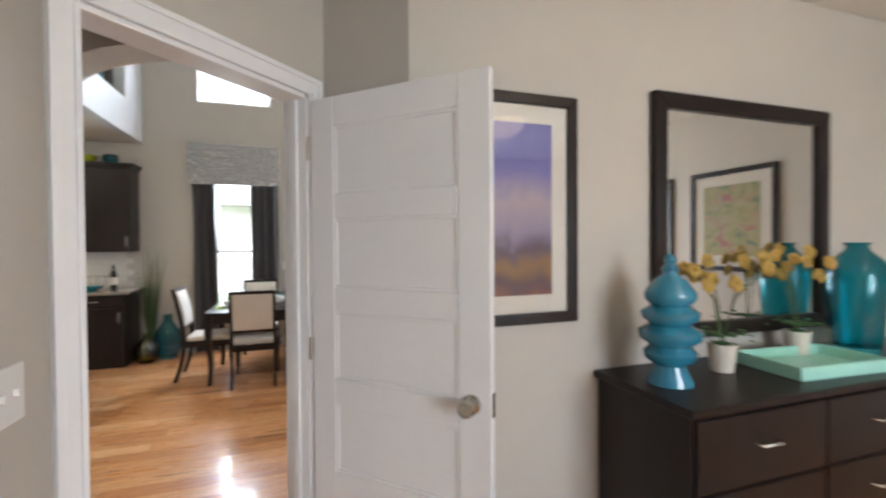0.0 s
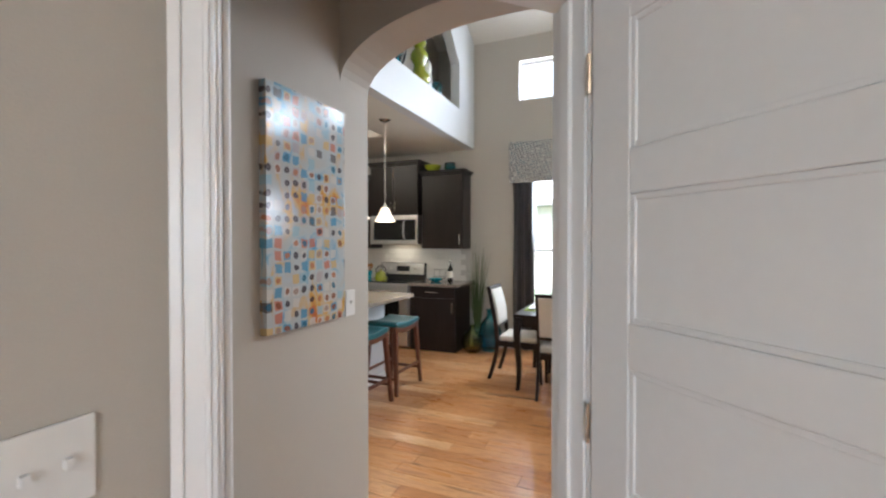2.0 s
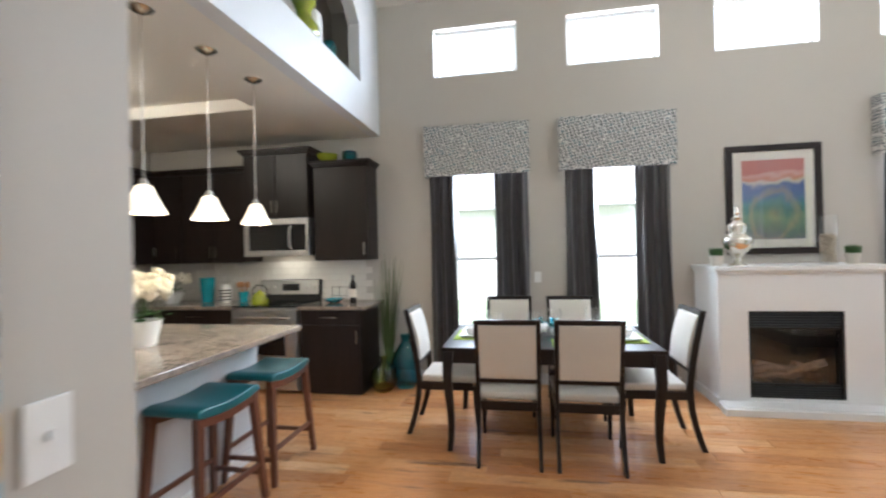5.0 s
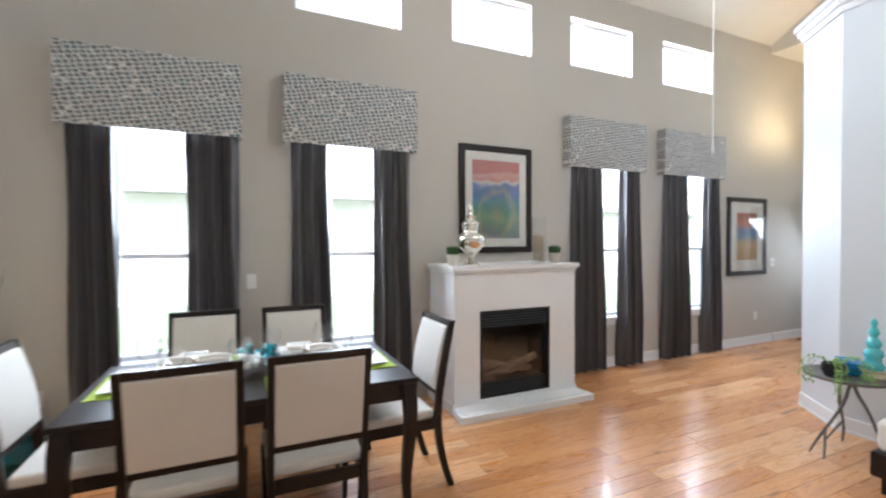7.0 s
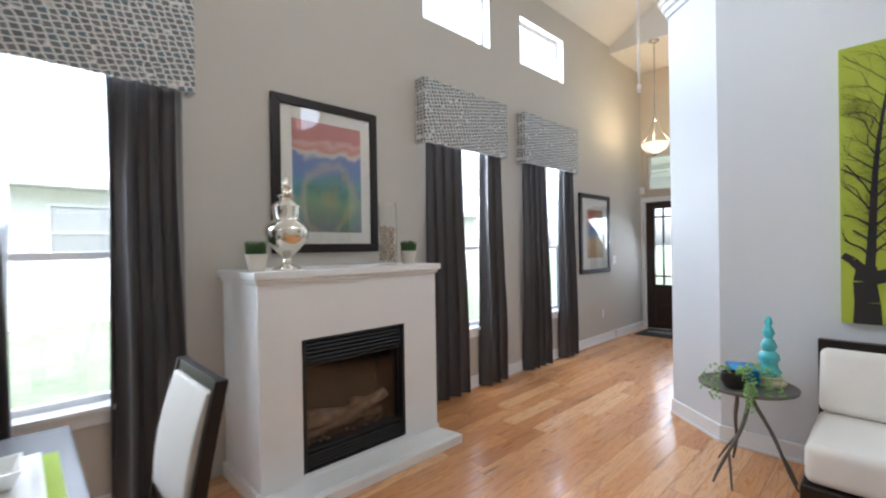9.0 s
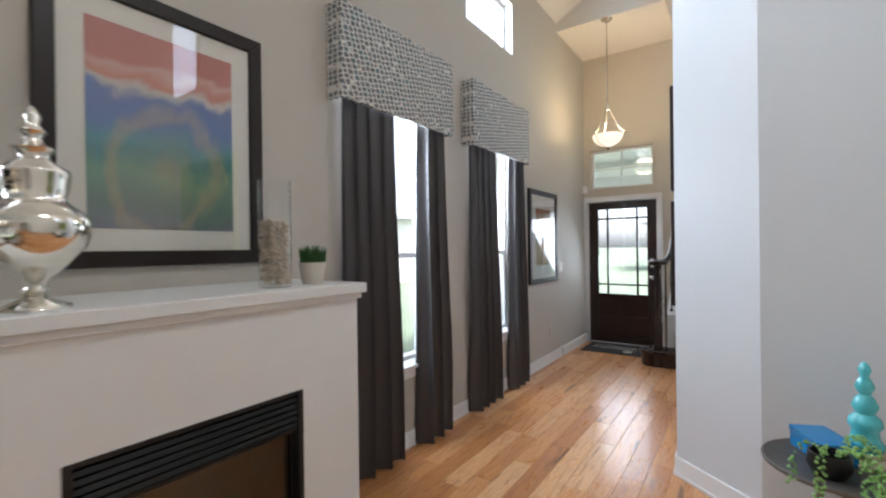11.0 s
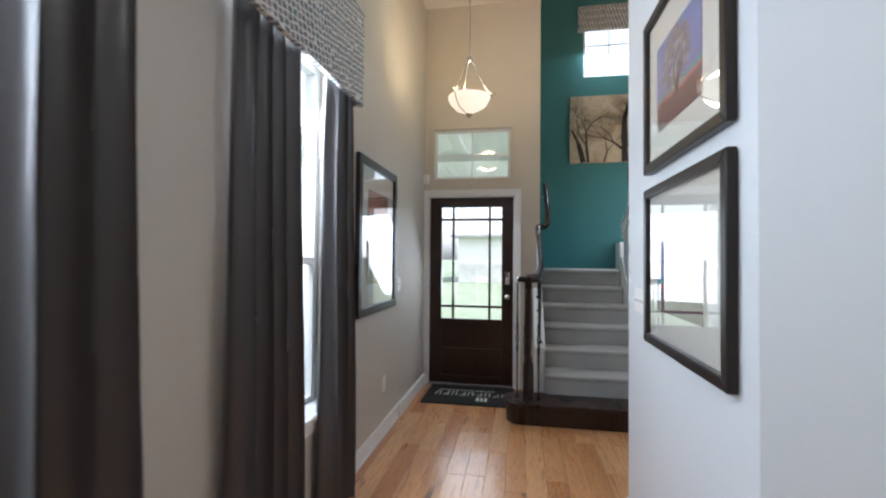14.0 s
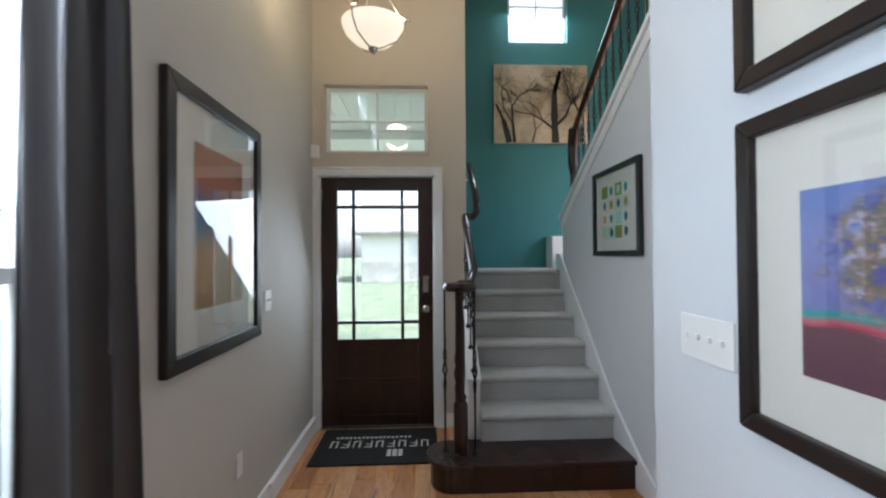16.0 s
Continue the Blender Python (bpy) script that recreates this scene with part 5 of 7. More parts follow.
downlight(-4.0, 4.2, 2.898, 9)
downlight(-4.0, 3.0, 2.898, 9)
ul = window_light("undercabinet_lamp", (-3.24, 6.05, 1.43), (-3.24, 6.12, 0.9), 0.3, 0.1, 0.9, (1, 0.85, 0.62))


def pot_of(name, label, cat, at, prof, mat, seg=24, squash=1.0):
    v = thing(name, label, cat, at)
    part(v, "body", Build().lathe(prof, seg=seg, squash=squash), mat, smooth=50)
    return v


K = 0.913
pot_of("vase", "straight turquoise glazed vase on the counter", "vase", (-4.26, 6.06, K), [(0, 0), (0.065, 0), (0.07, 0.02), (0.085, 0.27), (0.088, 0.29), (0.082, 0.29), (0.066, 0.02), (0, 0.02)], "teal")
v = thing("canister", "white ceramic canister with dark bands", "vase", (-3.98, 6.0, K))
part(v, "body", Build().lathe([(0, 0), (0.06, 0), (0.066, 0.02), (0.066, 0.16), (0.05, 0.19), (0.045, 0.21), (0.04, 0.21), (0.04, 0.02), (0, 0.02)], seg=24), "white_pot", smooth=50)
b = Build()
for z in (0.03, 0.065, 0.10, 0.135):
    b.lathe([(0.066, z), (0.069, z + 0.004), (0.069, z + 0.014), (0.066, z + 0.018)], seg=24)
part(v, "band", b, "black", smooth=50)
v = pot_of("utensil_crock", "turquoise crock of wooden utensils", "crock", (-3.80, 6.08, K), [(0, 0), (0.045, 0), (0.06, 0.12), (0.055, 0.12), (0.04, 0.01), (0, 0.01)], "teal")
for k in range(5):
    a = k * 1.26
    b = Build()
    b.tube([(0, 0, 0.02), (0.05 * math.cos(a), 0.04 * math.sin(a), 0.17)], 0.006)
    b.blob((0.058 * math.cos(a), 0.045 * math.sin(a), 0.20), 0.026, (1, 0.35, 1.4), k)
    part(v, "spoon", b, "utensil", smooth=50)
v = pot_of("kettle", "lime green enamel kettle with a black handle", "kettle", (-3.42, 5.82, 0.919), [(0, 0), (0.085, 0), (0.092, 0.03), (0.085, 0.09), (0.05, 0.125), (0.02, 0.135), (0.012, 0.155), (0, 0.158)], "lime_glaze")
b = Build()
b.tube([(-0.08, 0, 0.09), (-0.085, 0, 0.16), (-0.04, 0, 0.205), (0.04, 0, 0.205), (0.085, 0, 0.16), (0.08, 0, 0.09)], 0.008)
b.tube([(0.07, 0, 0.06), (0.12, 0, 0.11)], [0.018, 0.010])
part(v, "handle", b, "black", smooth=60)
pot_of("wine_bottle", "dark red wine bottle with foil top", "bottle", (-2.40, 5.98, K), [(0, 0), (0.037, 0), (0.038, 0.19), (0.03, 0.215), (0.015, 0.24), (0.014, 0.30), (0, 0.30)], "wine")
part(bpy.data.objects["wine_bottle"], "label_band", Build().lathe([(0.0383, 0.06), (0.0386, 0.06), (0.0386, 0.15), (0.0383, 0.15)], seg=24), "bone", smooth=50)
v = thing("serving_bowl", "turquoise bowl with a wire rack behind", "bowl", (-2.62, 5.97, K))
part(v, "body", Build().lathe([(0, 0), (0.06, 0), (0.13, 0.045), (0.125, 0.045), (0.055, 0.008), (0, 0.008)], seg=28), "teal", smooth=50)
b = Build()
for x in (-0.09, 0, 0.09):
    b.tube([(x, 0.15, 0), (x, 0.16, 0.17)], 0.003, 6)
for z in (0.06, 0.16):
    b.tube([(-0.09, 0.155, z), (0.09, 0.155, z)], 0.003, 6)
part(v, "rack", b, "black")
pot_of("bowl", "olive green glazed bowl on top of the cabinet", "bowl", (-2.68, 6.02, 2.471), [(0, 0), (0.05, 0), (0.11, 0.05), (0.12, 0.09), (0.09, 0.10), (0.085, 0.09), (0.05, 0.01), (0, 0.01)], "lime_glaze")
pot_of("bowl", "aqua glass bowl on top of the cabinet", "bowl", (-2.42, 6.02, 2.471), [(0, 0), (0.05, 0), (0.085, 0.04), (0.08, 0.10), (0.07, 0.11), (0.065, 0.10), (0.05, 0.01), (0, 0.01)], "aqua_glass")


def orchid(name, label, at, potmat, prof, heads, petal, spread, height, seed, leafy=6, size=0.028):
    rnd = random.Random(seed)
    o = thing(name, label, "plant", at)
    part(o, "pot", Build().lathe(prof, seg=20), potmat, smooth=50)
    h0 = prof[2][1]
    b, f = Build(), Build()
    for k in range(leafy):
        a = k * 6.28 / leafy + rnd.uniform(-0.3, 0.3)
        L = rnd.uniform(0.10, 0.17)
        for i in range(4):
            s = i / 3
            b.blob((L * s * math.cos(a), L * s * math.sin(a), h0 + 0.05 * math.sin(2.6 * s)), 0.032 * (1 - 0.6 * s), (1, 1, 0.28), k, 0.2, 8)
    part(o, "leaf", b, "leaf", smooth=60)
    st = Build()
    for k in range(heads):
        a = rnd.uniform(0, 6.28)
        r = spread * math.sqrt(rnd.random())
        z = height * rnd.uniform(0.72, 1.0)
        p = Vector((r * math.cos(a), r * math.sin(a), z))
        if k % 3 == 0:
            st.tube([(0, 0, h0 - 0.02), (p.x * 0.3, p.y * 0.3, h0 + (z - h0) * 0.6), p], 0.003, 6)
        for i in range(5):
            c5 = i * 1.2566 + a
            f.blob(p + Vector((size * 0.8 * math.cos(c5), size * 0.35 * math.sin(a + i), size * 0.8 * math.sin(c5))), size, (0.8, 0.35, 0.8), k * 5 + i, 0.3, 6)
    part(o, "stem", st, "fern")
    part(o, "bloom", f, petal, smooth=70)


BOWL = [(0, 0), (0.07, 0), (0.13, 0.12), (0.125, 0.12), (0.06, 0.02), (0, 0.02)]
orchid("orchid", "cream orchid in a white bowl on the counter", (-4.62, 5.92, K), "white_pot", BOWL, 14, "petal", 0.20, 0.34, 5)
orchid("orchid", "cream orchids in a white planter on the island", (-2.86, 3.72, 0.923), "white_pot", [(0, 0), (0.085, 0), (0.12, 0.15), (0.115, 0.15), (0.08, 0.02), (0, 0.02)], 26, "petal", 0.17, 0.42, 8, size=0.036)

# ledge vases high over the kitchen
L = 3.201
v = thing("vase", "black wire cage vase on the plant ledge", "vase", (-2.29, 4.20, L), group="plant ledge vases")
b = Build()
WAIST = (0.055, 0.10, 0.125, 0.105, 0.065, 0.038, 0.030, 0.030, 0.046)
for k in range(14):
    a = k * 0.4488
    b.tube([(q * math.cos(a + i * 0.12), q * math.sin(a + i * 0.12), 0.09 * i) for i, q in enumerate(WAIST)], 0.006, 6)
for i, q in enumerate(WAIST):
    b.tube([(q * math.cos(j * 0.5236), q * math.sin(j * 0.5236), 0.09 * i + 0.004) for j in range(13)], 0.004, 5)
part(v, "cage", b, "black")
for x, y, pr, mat, lab in ((-2.52, 4.52, [(0, 0), (0.08, 0), (0.12, 0.12), (0.13, 0.40), (0.07, 0.50), (0.08, 0.55), (0.07, 0.55), (0, 0.4)], "teal", "turquoise glazed vase on the plant ledge"),
                           (-2.30, 4.80, [(0, 0), (0.08, 0), (0.125, 0.09), (0.12, 0.15), (0.07, 0.21), (0.06, 0.27), (0.10, 0.34), (0.10, 0.39), (0.05, 0.46), (0.085, 0.52), (0.08, 0.52), (0, 0.4)], "lime_glaze", "lime green double gourd vase on the plant ledge"),
                           (-2.36, 5.06, [(0, 0), (0.08, 0), (0.09, 0.02), (0.09, 0.38), (0.06, 0.42), (0.055, 0.42), (0, 0.3)], "white_pot", "white cylindrical vase on the plant ledge"),
                           (-2.28, 5.24, [(0, 0), (0.06, 0), (0.07, 0.16), (0.05, 0.22), (0.045, 0.22), (0, 0.1)], "aqua_glass", "small aqua glass vase on the plant ledge")):
    v = pot_of("vase", lab, "vase", (x, y, L), pr, mat)
    tagged(v, group="plant ledge vases")

# floor vases and reeds by the base cabinet
pot_of("floor_vase", "tall peacock blue ribbed glass floor vase", "vase", (-1.83, 6.02, 0), [(0, 0), (0.10, 0), (0.12, 0.03), (0.155, 0.14), (0.16, 0.24), (0.13, 0.36), (0.06, 0.46), (0.045, 0.50), (0.055, 0.56), (0.05, 0.56), (0.04, 0.50), (0.055, 0.45), (0.12, 0.35), (0.15, 0.24), (0.145, 0.14), (0.11, 0.035), (0, 0.02)], "blue_glass", 28)
pot_of("floor_vase", "round olive green glass demijohn", "vase", (-2.02, 5.84, 0), [(0, 0), (0.08, 0), (0.125, 0.05), (0.15, 0.13), (0.13, 0.22), (0.06, 0.28), (0.035, 0.31), (0.04, 0.36), (0.034, 0.36), (0.029, 0.31), (0.053, 0.275), (0.122, 0.215), (0.142, 0.13), (0.118, 0.055), (0, 0.012)], "green_glass", 28)
v = thing("reed_plant", "tall arching green reeds in a dark pot", "plant", (-2.04, 6.11, 0))
part(v, "pot", Build().lathe([(0, 0), (0.06, 0), (0.075, 0.16), (0.068, 0.16), (0.055, 0.02), (0, 0.02)], seg=18), "black", smooth=50)
b = Build()
rnd = random.Random(21)
for k in range(70):
    a, H = rnd.uniform(0, 6.28), rnd.uniform(0.5, 1.35)
    r = rnd.uniform(0.02, 0.13) * (0.5 + H / 1.4)
    pts = [(0.03 * math.cos(a) + r * (s / 5) ** 2 * math.cos(a), 0.02 * math.sin(a) + 0.5 * r * (s / 5) ** 2 * math.sin(a), 0.12 + H * s / 5) for s in range(6)]
    b.tube(pts, [0.004, 0.005, 0.005, 0.004, 0.003, 0.001], 4)
part(v, "reed", b, "fern", kind="stuff")

# ---- pictures ----
def picture(name, label, at, rz, w, h, border, matw, art, frame_mat="frame", depth=0.032, group="", glass=True, side=0.0, head=0.0):
    """A framed picture facing -y in its own space, its base centre at the given place."""
    p = thing(name, label, "picture", at, rz, group)
    b = Build()
    x, i = w / 2, w / 2 - border
    prof = [(-x, 0), (x, 0), (i, border), (-i, border)]
    b.prism(prof, -depth, 0, axis="y")
    b.prism([(-i, h - border), (i, h - border), (x, h), (-x, h)], -depth, 0, axis="y")
    b.prism([(-x, 0), (-i, border), (-i, h - border), (-x, h)], -depth, 0, axis="y")
    b.prism([(i, border), (x, 0), (x, h), (i, h - border)], -depth, 0, axis="y")
    part(p, "frame", b, frame_mat, 0.006, seg=3)
    if matw:
        part(p, "mat_board", Build().box(-i, i, -0.012, -0.006, border, h - border), "bone")
    a = border + matw
    part(p, "print", Build().box(-w / 2 + a, w / 2 - a - side, -0.0155, -0.0125, a, h - a - head), art)
    if glass:
        part(p, "glazing", Build().box(-i, i, -0.0215, -0.0195, border, h - border), "pane")
    return p


picture("picture", "beach painting with red sky in a wide dark wooden frame", (1.88, WY - 0.001, 1.35), 0, 0.845, 1.075, 0.062, 0.085, "art_beach")
picture("picture", "shore painting in a dark frame with wide white mat", (5.955, WY - 0.001, 0.985), 0, 0.86, 1.075, 0.06, 0.15, "art_shore")
picture("picture", "sky painting in a bronze-black frame on the study wall", (0.585, 1.159, 1.125), 0, 0.62, 0.95, 0.045, 0.075, "art_sky")
picture("picture", "floral abstract in a black frame on the study wall", (3.599, -0.265, 1.18), -90, 0.85, 0.95, 0.045, 0.10, "art_floral")
picture("picture", "print in a black frame with wide cream mat", (3.599, -1.35, 1.18), -90, 0.85, 0.95, 0.045, 0.14, "art_shore")
picture("picture", "abstract print in a black frame beside the light switch", (-0.794, -0.12, 0.98), 90, 1.24, 1.10, 0.055, 0.10, "art_floral")
PIER_Y = 4.631
for z0, lab in ((1.032, "tree painting with plum ground in a dark frame"), (1.766, "blue floral tree painting in a dark frame, hung above another")):
    p = picture("picture", lab, (4.55, PIER_Y, z0 - 0.01), 180, 0.80, 0.665, 0.040, 0.110, "art_ground", group="pictures on the pier", side=0.05, head=0.02)
    b = Build()
    for dx in (-0.05, 0.0, 0.05):
        b.prism([(-0.026, 0.235), (-0.010, 0.235), (-0.012 + dx * 0.4, 0.29), (dx, 0.34), (dx - 0.004, 0.34), (-0.018 + dx * 0.4, 0.29)], -0.0178, -0.0165, axis="y")
    part(p, "painted_trunk", b, "ink")
p = picture("picture", "small picture of coloured spots in a silver-black frame", (6.825, 4.081, 1.39), 180, 0.69, 0.59, 0.035, 0.12, "bone", "black")
rnd = random.Random(9)
for r in range(4):
    for k in range(4):
        b = Build()
        cx, cz = -0.158 + 0.105 * k, 0.157 + 0.092 * r
        b.prism([(cx - 0.047, cz - 0.041), (cx + 0.047, cz - 0.041), (cx + 0.047, cz + 0.041), (cx - 0.047, cz + 0.041)], -0.0168, -0.0158, axis="y")
        part(p, "painted_square", b, rnd.choice(("bone", "lime_glaze", "mint", "pot", "petal")))
        b = Build()
        b.blob((cx, -0.0172, cz), 0.026, (1, 0.02, 1.1), k, 0.2, 10)
        part(p, "painted_spot", b, rnd.choice(("teal", "lime_glaze", "ink", "gold_petal", "mint", "blue_glaze")))


def branches(b, start, angle, length, width, depth, rnd, y, lim):
    """A flat bare tree that forks again and again, kept inside its canvas."""
    x0, z0 = start
    x1, z1 = x0 + length * math.sin(angle), z0 + length * math.cos(angle)
    if not (lim[0] < x1 < lim[1] and lim[2] < z1 < lim[3]) or length < 0.02:
        return
    nx, nz = math.cos(angle), -math.sin(angle)
    w1 = width * 0.72
    b.prism([(x0 - nx * width, z0 - nz * width), (x0 + nx * width, z0 + nz * width), (x1 + nx * w1, z1 + nz * w1), (x1 - nx * w1, z1 - nz * w1)], y - 0.0012, y, axis="y")
    if depth:
        for s in range(rnd.choice((2, 2, 3))):
            branches(b, (x1, z1), angle + rnd.uniform(-0.62, 0.62), length * rnd.uniform(0.68, 0.92), w1 * (0.9 if s == 0 else 0.6), depth - 1, rnd, y, lim)


def canvas(name, label, at, rz, w, h, mat, trees, depth=0.04, seed=1):
    c = thing(name, label, "painting", at, rz)
    part(c, "canvas", Build().box(-w / 2, w / 2, -depth, 0, 0, h), mat, 0.003)
    b = Build()
    rnd = random.Random(seed)
    lim = (-w / 2 + 0.004, w / 2 - 0.004, 0.0, h - 0.004)
    for x, z, ang, ln, wd, dp in trees:
        branches(b, (x, z), ang, ln, wd, dp, rnd, -depth - 0.0006, lim)
    part(c, "painted_branches", b, "ink", kind="stuff")
    return c


def limb(b, spine, w0, w1, twig, rnd, y, lim):
    """A painted limb along a spine of points, with fine twigs forking off both sides."""
    n = len(spine)
    for i, ((xa, za), (xb, zb)) in enumerate(zip(spine, spine[1:])):
        wa, wb = w0 + (w1 - w0) * i / (n - 1), w0 + (w1 - w0) * (i + 1) / (n - 1)
        ang = math.atan2(xb - xa, zb - za)
        nx, nz = math.cos(ang), -math.sin(ang)
        b.prism([(xa - nx * wa, za - nz * wa), (xa + nx * wa, za + nz * wa), (xb + nx * wb, zb + nz * wb), (xb - nx * wb, zb - nz * wb)], y - 0.0012, y, axis="y")
        for side in (-1, 1):
            if twig:
                branches(b, (xb, zb), ang + side * rnd.uniform(0.45, 0.95), twig * rnd.uniform(0.7, 1.2), max(0.0022, wb * 0.35), 5, rnd, y - 0.0016, lim)


def tree_painting():
    w, h, dp = 1.22, 1.58, 0.04
    c = thing("tree_painting", "chartreuse canvas with black bare tree silhouettes", "painting", (3.718, 2.98, 0.90), -90)
    part(c, "canvas", Build().box(-w / 2, w / 2, -dp, 0, 0, h), "art_green", 0.003)
    b, rnd = Build(), random.Random(5)
    lim, y = (-w / 2 + 0.004, w / 2 - 0.004, 0.0, h - 0.02), -dp - 0.0006
    limb(b, [(-0.50, 0.0), (-0.50, 0.12), (-0.51, 0.24), (-0.50, 0.33)], 0.060, 0.042, 0, rnd, y, lim)
    limb(b, [(-0.51, 0.30), (-0.56, 0.36), (-0.60, 0.39)], 0.026, 0.018, 0, rnd, y - 0.0003, lim)
    limb(b, [(-0.48, 0.26), (-0.36, 0.30), (-0.22, 0.36), (-0.08, 0.44), (0.06, 0.54), (0.18, 0.66), (0.28, 0.80)], 0.038, 0.006, 0.10, rnd, y - 0.0006, lim)
    for x0, z0, lean, top, w0 in ((-0.50, 0.31, 0.10, 1.42, 0.022), (-0.34, 0.31, 0.06, 0.98, 0.012), (-0.20, 0.36, 0.10, 1.30, 0.013), (0.05, 0.52, 0.05, 1.36, 0.012), (0.36, 0.0, 0.06, 1.30, 0.020)):
        m = 14
        limb(b, [(x0 + lean * (i / m) + 0.012 * math.sin(5 * i / m + x0 * 9), z0 + (top - z0) * i / m) for i in range(m + 1)], w0, 0.003, 0.085, rnd, y - 0.0009, lim)
    part(c, "painted_branches", b, "ink", kind="stuff")


tree_painting()
canvas("branch_painting", "sepia canvas of dark bare branches on the teal wall", (8.868, 4.03, 2.65), -90, 1.06, 0.88, "art_tan",
       [(-0.36, 0.004, -0.25, 0.26, 0.036, 5), (-0.30, 0.004, -0.1, 0.22, 0.02, 6), (0.16, 0.004, -0.04, 0.26, 0.045, 0), (0.15, 0.26, 0.0, 0.30, 0.042, 3), (0.15, 0.15, -0.9, 0.16, 0.016, 7), (0.17, 0.2, 0.8, 0.16, 0.02, 7), (0.45, 0.004, 0.0, 0.22, 0.02, 7), (-0.1, 0.004, 0.25, 0.15, 0.010, 7)], seed=12)
p = thing("mosaic_art", "glossy print of small coloured squares and rings", "picture", (-1.269, 1.663, 1.142), 90)
part(p, "panel", Build().box(-0.222, 0.222, -0.032, 0, 0, 0.875), "mosaic", 0.002)

# ---- mantel things ----
MZ = 1.259
def grass_pot(x):
    g = thing("grass_pot", "small stoneware pot of clipped green grass", "plant", (x, 5.84, MZ), group="grass pots on the mantel")
    part(g, "pot", Build().lathe([(0, 0), (0.042, 0), (0.058, 0.088), (0.060, 0.094), (0.052, 0.094), (0.04, 0.01), (0, 0.01)], seg=24), "pot", smooth=50)
    b = Build()
    rnd = random.Random(int(x * 100))
    for k in range(170):
        a, r = rnd.uniform(0, 6.28), 0.052 * math.sqrt(rnd.random())
        px, py, h = r * math.cos(a), r * math.sin(a), rnd.uniform(0.055, 0.085)
        ln = rnd.uniform(-0.012, 0.012)
        b.tube([(px, py, 0.07), (px * 1.05 + ln * 0.4, py * 1.05, 0.085 + h * 0.5), (px * 1.2 + ln, py * 1.2 + ln, 0.085 + h)], [0.0022, 0.002, 0.0008], 4)
    part(g, "grass", b, "leaf", kind="stuff")


grass_pot(1.20)
grass_pot(2.29)
u = thing("urn", "tall lidded mercury glass urn", "urn", (1.375, 5.84, MZ))
prof = [(0, 0), (0.062, 0), (0.060, 0.006), (0.022, 0.022), (0.016, 0.034), (0.026, 0.040), (0.018, 0.050), (0.022, 0.060), (0.05, 0.085), (0.088, 0.130), (0.100, 0.170), (0.096, 0.195), (0.062, 0.222), (0.054, 0.232), (0.060, 0.258), (0.063, 0.285), (0.062, 0.292), (0.03, 0.315), (0.028, 0.325), (0.038, 0.338), (0.020, 0.348), (0.015, 0.362), (0.024, 0.375), (0.012, 0.39), (0.016, 0.405), (0.006, 0.425), (0, 0.43)]
part(u, "body", Build().lathe([(r * 1.28, z * 1.27) for r, z in prof], seg=40), "mercury", smooth=60)
h = thing("hurricane_vase", "tall clear glass cylinder half filled with pebbles", "vase", (2.10, 5.83, MZ))
part(h, "glass", Build().lathe([(0, 0), (0.062, 0), (0.064, 0.01), (0.064, 0.43), (0.061, 0.43), (0.061, 0.012), (0, 0.012)], seg=32), "thin_glass", smooth=50)
b = Build()
rnd = random.Random(2)
for k in range(260):
    a, r = rnd.uniform(0, 6.28), 0.048 * math.sqrt(rnd.random()) if k % 2 else 0.048
    b.blob((r * math.cos(a), r * math.sin(a), 0.022 + 0.245 * k / 260), rnd.uniform(0.009, 0.013), (1.2, 1.0, 0.75), k, 0.3, 6)
part(h, "pebble_fill", b, "pebble", smooth=70, kind="stuff")


def plate(name, label, at, rz, w, kind):
    p = thing(name, label, "switch", at, rz)
    part(p, "cover", Build().box(-w / 2, w / 2, -0.006, 0, -0.058, 0.058), "plastic", 0.003)
    n = max(1, round(w / 0.047) - 0) if w > 0.08 else 1
    for k in range(n):
        b = Build()
        c = (k - (n - 1) / 2) * 0.046
        if kind == "outlet":
            b.box(c - 0.016, c + 0.016, -0.0085, -0.0062, 0.008, 0.034)
            b.box(c - 0.016, c + 0.016, -0.0085, -0.0062, -0.034, -0.008)
        else:
            b.box(c - 0.005, c + 0.005, -0.016, -0.0062, -0.004, 0.010)
        part(p, "socket" if kind == "outlet" else "toggle", b, "plastic", 0.001)


plate("light_switch", "white double toggle switch plate on the study wall", (-0.794, 0.62, 1.168), 90, 0.117, "switch")
plate("light_switch", "white single switch plate beside the mosaic print", (-1.269, 1.965, 1.19), 90, 0.07, "switch")
plate("light_switch", "white double switch plate near the front door", (6.56, WY - 0.001, 1.15), 0, 0.10, "switch")
plate("light_switch", "white four-gang switch plate on the pier", (5.10, PIER_Y, 1.18), 180, 0.21, "switch")
plate("wall_outlet", "white wall outlet low on the long wall", (6.17, WY - 0.001, 0.40), 0, 0.07, "outlet")
plate("wall_outlet", "white switch plate between the tall windows", (-0.40, WY - 0.001, 1.15), 0, 0.07, "outlet")
plate("wall_outlet", "white wall outlet behind the dining table", (-1.75, WY - 0.001, 0.40), 0, 0.07, "outlet")
s = thing("alarm_sensor", "small white alarm sensor in the foyer corner", "sensor", (7.56, 6.225, 2.19))
part(s, "housing", Build().prism([(-0.03, 0.024), (-0.022, -0.02), (0.0, -0.03), (0.039, -0.03), (0.039, 0.024)], 0, 0.105), "plastic", 0.006, seg=3)

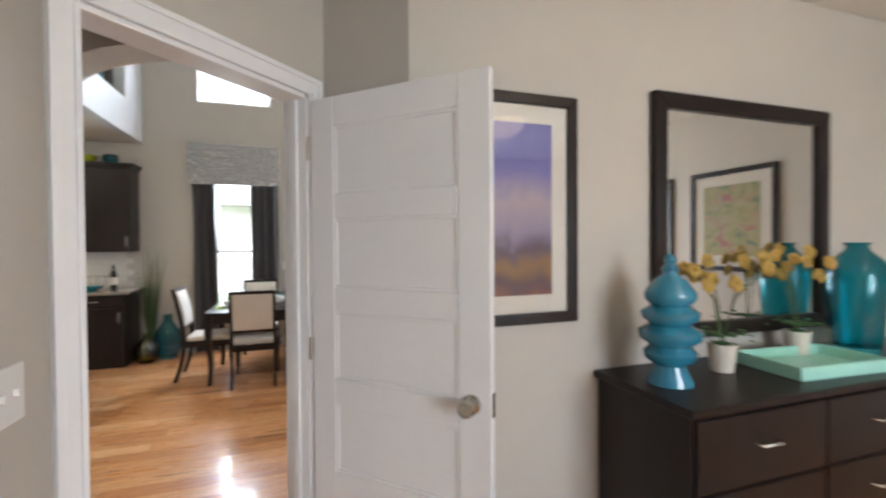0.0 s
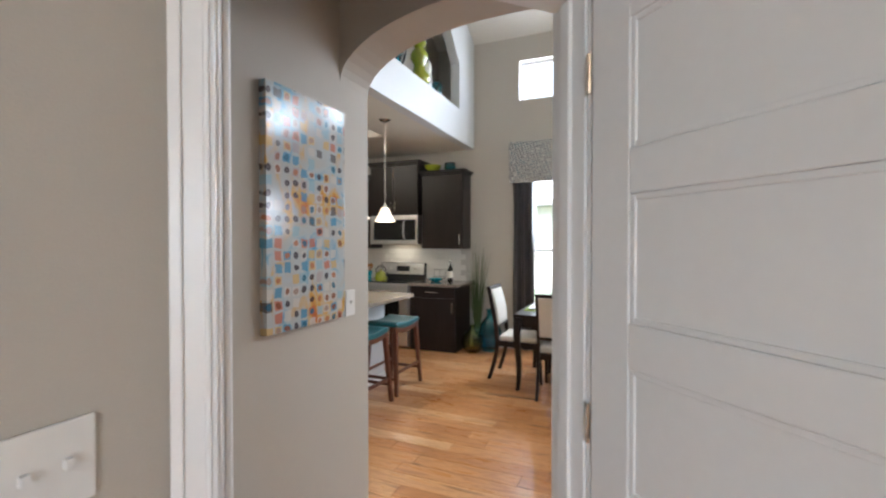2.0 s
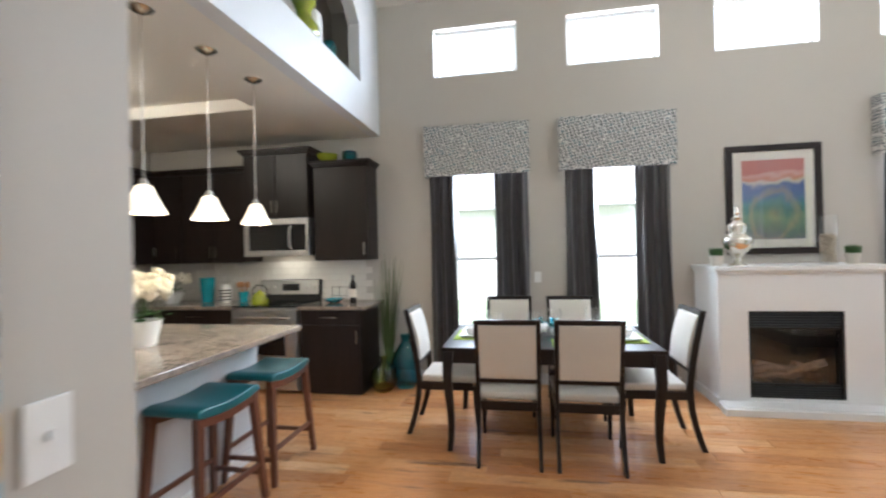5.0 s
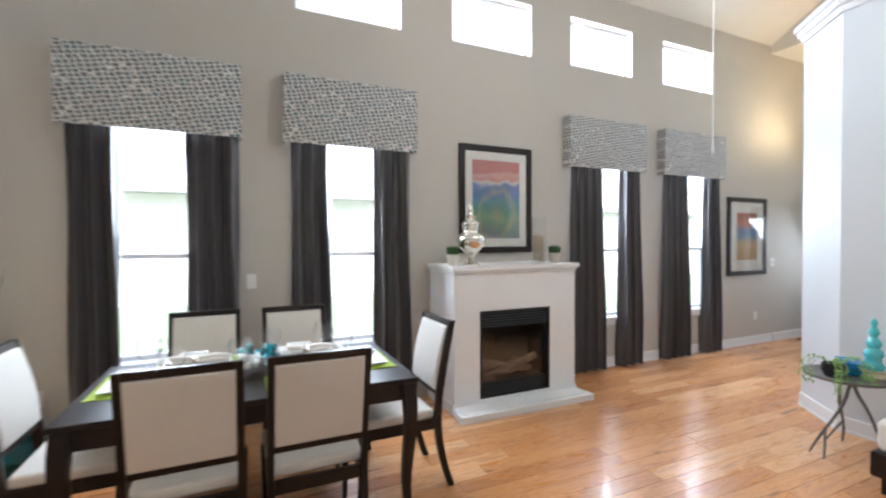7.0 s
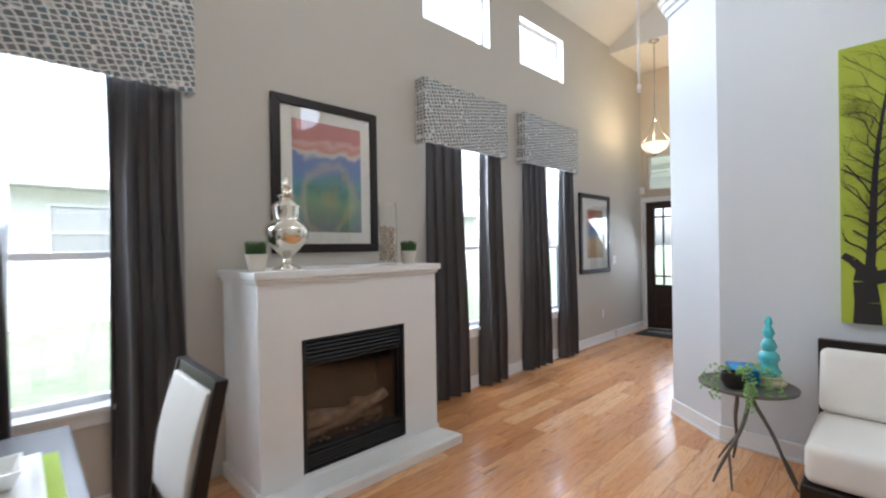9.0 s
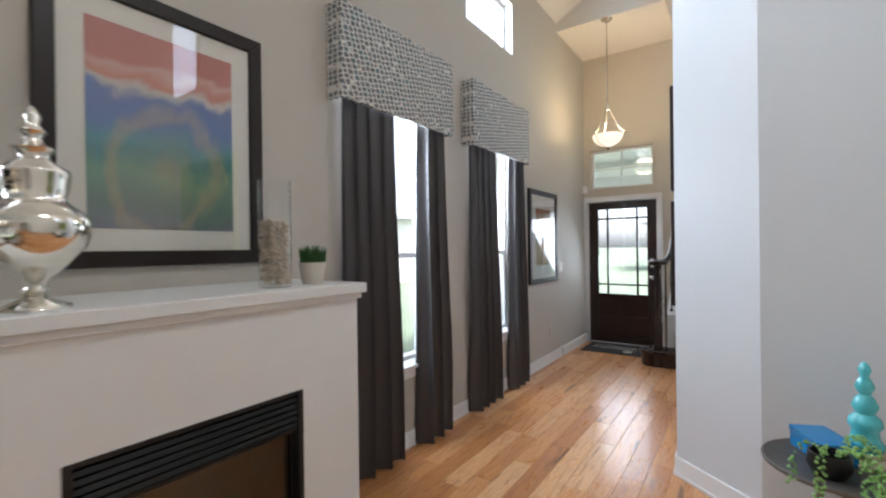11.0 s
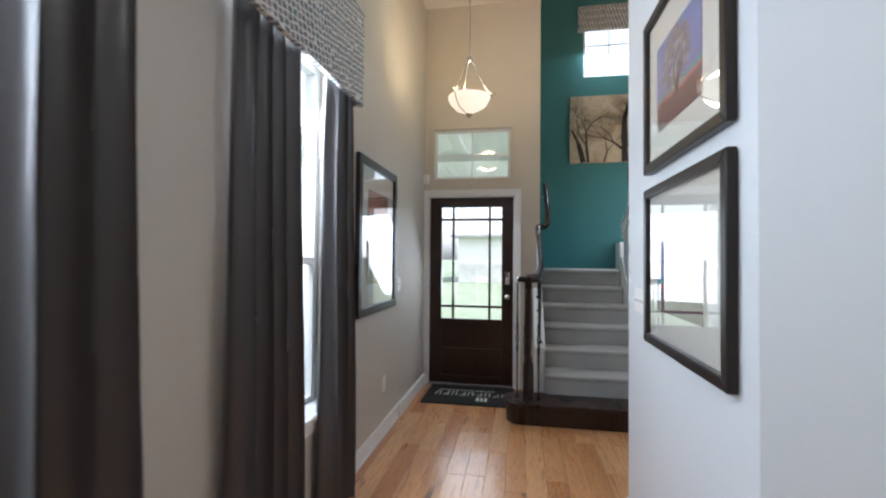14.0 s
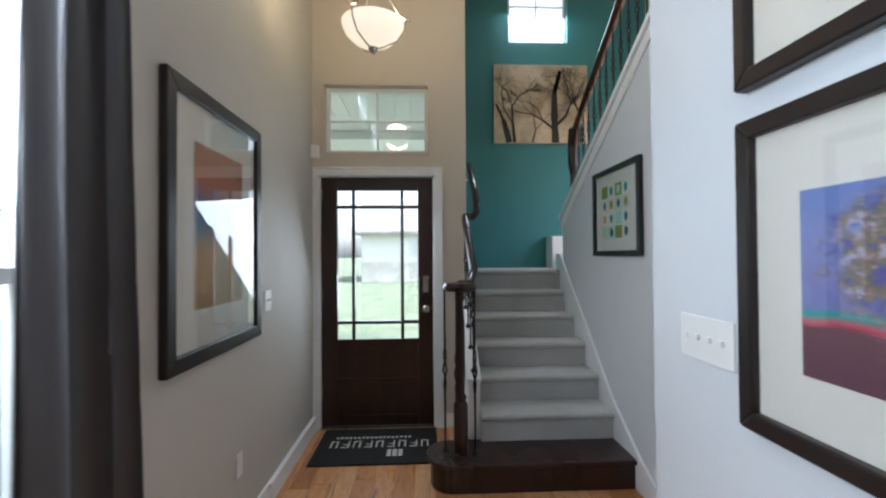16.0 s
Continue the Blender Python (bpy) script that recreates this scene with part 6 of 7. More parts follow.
# ---- great room lamp ----
def great_room_lamp():
    g = thing("hanging_lamp", "lit glass bowl ceiling lamp with a long pull chain", "lamp", (1.82, 4.06, 5.40))
    part(g, "canopy", Build().lathe([(0, -0.06), (0.03, -0.058), (0.075, -0.012), (0.08, 0), (0, 0)], seg=24), "nickel", smooth=50)
    b = Build()
    b.tube([(0, 0, -1.50), (0, 0, -0.055)], 0.012, 10)
    b.lathe([(0, -1.66), (0.06, -1.655), (0.10, -1.62), (0.10, -1.55), (0.05, -1.50), (0, -1.49)], seg=24)
    part(g, "rod", b, "nickel", smooth=50)
    prof = [(0.165, -1.66), (0.16, -1.70), (0.12, -1.76), (0.05, -1.79), (0, -1.795), (0, -1.79), (0.05, -1.785), (0.116, -1.755), (0.155, -1.70), (0.16, -1.66)]
    part(g, "bowl", Build().lathe(prof, seg=36), "bowl_glow", smooth=60)
    b = Build()
    b.tube([(0.07, 0, -1.63), (0.172, 0, -1.67), (0.172, 0, -2.6), (0.172, 0, -3.40)], 0.0045, 6)
    b.lathe([(0, -3.44), (0.007, -3.435), (0.009, -3.41), (0, -3.395)], (0.172, 0, 0), 10)
    part(g, "pull_chain", b, "plastic", smooth=60, label="thin white pull chain")


great_room_lamp()
bulb("great_room_bulb", (1.82, 4.06, 3.55), 27.0, (1.0, 0.94, 0.86), 0.14)

# ---- foyer ----
def foyer_lamp():
    f = thing("foyer_lamp", "lit alabaster bowl pendant on a nickel rod", "lamp", (6.55, 5.64, 4.16))
    part(f, "canopy", Build().lathe([(0, -0.04), (0.02, -0.038), (0.065, -0.01), (0.07, 0), (0, 0)], seg=24), "nickel", smooth=50)
    b = Build()
    b.tube([(0, 0, -0.99), (0, 0, 0.022)], 0.008, 10)
    b.lathe([(0.0, -1.05), (0.022, -1.04), (0.03, -1.02), (0.018, -0.99), (0, -0.985)], seg=16)
    for k in range(3):
        a = 0.5 + k * 2.0944
        b.tube([(r * math.cos(a), r * math.sin(a), z) for r, z in ((0.012, -1.03), (0.05, -1.09), (0.10, -1.20), (0.155, -1.30), (0.205, -1.335), (0.225, -1.325))], 0.006, 8)
        b.tube([(r * math.cos(a), r * math.sin(a), z) for r, z in ((0.186, -1.33), (0.180, -1.385), (0.14, -1.449), (0.055, -1.487), (0.012, -1.495))], 0.005, 8)
    b.lathe([(0, -1.525), (0.012, -1.52), (0.022, -1.503), (0.03, -1.49), (0, -1.485)], seg=16)
    part(f, "arm", b, "nickel", smooth=50).location.z = -0.062
    prof = [(0.178, -1.345), (0.176, -1.37), (0.160, -1.425), (0.115, -1.49), (0.05, -1.53), (0, -1.538), (0, -1.533), (0.05, -1.525), (0.112, -1.485), (0.156, -1.422), (0.172, -1.37), (0.174, -1.345)]
    part(f, "bowl", Build().lathe([(q, -1.345 + (z + 1.345) * 0.72) for q, z in prof], seg=40), "bowl_glow", smooth=60).location.z = -0.062


foyer_lamp()
bulb("foyer_bulb", (6.55, 5.64, 2.71), 17.0, (1.0, 0.76, 0.44), 0.14)

d = thing("door_mat", "black entry mat with pale woven lettering", "mat", (7.27, 5.70, 0.001), 90)
part(d, "pile", Build().box(-0.44, 0.44, -0.30, 0.30, 0, 0.010), "rubber", 0.004)
b = Build()
for k in range(9):
    x = -0.345 + 0.083 * k
    b.box(x - 0.028, x - 0.018, -0.07, 0.04, 0.0102, 0.0108)
    if k % 2:
        b.box(x - 0.017, x + 0.026, 0.028, 0.04, 0.0102, 0.0108)
        b.box(x - 0.017, x + 0.018, -0.02, -0.010, 0.0102, 0.0108)
    else:
        b.box(x + 0.016, x + 0.026, -0.07, 0.04, 0.0102, 0.0108)
        b.box(x - 0.017, x + 0.015, -0.07, -0.058, 0.0102, 0.0108)
for k in range(18):
    b.box(-0.24 + 0.032 * k, -0.222 + 0.032 * k, -0.145, -0.118, 0.0102, 0.0108)
for i in range(3):
    for j in range(3):
        b.prism([(-0.19 + i * 0.04, 0.085 + j * 0.036), (-0.16 + i * 0.04, 0.085 + j * 0.036), (-0.156 + i * 0.04, 0.113 + j * 0.036), (-0.186 + i * 0.04, 0.113 + j * 0.036)], 0.0102, 0.0108)
part(d, "lettering_bars", b, "bone")

# stairs
RISE_H, RUN = 0.18, 0.252
SX, SY0, SY1 = 6.585, 4.082, 4.985


def stairs():
    s = thing("staircase", "carpeted grey stairs above a dark wooden starting step", "stairs", (0, 0, 0))
    b = Build()
    def bull(o, n=9):
        return [(SX - o, SY0), (SX - o, 5.19 + 0)] + [(SX + 0.16 + (0.16 + o) * math.cos(math.pi - 0.0 - math.pi * k / n), 5.19 + (0.13 + o) * math.sin(math.pi * k / n)) for k in range(1, n)] + [(SX + 0.32 + o, 5.19), (SX + 0.32 + o, SY0)]
    b.prism(bull(0.0), 0, 0.148)
    part(s, "start_riser", b, "mahogany", 0.003)
    part(s, "start_tread", Build().prism(bull(0.024), 0.149, 0.18), "mahogany", 0.010, seg=3, label="dark stained wooden starting tread")
    for k in range(1, 7):
        x = SX + RUN * k + 0.02
        z = RISE_H * (k + 1)
        far = SX + RUN * (k + 1) + 0.05 if k < 6 else 8.868
        y0 = SY0 + 0.022 if k < 6 else 2.82
        prof = [(x + 0.018, z - RISE_H), (x + 0.018, z - 0.045), (x, z - 0.04), (x - 0.012, z - 0.02), (x - 0.006, z - 0.004), (x + 0.02, z), (far, z), (far, z - RISE_H)]
        part(s, "tread", Build().prism(prof, y0 if k < 6 else SY0 + 0.022, SY1 - 0.002, axis="y"), "carpet", 0.006, 50, seg=2)
    part(s, "landing", Build().box(7.99, 8.868, 2.82, SY0 + 0.02, 1.08, 1.258), "carpet", 0.004)
    part(s, "upper_step", Build().box(8.0, 8.868, 2.82, 3.84, 1.259, 1.44), "carpet", 0.012, 50, seg=3)
    top = lambda x: 0.36 + (x - SX - RUN) * RISE_H / RUN + 0.14
    x0, x1 = SX + 0.33, 8.10
    part(s, "skirt", Build().prism([(SX - 0.25, 0.0), (x1, 0.0), (x1, 1.41), (x1 - 0.1, 1.41), (SX + 0.33, 0.44), (SX - 0.05, 0.20), (SX - 0.25, 0.115)], SY0, SY0 + 0.018, axis="y"), "white", 0.003)
    b = Build()
    b.prism([(x0, 0.181), (DX - 0.001, 0.181), (DX - 0.001, top(DX)), (x0, top(x0))], SY1, SY1 + 0.075, axis="y")
    b.prism([(x0 - 0.01, top(x0)), (DX - 0.001, top(DX) + 0.007), (DX - 0.001, top(DX) + 0.030), (x0 - 0.01, top(x0) + 0.023)], SY1 - 0.008, SY1 + 0.083, axis="y")
    b.box(x0, DX - 0.001, SY1 + 0.01, SY1 + 0.07, 0.0, 0.181)
    part(s, "stringer", b, "white", 0.003)
    b = Build()
    b.box(8.62, 8.868, 3.86, 3.98, 1.26, 1.60)
    part(s, "landing_base", b, "white", 0.003)


stairs()


def turned(b, x, y, z0, z1, r=0.017):
    """A dark baluster with a basket twist at its middle."""
    n = 26
    h = z1 - z0
    for s in (0, 1):
        pts = []
        for k in range(n + 1):
            u = k / n
            w = 0.012 * math.exp(-((u - 0.52) / 0.13) ** 2)
            a = u * 34 + s * math.pi
            pts.append((x + w * math.cos(a), y + w * math.sin(a), z0 + h * u))
        b.tube(pts, 0.0065, 6)
    b.lathe([(0, 0), (0.018, 0), (0.02, 0.012), (0.009, 0.03), (0, 0.03)], (x, y, z0), 10)


def lower_rail():
    r = thing("stair_railing", "dark wooden handrail with iron balusters and newel cluster", "railing", (0, 0, 0))
    nx, ny = 6.72, 5.13
    prof = [(0, 0), (0.045, 0), (0.045, 0.30), (0.030, 0.325), (0.040, 0.345), (0.024, 0.37), (0.031, 0.52), (0.028, 0.80), (0.020, 0.93), (0.032, 0.955), (0.026, 0.985), (0.04, 1.0), (0, 1.0)]
    part(r, "newel_post", Build().lathe(prof, (nx, ny, 0.18), 16), "mahogany", smooth=40)
    part(r, "newel_cap", Build().lathe([(0, 0.0), (0.09, 0.0), (0.105, 0.012), (0.108, 0.03), (0.095, 0.048), (0, 0.055)], (nx, ny, 1.18), 28), "mahogany", smooth=40)
    b = Build()
    for dx, dy in ((-0.075, 0.03), (0.03, 0.095), (0.09, -0.02), (-0.03, -0.085)):
        turned(b, nx + dx, ny + dy, 0.181, 1.185)
    slope = RISE_H / RUN
    for k in range(4):
        x = nx + 0.24 + 0.17 * k
        turned(b, x, 5.022, 0.36 + (x - SX - RUN) * slope + 0.165, 1.215 + (x - nx) * slope * 0.98)
    part(r, "baluster", b, "black", smooth=60)
    b = Build()
    pts = [(nx, ny, 1.215), (nx + 0.10, 5.06, 1.225), (nx + 0.20, 5.022, 1.30)] + [(nx + 0.20 + 0.1 * k, 5.022, 1.30 + 0.072 * k) for k in range(1, 6)]
    xe, ze = pts[-1][0], pts[-1][2]
    pts += [(xe + 0.07, 5.02, ze + 0.045), (xe + 0.10, 5.0, ze + 0.05), (xe + 0.115, 4.955, ze + 0.055), (xe + 0.12, 4.925, ze + 0.085), (xe + 0.14, 4.92, ze + 0.16), (xe + 0.25, 4.92, ze + 0.28), (xe + 0.60, 4.92, ze + 0.53), (xe + 0.75, 4.92, ze + 0.60)]
    b.tube(pts, 0.030, 12)
    part(r, "handrail", b, "mahogany", smooth=60, label="dark stained oak handrail")
    b = Build()
    b.tube([(xe + 0.5, 4.92, ze + 0.44), (xe + 0.5, 4.995, ze + 0.40)], 0.008)
    part(r, "bracket", b, "nickel")


lower_rail()


def upper_rail():
    r = thing("stair_railing", "dark wooden upper handrail with iron balusters", "railing", (0, 0, 0))
    cap = lambda x: 1.76 + (7.99 - x) * (3.446 - 1.76) / (7.99 - 5.20)
    b = Build()
    b.bar([(7.80, 4.03, cap(7.80) - 0.02), (7.80, 4.03, 2.42), (7.80, 4.03, 2.44)], [(0.02, 0.02), (0.028, 0.028), (0.018, 0.018)])
    b.lathe([(0.02, 0), (0.045, 0.10), (0.048, 0.25), (0.04, 0.42), (0.025, 0.44)], (7.80, 4.03, 2.08), 14)
    part(r, "newel_post", b, "mahogany", 0.003)
    b = Build()
    b.tube([(7.80, 4.03, 2.30), (7.72, 4.03, 2.50)] + [(7.72 - 0.25 * k, 4.03, 2.50 + 0.168 * k) for k in range(1, 10)], 0.032, 12)
    part(r, "handrail", b, "mahogany", smooth=60)
    b = Build()
    x = 7.66
    while x > 5.7:
        turned(b, x, 4.03, cap(x) - 0.003, 2.50 + (7.72 - x) * 0.672)
        x -= 0.115
    part(r, "baluster", b, "black", smooth=60)


upper_rail()

# roman shade over the stair window
s = thing("roman_shade", "brown and white lattice roman shade over the stair window", "shade", (8.868, 4.06, 4.40), -90)
b = Build()
for k in range(4):
    b.prism([(-0.02, 0.085 * k), (-0.045, 0.085 * k + 0.02), (-0.03, 0.085 * k + 0.088), (-0.004, 0.085 * k + 0.088), (-0.004, 0.085 * k)], -0.40, 0.40, axis="x")
part(s, "fold", b, "valance", 0.006, 50)

# ---- living corner ----
def sofa():
    s = thing("sofa", "cream upholstered sofa on a dark wooden base", "sofa", (3.27, 2.915, 0))
    part(s, "base", Build().box(-0.42, 0.40, -0.775, 0.775, 0.10, 0.24), "espresso", 0.008, seg=3)
    b = Build()
    for x in (-0.36, 0.33):
        for y in (-0.705, 0.705):
            b.box(x - 0.03, x + 0.03, y - 0.03, y + 0.03, 0, 0.10)
    part(s, "foot", b, "espresso", 0.004)
    part(s, "back_panel", Build().box(0.34, 0.40, -0.775, 0.775, 0.24, 0.80), "espresso", 0.006)
    for y in (-0.384, 0.384):
        b = Build()
        b.prism([(-0.40, y - 0.379), (0.22, y - 0.379), (0.22, y + 0.379), (-0.40, y + 0.379)], 0.242, 0.43)
        part(s, "seat", b, "linen", 0.05, 60, seg=4)
        b = Build()
        b.prism([(0.13, 0.432), (0.335, 0.432), (0.338, 0.76), (0.24, 0.77)], y - 0.375, y + 0.375, axis="y")
        part(s, "cushion", b, "linen", 0.05, 60, seg=4)


sofa()


def side_table():
    t = thing("side_table", "round bronze side table on twisted branch legs", "table", (3.30, 3.98, 0))
    part(t, "top", Build().lathe([(0, 0.525), (0.225, 0.525), (0.245, 0.533), (0.247, 0.545), (0.24, 0.548), (0.225, 0.540), (0, 0.540)], seg=40), "iron", smooth=40)
    for k in range(3):
        a = 0.5 + k * 2.0944
        b = Build()
        pts = []
        for i in range(10):
            u = i / 9
            q = 0.225 * (1 - u) ** 1.15 + 0.014 + 0.055 * max(0, u - 0.86) / 0.14
            w = a + 1.5 * u ** 2.5
            pts.append((q * math.cos(w) + 0.006 * math.sin(9 * u + k), q * math.sin(w) + 0.006 * math.cos(7 * u), 0.527 * u))
        b.tube(pts, [0.006, 0.008, 0.009, 0.009, 0.010, 0.010, 0.011, 0.012, 0.011, 0.010], 8)
        p, q = Vector(pts[3]), Vector((math.cos(a + 0.42), math.sin(a + 0.42), 0)) * 0.235
        b.tube([p, p.lerp(q, 0.5) + Vector((0.004, 0, 0.006)), q], [0.008, 0.007, 0.005], 6)
        part(t, "leg", b, "iron", smooth=50)


side_table()
v = thing("finial", "turquoise stacked finial on a weathered wood base", "ornament", (3.40, 3.89, 0.541))
part(v, "body", Build().lathe([(0.05, 0.05), (0.062, 0.075), (0.045, 0.10), (0.042, 0.13), (0.055, 0.15), (0.05, 0.175), (0.03, 0.195), (0.042, 0.225), (0.03, 0.255), (0.018, 0.27), (0.032, 0.30), (0.022, 0.325), (0.013, 0.34), (0.022, 0.365), (0.012, 0.39), (0, 0.40)], seg=24), "aqua_glaze", smooth=60)
part(v, "base", Build().lathe([(0, 0), (0.08, 0), (0.085, 0.012), (0.06, 0.03), (0.065, 0.045), (0.05, 0.052), (0, 0.052)], seg=24), "pebble", smooth=50)
v = thing("keepsake_box", "bright blue lacquered box", "box", (3.39, 4.02, 0.541), 25)
part(v, "case", Build().box(-0.10, 0.10, -0.065, 0.065, 0, 0.06), "blue_lacquer", 0.004)
part(v, "lid", Build().box(-0.103, 0.103, -0.068, 0.068, 0.062, 0.085), "blue_lacquer", 0.004)
v = thing("trailing_plant", "trailing lime succulent in a small black pot", "plant", (3.20, 4.02, 0.541))
part(v, "pot", Build().lathe([(0, 0), (0.05, 0), (0.07, 0.04), (0.065, 0.085), (0.058, 0.085), (0.06, 0.04), (0.045, 0.01), (0, 0.01)], seg=20), "black", smooth=50)
b = Build()
rnd = random.Random(17)
for k in range(14):
    a = rnd.uniform(1.6, 5.6) if k < 12 else rnd.uniform(0, 6.28)
    L = rnd.uniform(0.08, 0.36)
    for i in range(26):
        u = i / 25
        r = 0.04 + min(1, u * 2.4) * (0.10 + 0.12 * rnd.random() * 0.3 + 0.07 * (k % 3) / 2)
        z = 0.09 + 0.05 * math.sin(min(1, u * 2.4) * 3.14) - max(0, u - 0.42) * L * 1.4
        if r < 0.245 - 0.0 and z < 0.004 and math.hypot(r * math.cos(a) - 0.1, r * math.sin(a) + 0.04) < 0.255:
            z = 0.006
        b.blob((r * math.cos(a) + rnd.uniform(-0.006, 0.006), r * math.sin(a) + rnd.uniform(-0.006, 0.006), z), rnd.uniform(0.005, 0.008), (1, 1, 0.8), i, 0.2, 5)
part(v, "leaf", b, "lime_leaf", smooth=70, kind="stuff")

# ---- study things ----
m = thing("mirror", "square mirror in a wide black wooden frame", "mirror", (1.90, 1.159, 1.0))
b = Build()
w, h, e = 0.595, 1.155, 0.075
for prof in ([(-w, 0), (w, 0), (w - e, e), (e - w, e)], [(e - w, h - e), (w - e, h - e), (w, h), (-w, h)], [(-w, 0), (e - w, e), (e - w, h - e), (-w, h)], [(w - e, e), (w, 0), (w, h), (w - e, h - e)]):
    b.prism(prof, -0.04, 0, axis="y")
part(m, "frame", b, "espresso", 0.01, seg=3)
part(m, "glass", Build().box(e - w, w - e, -0.016, -0.01, e, h - e), "mirror")


def dresser():
    d = thing("dresser", "black-brown dresser with nickel drawer pulls", "dresser", (1.99, 0.645, 0))
    part(d, "case", Build().box(-0.98, 0.98, 0.022, 0.50, 0.06, 0.868), "espresso", 0.004)
    part(d, "top", Build().box(-1.0, 1.0, -0.005, 0.508, 0.87, 0.90), "espresso", 0.006, seg=3)
    part(d, "plinth", Build().box(-0.95, 0.95, 0.05, 0.49, 0, 0.058), "espresso")
    for c in range(3):
        for r in range(3):
            x0 = -0.97 + 0.65 * c
            z0 = 0.08 + 0.262 * r
            q = part(d, "drawer", Build().box(x0, x0 + 0.64, 0, 0.02, z0, z0 + 0.252), "espresso", 0.004)
            b = Build()
            b.tube([(x0 + 0.27, 0, z0 + 0.14), (x0 + 0.275, -0.022, z0 + 0.14), (x0 + 0.365, -0.022, z0 + 0.14), (x0 + 0.37, 0, z0 + 0.14)], 0.006)
            p2 = part(q, "pull", b, "nickel", smooth=50)


dresser()
DZ = 0.901
pot_of("gourd_jar", "stacked blue glazed gourd jar with a finial lid", "jar", (1.16, 0.90, DZ), [(0, 0), (0.085, 0), (0.082, 0.02), (0.062, 0.06), (0.06, 0.075), (0.095, 0.10), (0.10, 0.125), (0.075, 0.15), (0.115, 0.18), (0.118, 0.21), (0.075, 0.235), (0.105, 0.26), (0.108, 0.285), (0.07, 0.31), (0.095, 0.335), (0.095, 0.36), (0.09, 0.37), (0.06, 0.41), (0.03, 0.43), (0.028, 0.445), (0.036, 0.455), (0.018, 0.475), (0.024, 0.49), (0.012, 0.51), (0, 0.515)], "blue_glaze", 36)
orchid("orchid", "mustard orchids in a small stone pot", (1.50, 0.95, DZ), "pot", [(0, 0), (0.045, 0), (0.058, 0.12), (0.053, 0.12), (0.04, 0.01), (0, 0.01)], 14, "gold_petal", 0.17, 0.50, 13, 5, 0.022)
orchid("orchid", "mustard orchids in a second stone pot", (2.08, 1.02, DZ), "pot", [(0, 0), (0.045, 0), (0.058, 0.12), (0.053, 0.12), (0.04, 0.01), (0, 0.01)], 12, "gold_petal", 0.16, 0.52, 29, 5, 0.022)
t = thing("tray", "mint lacquered tray with cut handles", "tray", (1.92, 0.86, DZ), -4)
b = Build()
W2, D2 = 0.26, 0.15
b.box(-W2, W2, -D2, D2, 0, 0.008)
for x0, x1, y0, y1 in ((-W2, W2, -D2, -D2 + 0.012), (-W2, W2, D2 - 0.012, D2), (-W2, -W2 + 0.012, -D2 + 0.012, D2 - 0.012), (W2 - 0.012, W2, -D2 + 0.012, D2 - 0.012)):
    b.box(x0, x1, y0, y1, 0.008, 0.055)
part(t, "pan", b, "mint", 0.003)
pot_of("vase", "tall aqua glass bottle vase on the dresser", "vase", (2.44, 0.97, DZ), [(0, 0), (0.095, 0), (0.10, 0.02), (0.13, 0.37), (0.12, 0.44), (0.052, 0.51), (0.044, 0.53), (0.056, 0.55), (0.05, 0.55), (0.037, 0.53), (0.047, 0.505), (0.11, 0.44), (0.12, 0.37), (0.09, 0.03), (0, 0.02)], "aqua_glass", 32)
c = thing("ceiling_fixture", "lit glass bowl ceiling light in the study", "lamp", (1.38, -0.54, 2.744))
part(c, "canopy", Build().lathe([(0, -0.05), (0.03, -0.05), (0.09, -0.01), (0.09, 0), (0, 0)], seg=24), "nickel", smooth=50)
part(c, "rod", Build().tube([(0, 0, -0.30), (0, 0, -0.05)], 0.01), "nickel")
part(c, "bowl", Build().lathe([(0, -0.42), (0.10, -0.40), (0.17, -0.34), (0.19, -0.29), (0.186, -0.29), (0.165, -0.335), (0.10, -0.393), (0, -0.413)], seg=32), "shade_glow", smooth=50)
bulb("study_bulb", (1.38, -0.54, 2.43), 13.0, (1, 0.80, 0.58), 0.06)

# ---- outdoors ----
g = Build()
g.box(-400, 400, -400, 400, -0.30, -0.145)
solid("ground", g, "grass", "mown lawn running to the horizon", "ground")
solid("pavement_porch", Build().box(7.80, 11.6, 5.14, 8.2, -0.14, -0.02), "concrete", "pale concrete porch slab", "pavement", bevel=0.01)


def neighbour(at, rz, w, label):
    h = thing("house", label, "house", at, rz)
    b = holed("y", 0, 0.2, -w / 2, w / 2, 1.2, 3.1, [(-w / 4 - 0.5, -w / 4 + 0.5, 1.4, 2.5), (w / 4 - 0.5, w / 4 + 0.5, 1.4, 2.5)])
    b.box(-w / 2, w / 2, 0.4, 8, 0, 3.1)
    part(h, "wall", b, "siding")
    part(h, "stone_base", Build().box(-w / 2, w / 2, -0.06, 0.39, 0, 1.2), "stone", 0.02)
    part(h, "roof", Build().prism([(-0.6, 3.0), (4.0, 5.2), (8.6, 3.0), (8.6, 2.85), (-0.6, 2.85)], -w / 2 - 0.5, w / 2 + 0.5, axis="x"), "roof")
    for cx in (-w / 4, w / 4):
        b = Build()
        for x0, x1, z0, z1 in ((-0.56, -0.5, 1.34, 2.56), (0.5, 0.56, 1.34, 2.56), (-0.5, 0.5, 1.34, 1.4), (-0.5, 0.5, 2.5, 2.56), (-0.5, 0.5, 1.93, 1.97)):
            b.box(cx + x0, cx + x1, -0.03, 0.06, z0, z1)
        q = part(h, "window", b, "white", 0.004)
        part(q, "pane", Build().box(cx - 0.5, cx + 0.5, 0.07, 0.08, 1.4, 2.5), "steel")


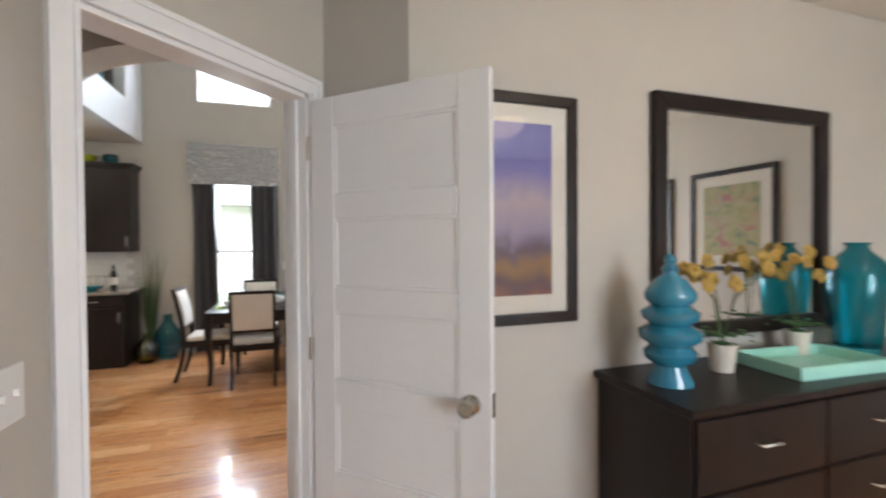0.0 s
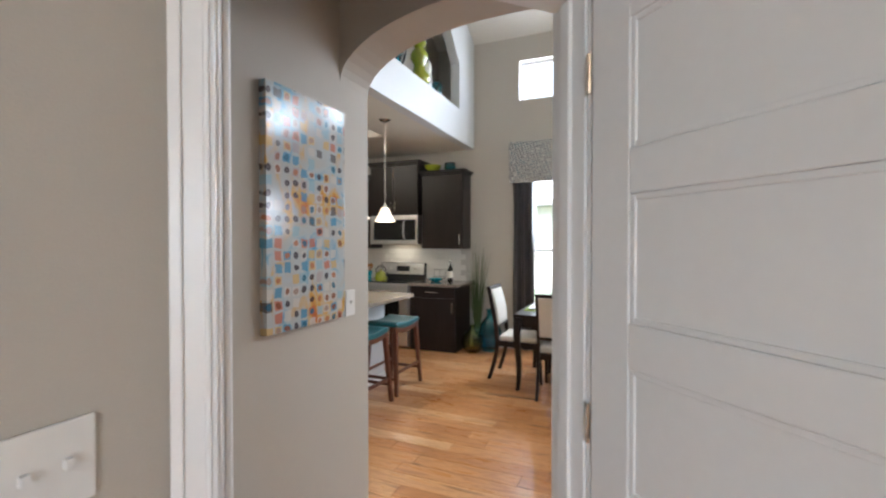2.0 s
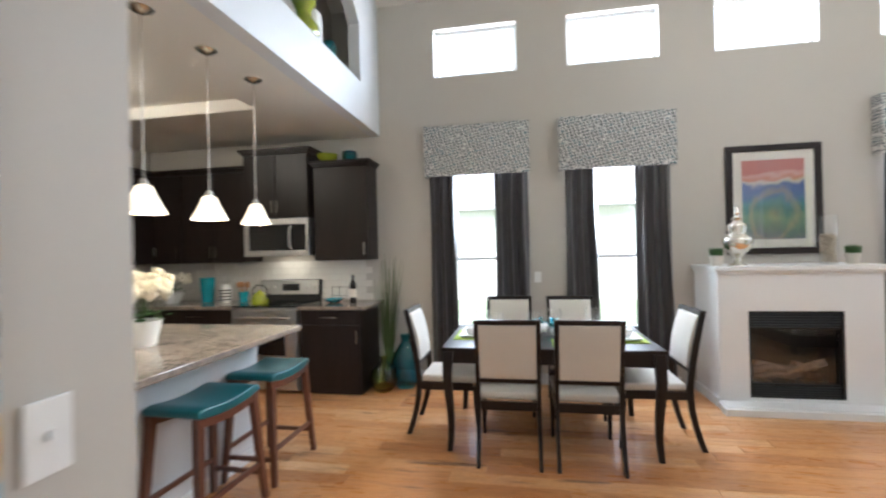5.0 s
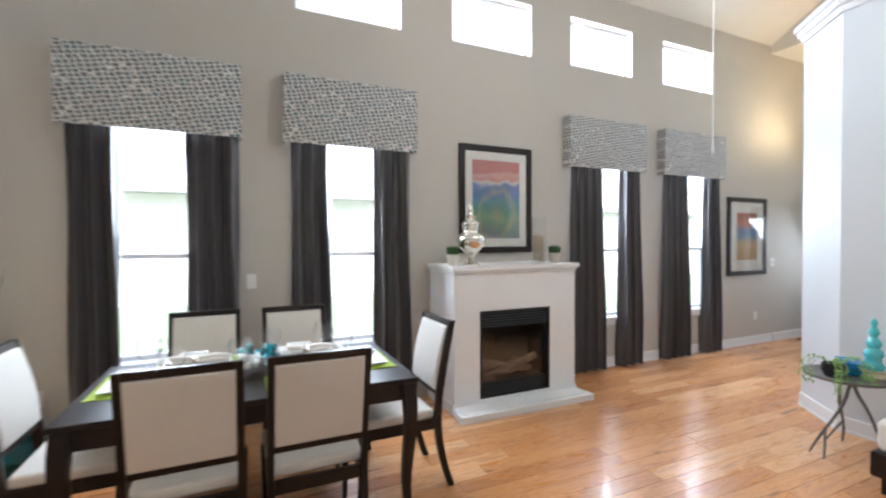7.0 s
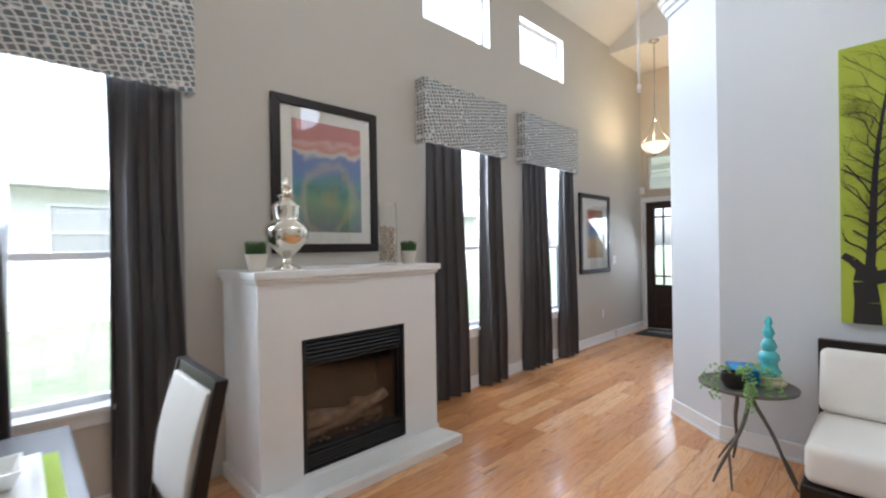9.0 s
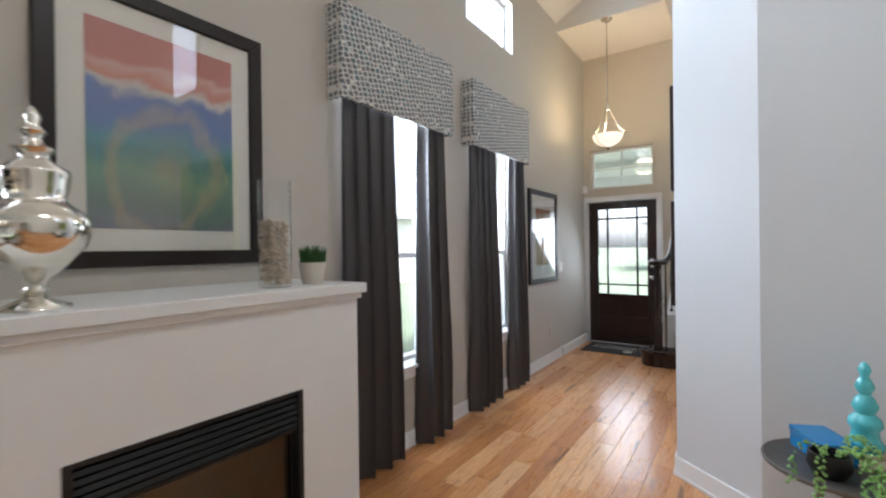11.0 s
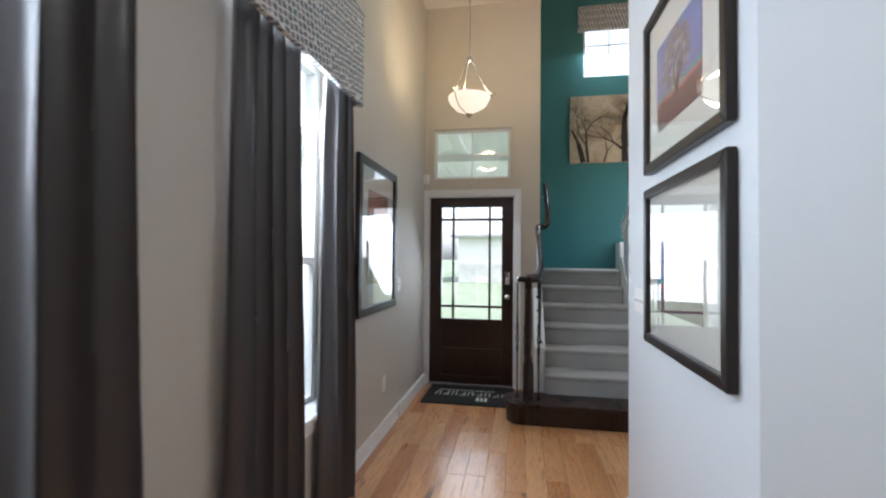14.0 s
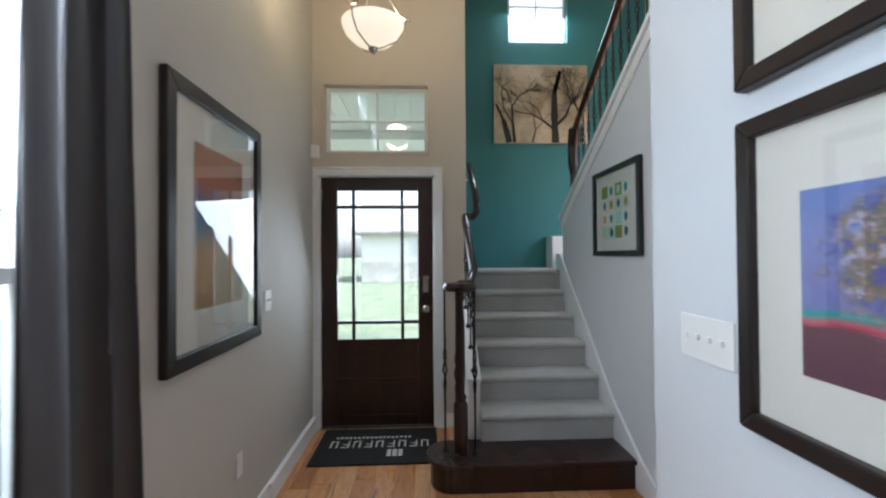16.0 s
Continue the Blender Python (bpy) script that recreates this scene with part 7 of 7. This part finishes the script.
neighbour((-2.0, 15.5, -0.145), 0, 13, "pale single-storey house across the lawn")
neighbour((15.5, 17.0, -0.145), 0, 12, "pale neighbouring house with a shingle roof")
neighbour((30.0, 2.0, -0.145), -90, 14, "pale house across the street")
tr = thing("tree", "leafy shade tree across the street", "tree", (44.0, 9.5, -0.145))
b = Build()
b.tube([(0, 0, 0), (0.05, 0, 0.9), (0, 0.08, 1.9), (0.08, 0.1, 3.0)], [0.16, 0.13, 0.10, 0.06], 10)
rnd = random.Random(6)
tips = []
for k in range(9):
    a = k * 0.7
    e = (1.3 * math.cos(a) * rnd.uniform(0.6, 1.1), 1.3 * math.sin(a) * rnd.uniform(0.6, 1.1), rnd.uniform(2.4, 3.9))
    b.tube([(0, 0.05, 1.5 + 0.12 * k), (e[0] * 0.5, e[1] * 0.5, e[2] * 0.8), e], [0.06, 0.04, 0.015], 7)
    tips.append(e)
part(tr, "trunk", b, "bark", smooth=60)
b = Build()
for k in range(1500):
    t0 = Vector(rnd.choice(tips)) + Vector((rnd.gauss(0, 0.42), rnd.gauss(0, 0.42), rnd.gauss(0, 0.36)))
    d1 = Vector((rnd.uniform(-1, 1), rnd.uniform(-1, 1), rnd.uniform(-1, 1))) * 0.09
    d2 = Vector((rnd.uniform(-1, 1), rnd.uniform(-1, 1), rnd.uniform(-1, 1))) * 0.05
    b.face([t0 - d1, t0 + d2, t0 + d1, t0 - d2])
part(tr, "foliage", b, "leaf", kind="stuff")
b = Build()
b.box(7.80, 11.6, 5.14, 8.2, 2.98, 3.06)
for k in range(18):
    b.box(7.80, 11.34, 5.14 + 0.17 * k + 0.004, 5.14 + 0.17 * k + 0.166, 2.965, 2.98)
b.box(11.35, 11.6, 5.14, 8.2, 2.62, 2.98)
b.box(7.80, 11.35, 7.95, 8.2, 2.62, 2.964)
b.box(9.5, 9.68, 5.14, 7.95, 2.86, 2.964)
solid("ceiling_porch", b, "white", "white boarded porch ceiling with beams", "ceiling", bevel=0.004)
b = Build()
b.lathe([(0, 0), (0.13, 0), (0.15, 0.02), (0.12, 0.03), (0.12, 2.55), (0.15, 2.59), (0.15, 2.638), (0, 2.638)], (11.46, 7.6, -0.02), 20)
solid("porch_column", b, "white", "round white porch column", "column", kind="", smooth=40)

# backsplash tiles
bs = tagged(new("wall_backsplash", Build().box(-5.19, -2.19, WY - 0.006, WY - 0.001, 0.911, 1.379).mesh("wall_backsplash", M["grout"])), "white subway tile backsplash", "tile wall", kind="structure")
tile_mesh = Build().box(0.0012, 0.1508, -0.006, 0, 0.0012, 0.0748).mesh("tile", M["tile"], 0.0015, seg=1)
for r in range(6):
    for k in range(19):
        x = -5.15 + 0.152 * k + (0.076 if r % 2 else 0)
        if x + 0.152 < -2.19:
            ob = new("tile", tile_mesh)
            ob.parent = bs
            ob.location = (x, WY - 0.0065, 0.913 + 0.0762 * r)

# ---- floor ----
floor = tagged(new("floor", Build().box(-5.2, 8.87, -3.6, 6.25, -0.12, -0.012).mesh("floor", M["plank_far"])), "hickory plank floor with warm varied boards", "floor", kind="structure")


def plank_floor():
    """Boards run along x in rows 0.127 m wide; the ones round the walk are single, the rest one field."""
    rnd = random.Random(7)
    W, single, field = 0.127, 0, Build()
    shared = {}
    row = 0
    y = -3.6
    while y < WY - 0.02:
        x = -5.2 - rnd.uniform(0, 1.0)
        while x < 7.6:
            n = rnd.choice((0.7, 0.9, 1.1, 1.3, 1.6))
            x0, x1 = max(x, -5.2), min(x + n, 7.6)
            x += n
            y1 = min(y + W, WY)
            inside = not (x1 < -0.95 and y1 < 1.85) and not (x0 > 3.7 and y1 < 2.2) and x1 - x0 > 0.05
            if not inside:
                continue
            if single < 300 and abs(x1 - x0 - n) < 1e-6 and y1 - y > W - 1e-6 and ((-1.9 < x0 and x1 < 7.7 and 2.6 < y < 6.2)):
                if n not in shared:
                    b = Build()
                    b.box(0.0008, n - 0.0008, 0.0006, W - 0.0006, -0.011, 0.0)
                    shared[n] = b.mesh("plank", M["plank"], 0.0012, seg=1)
                ob = new("plank", shared[n])
                ob.parent = floor
                ob.location = (x0, y, 0)
                single += 1
            else:
                field.box(x0 + 0.0008, x1 - 0.0008, y + 0.0006, y1 - 0.0006, -0.011, 0.0)
        y += W
        row += 1
    ob = new("plank_field", field.mesh("plank_field", M["plank_far"]))
    ob.parent = floor
    tagged(ob, kind="stuff")


plank_floor()
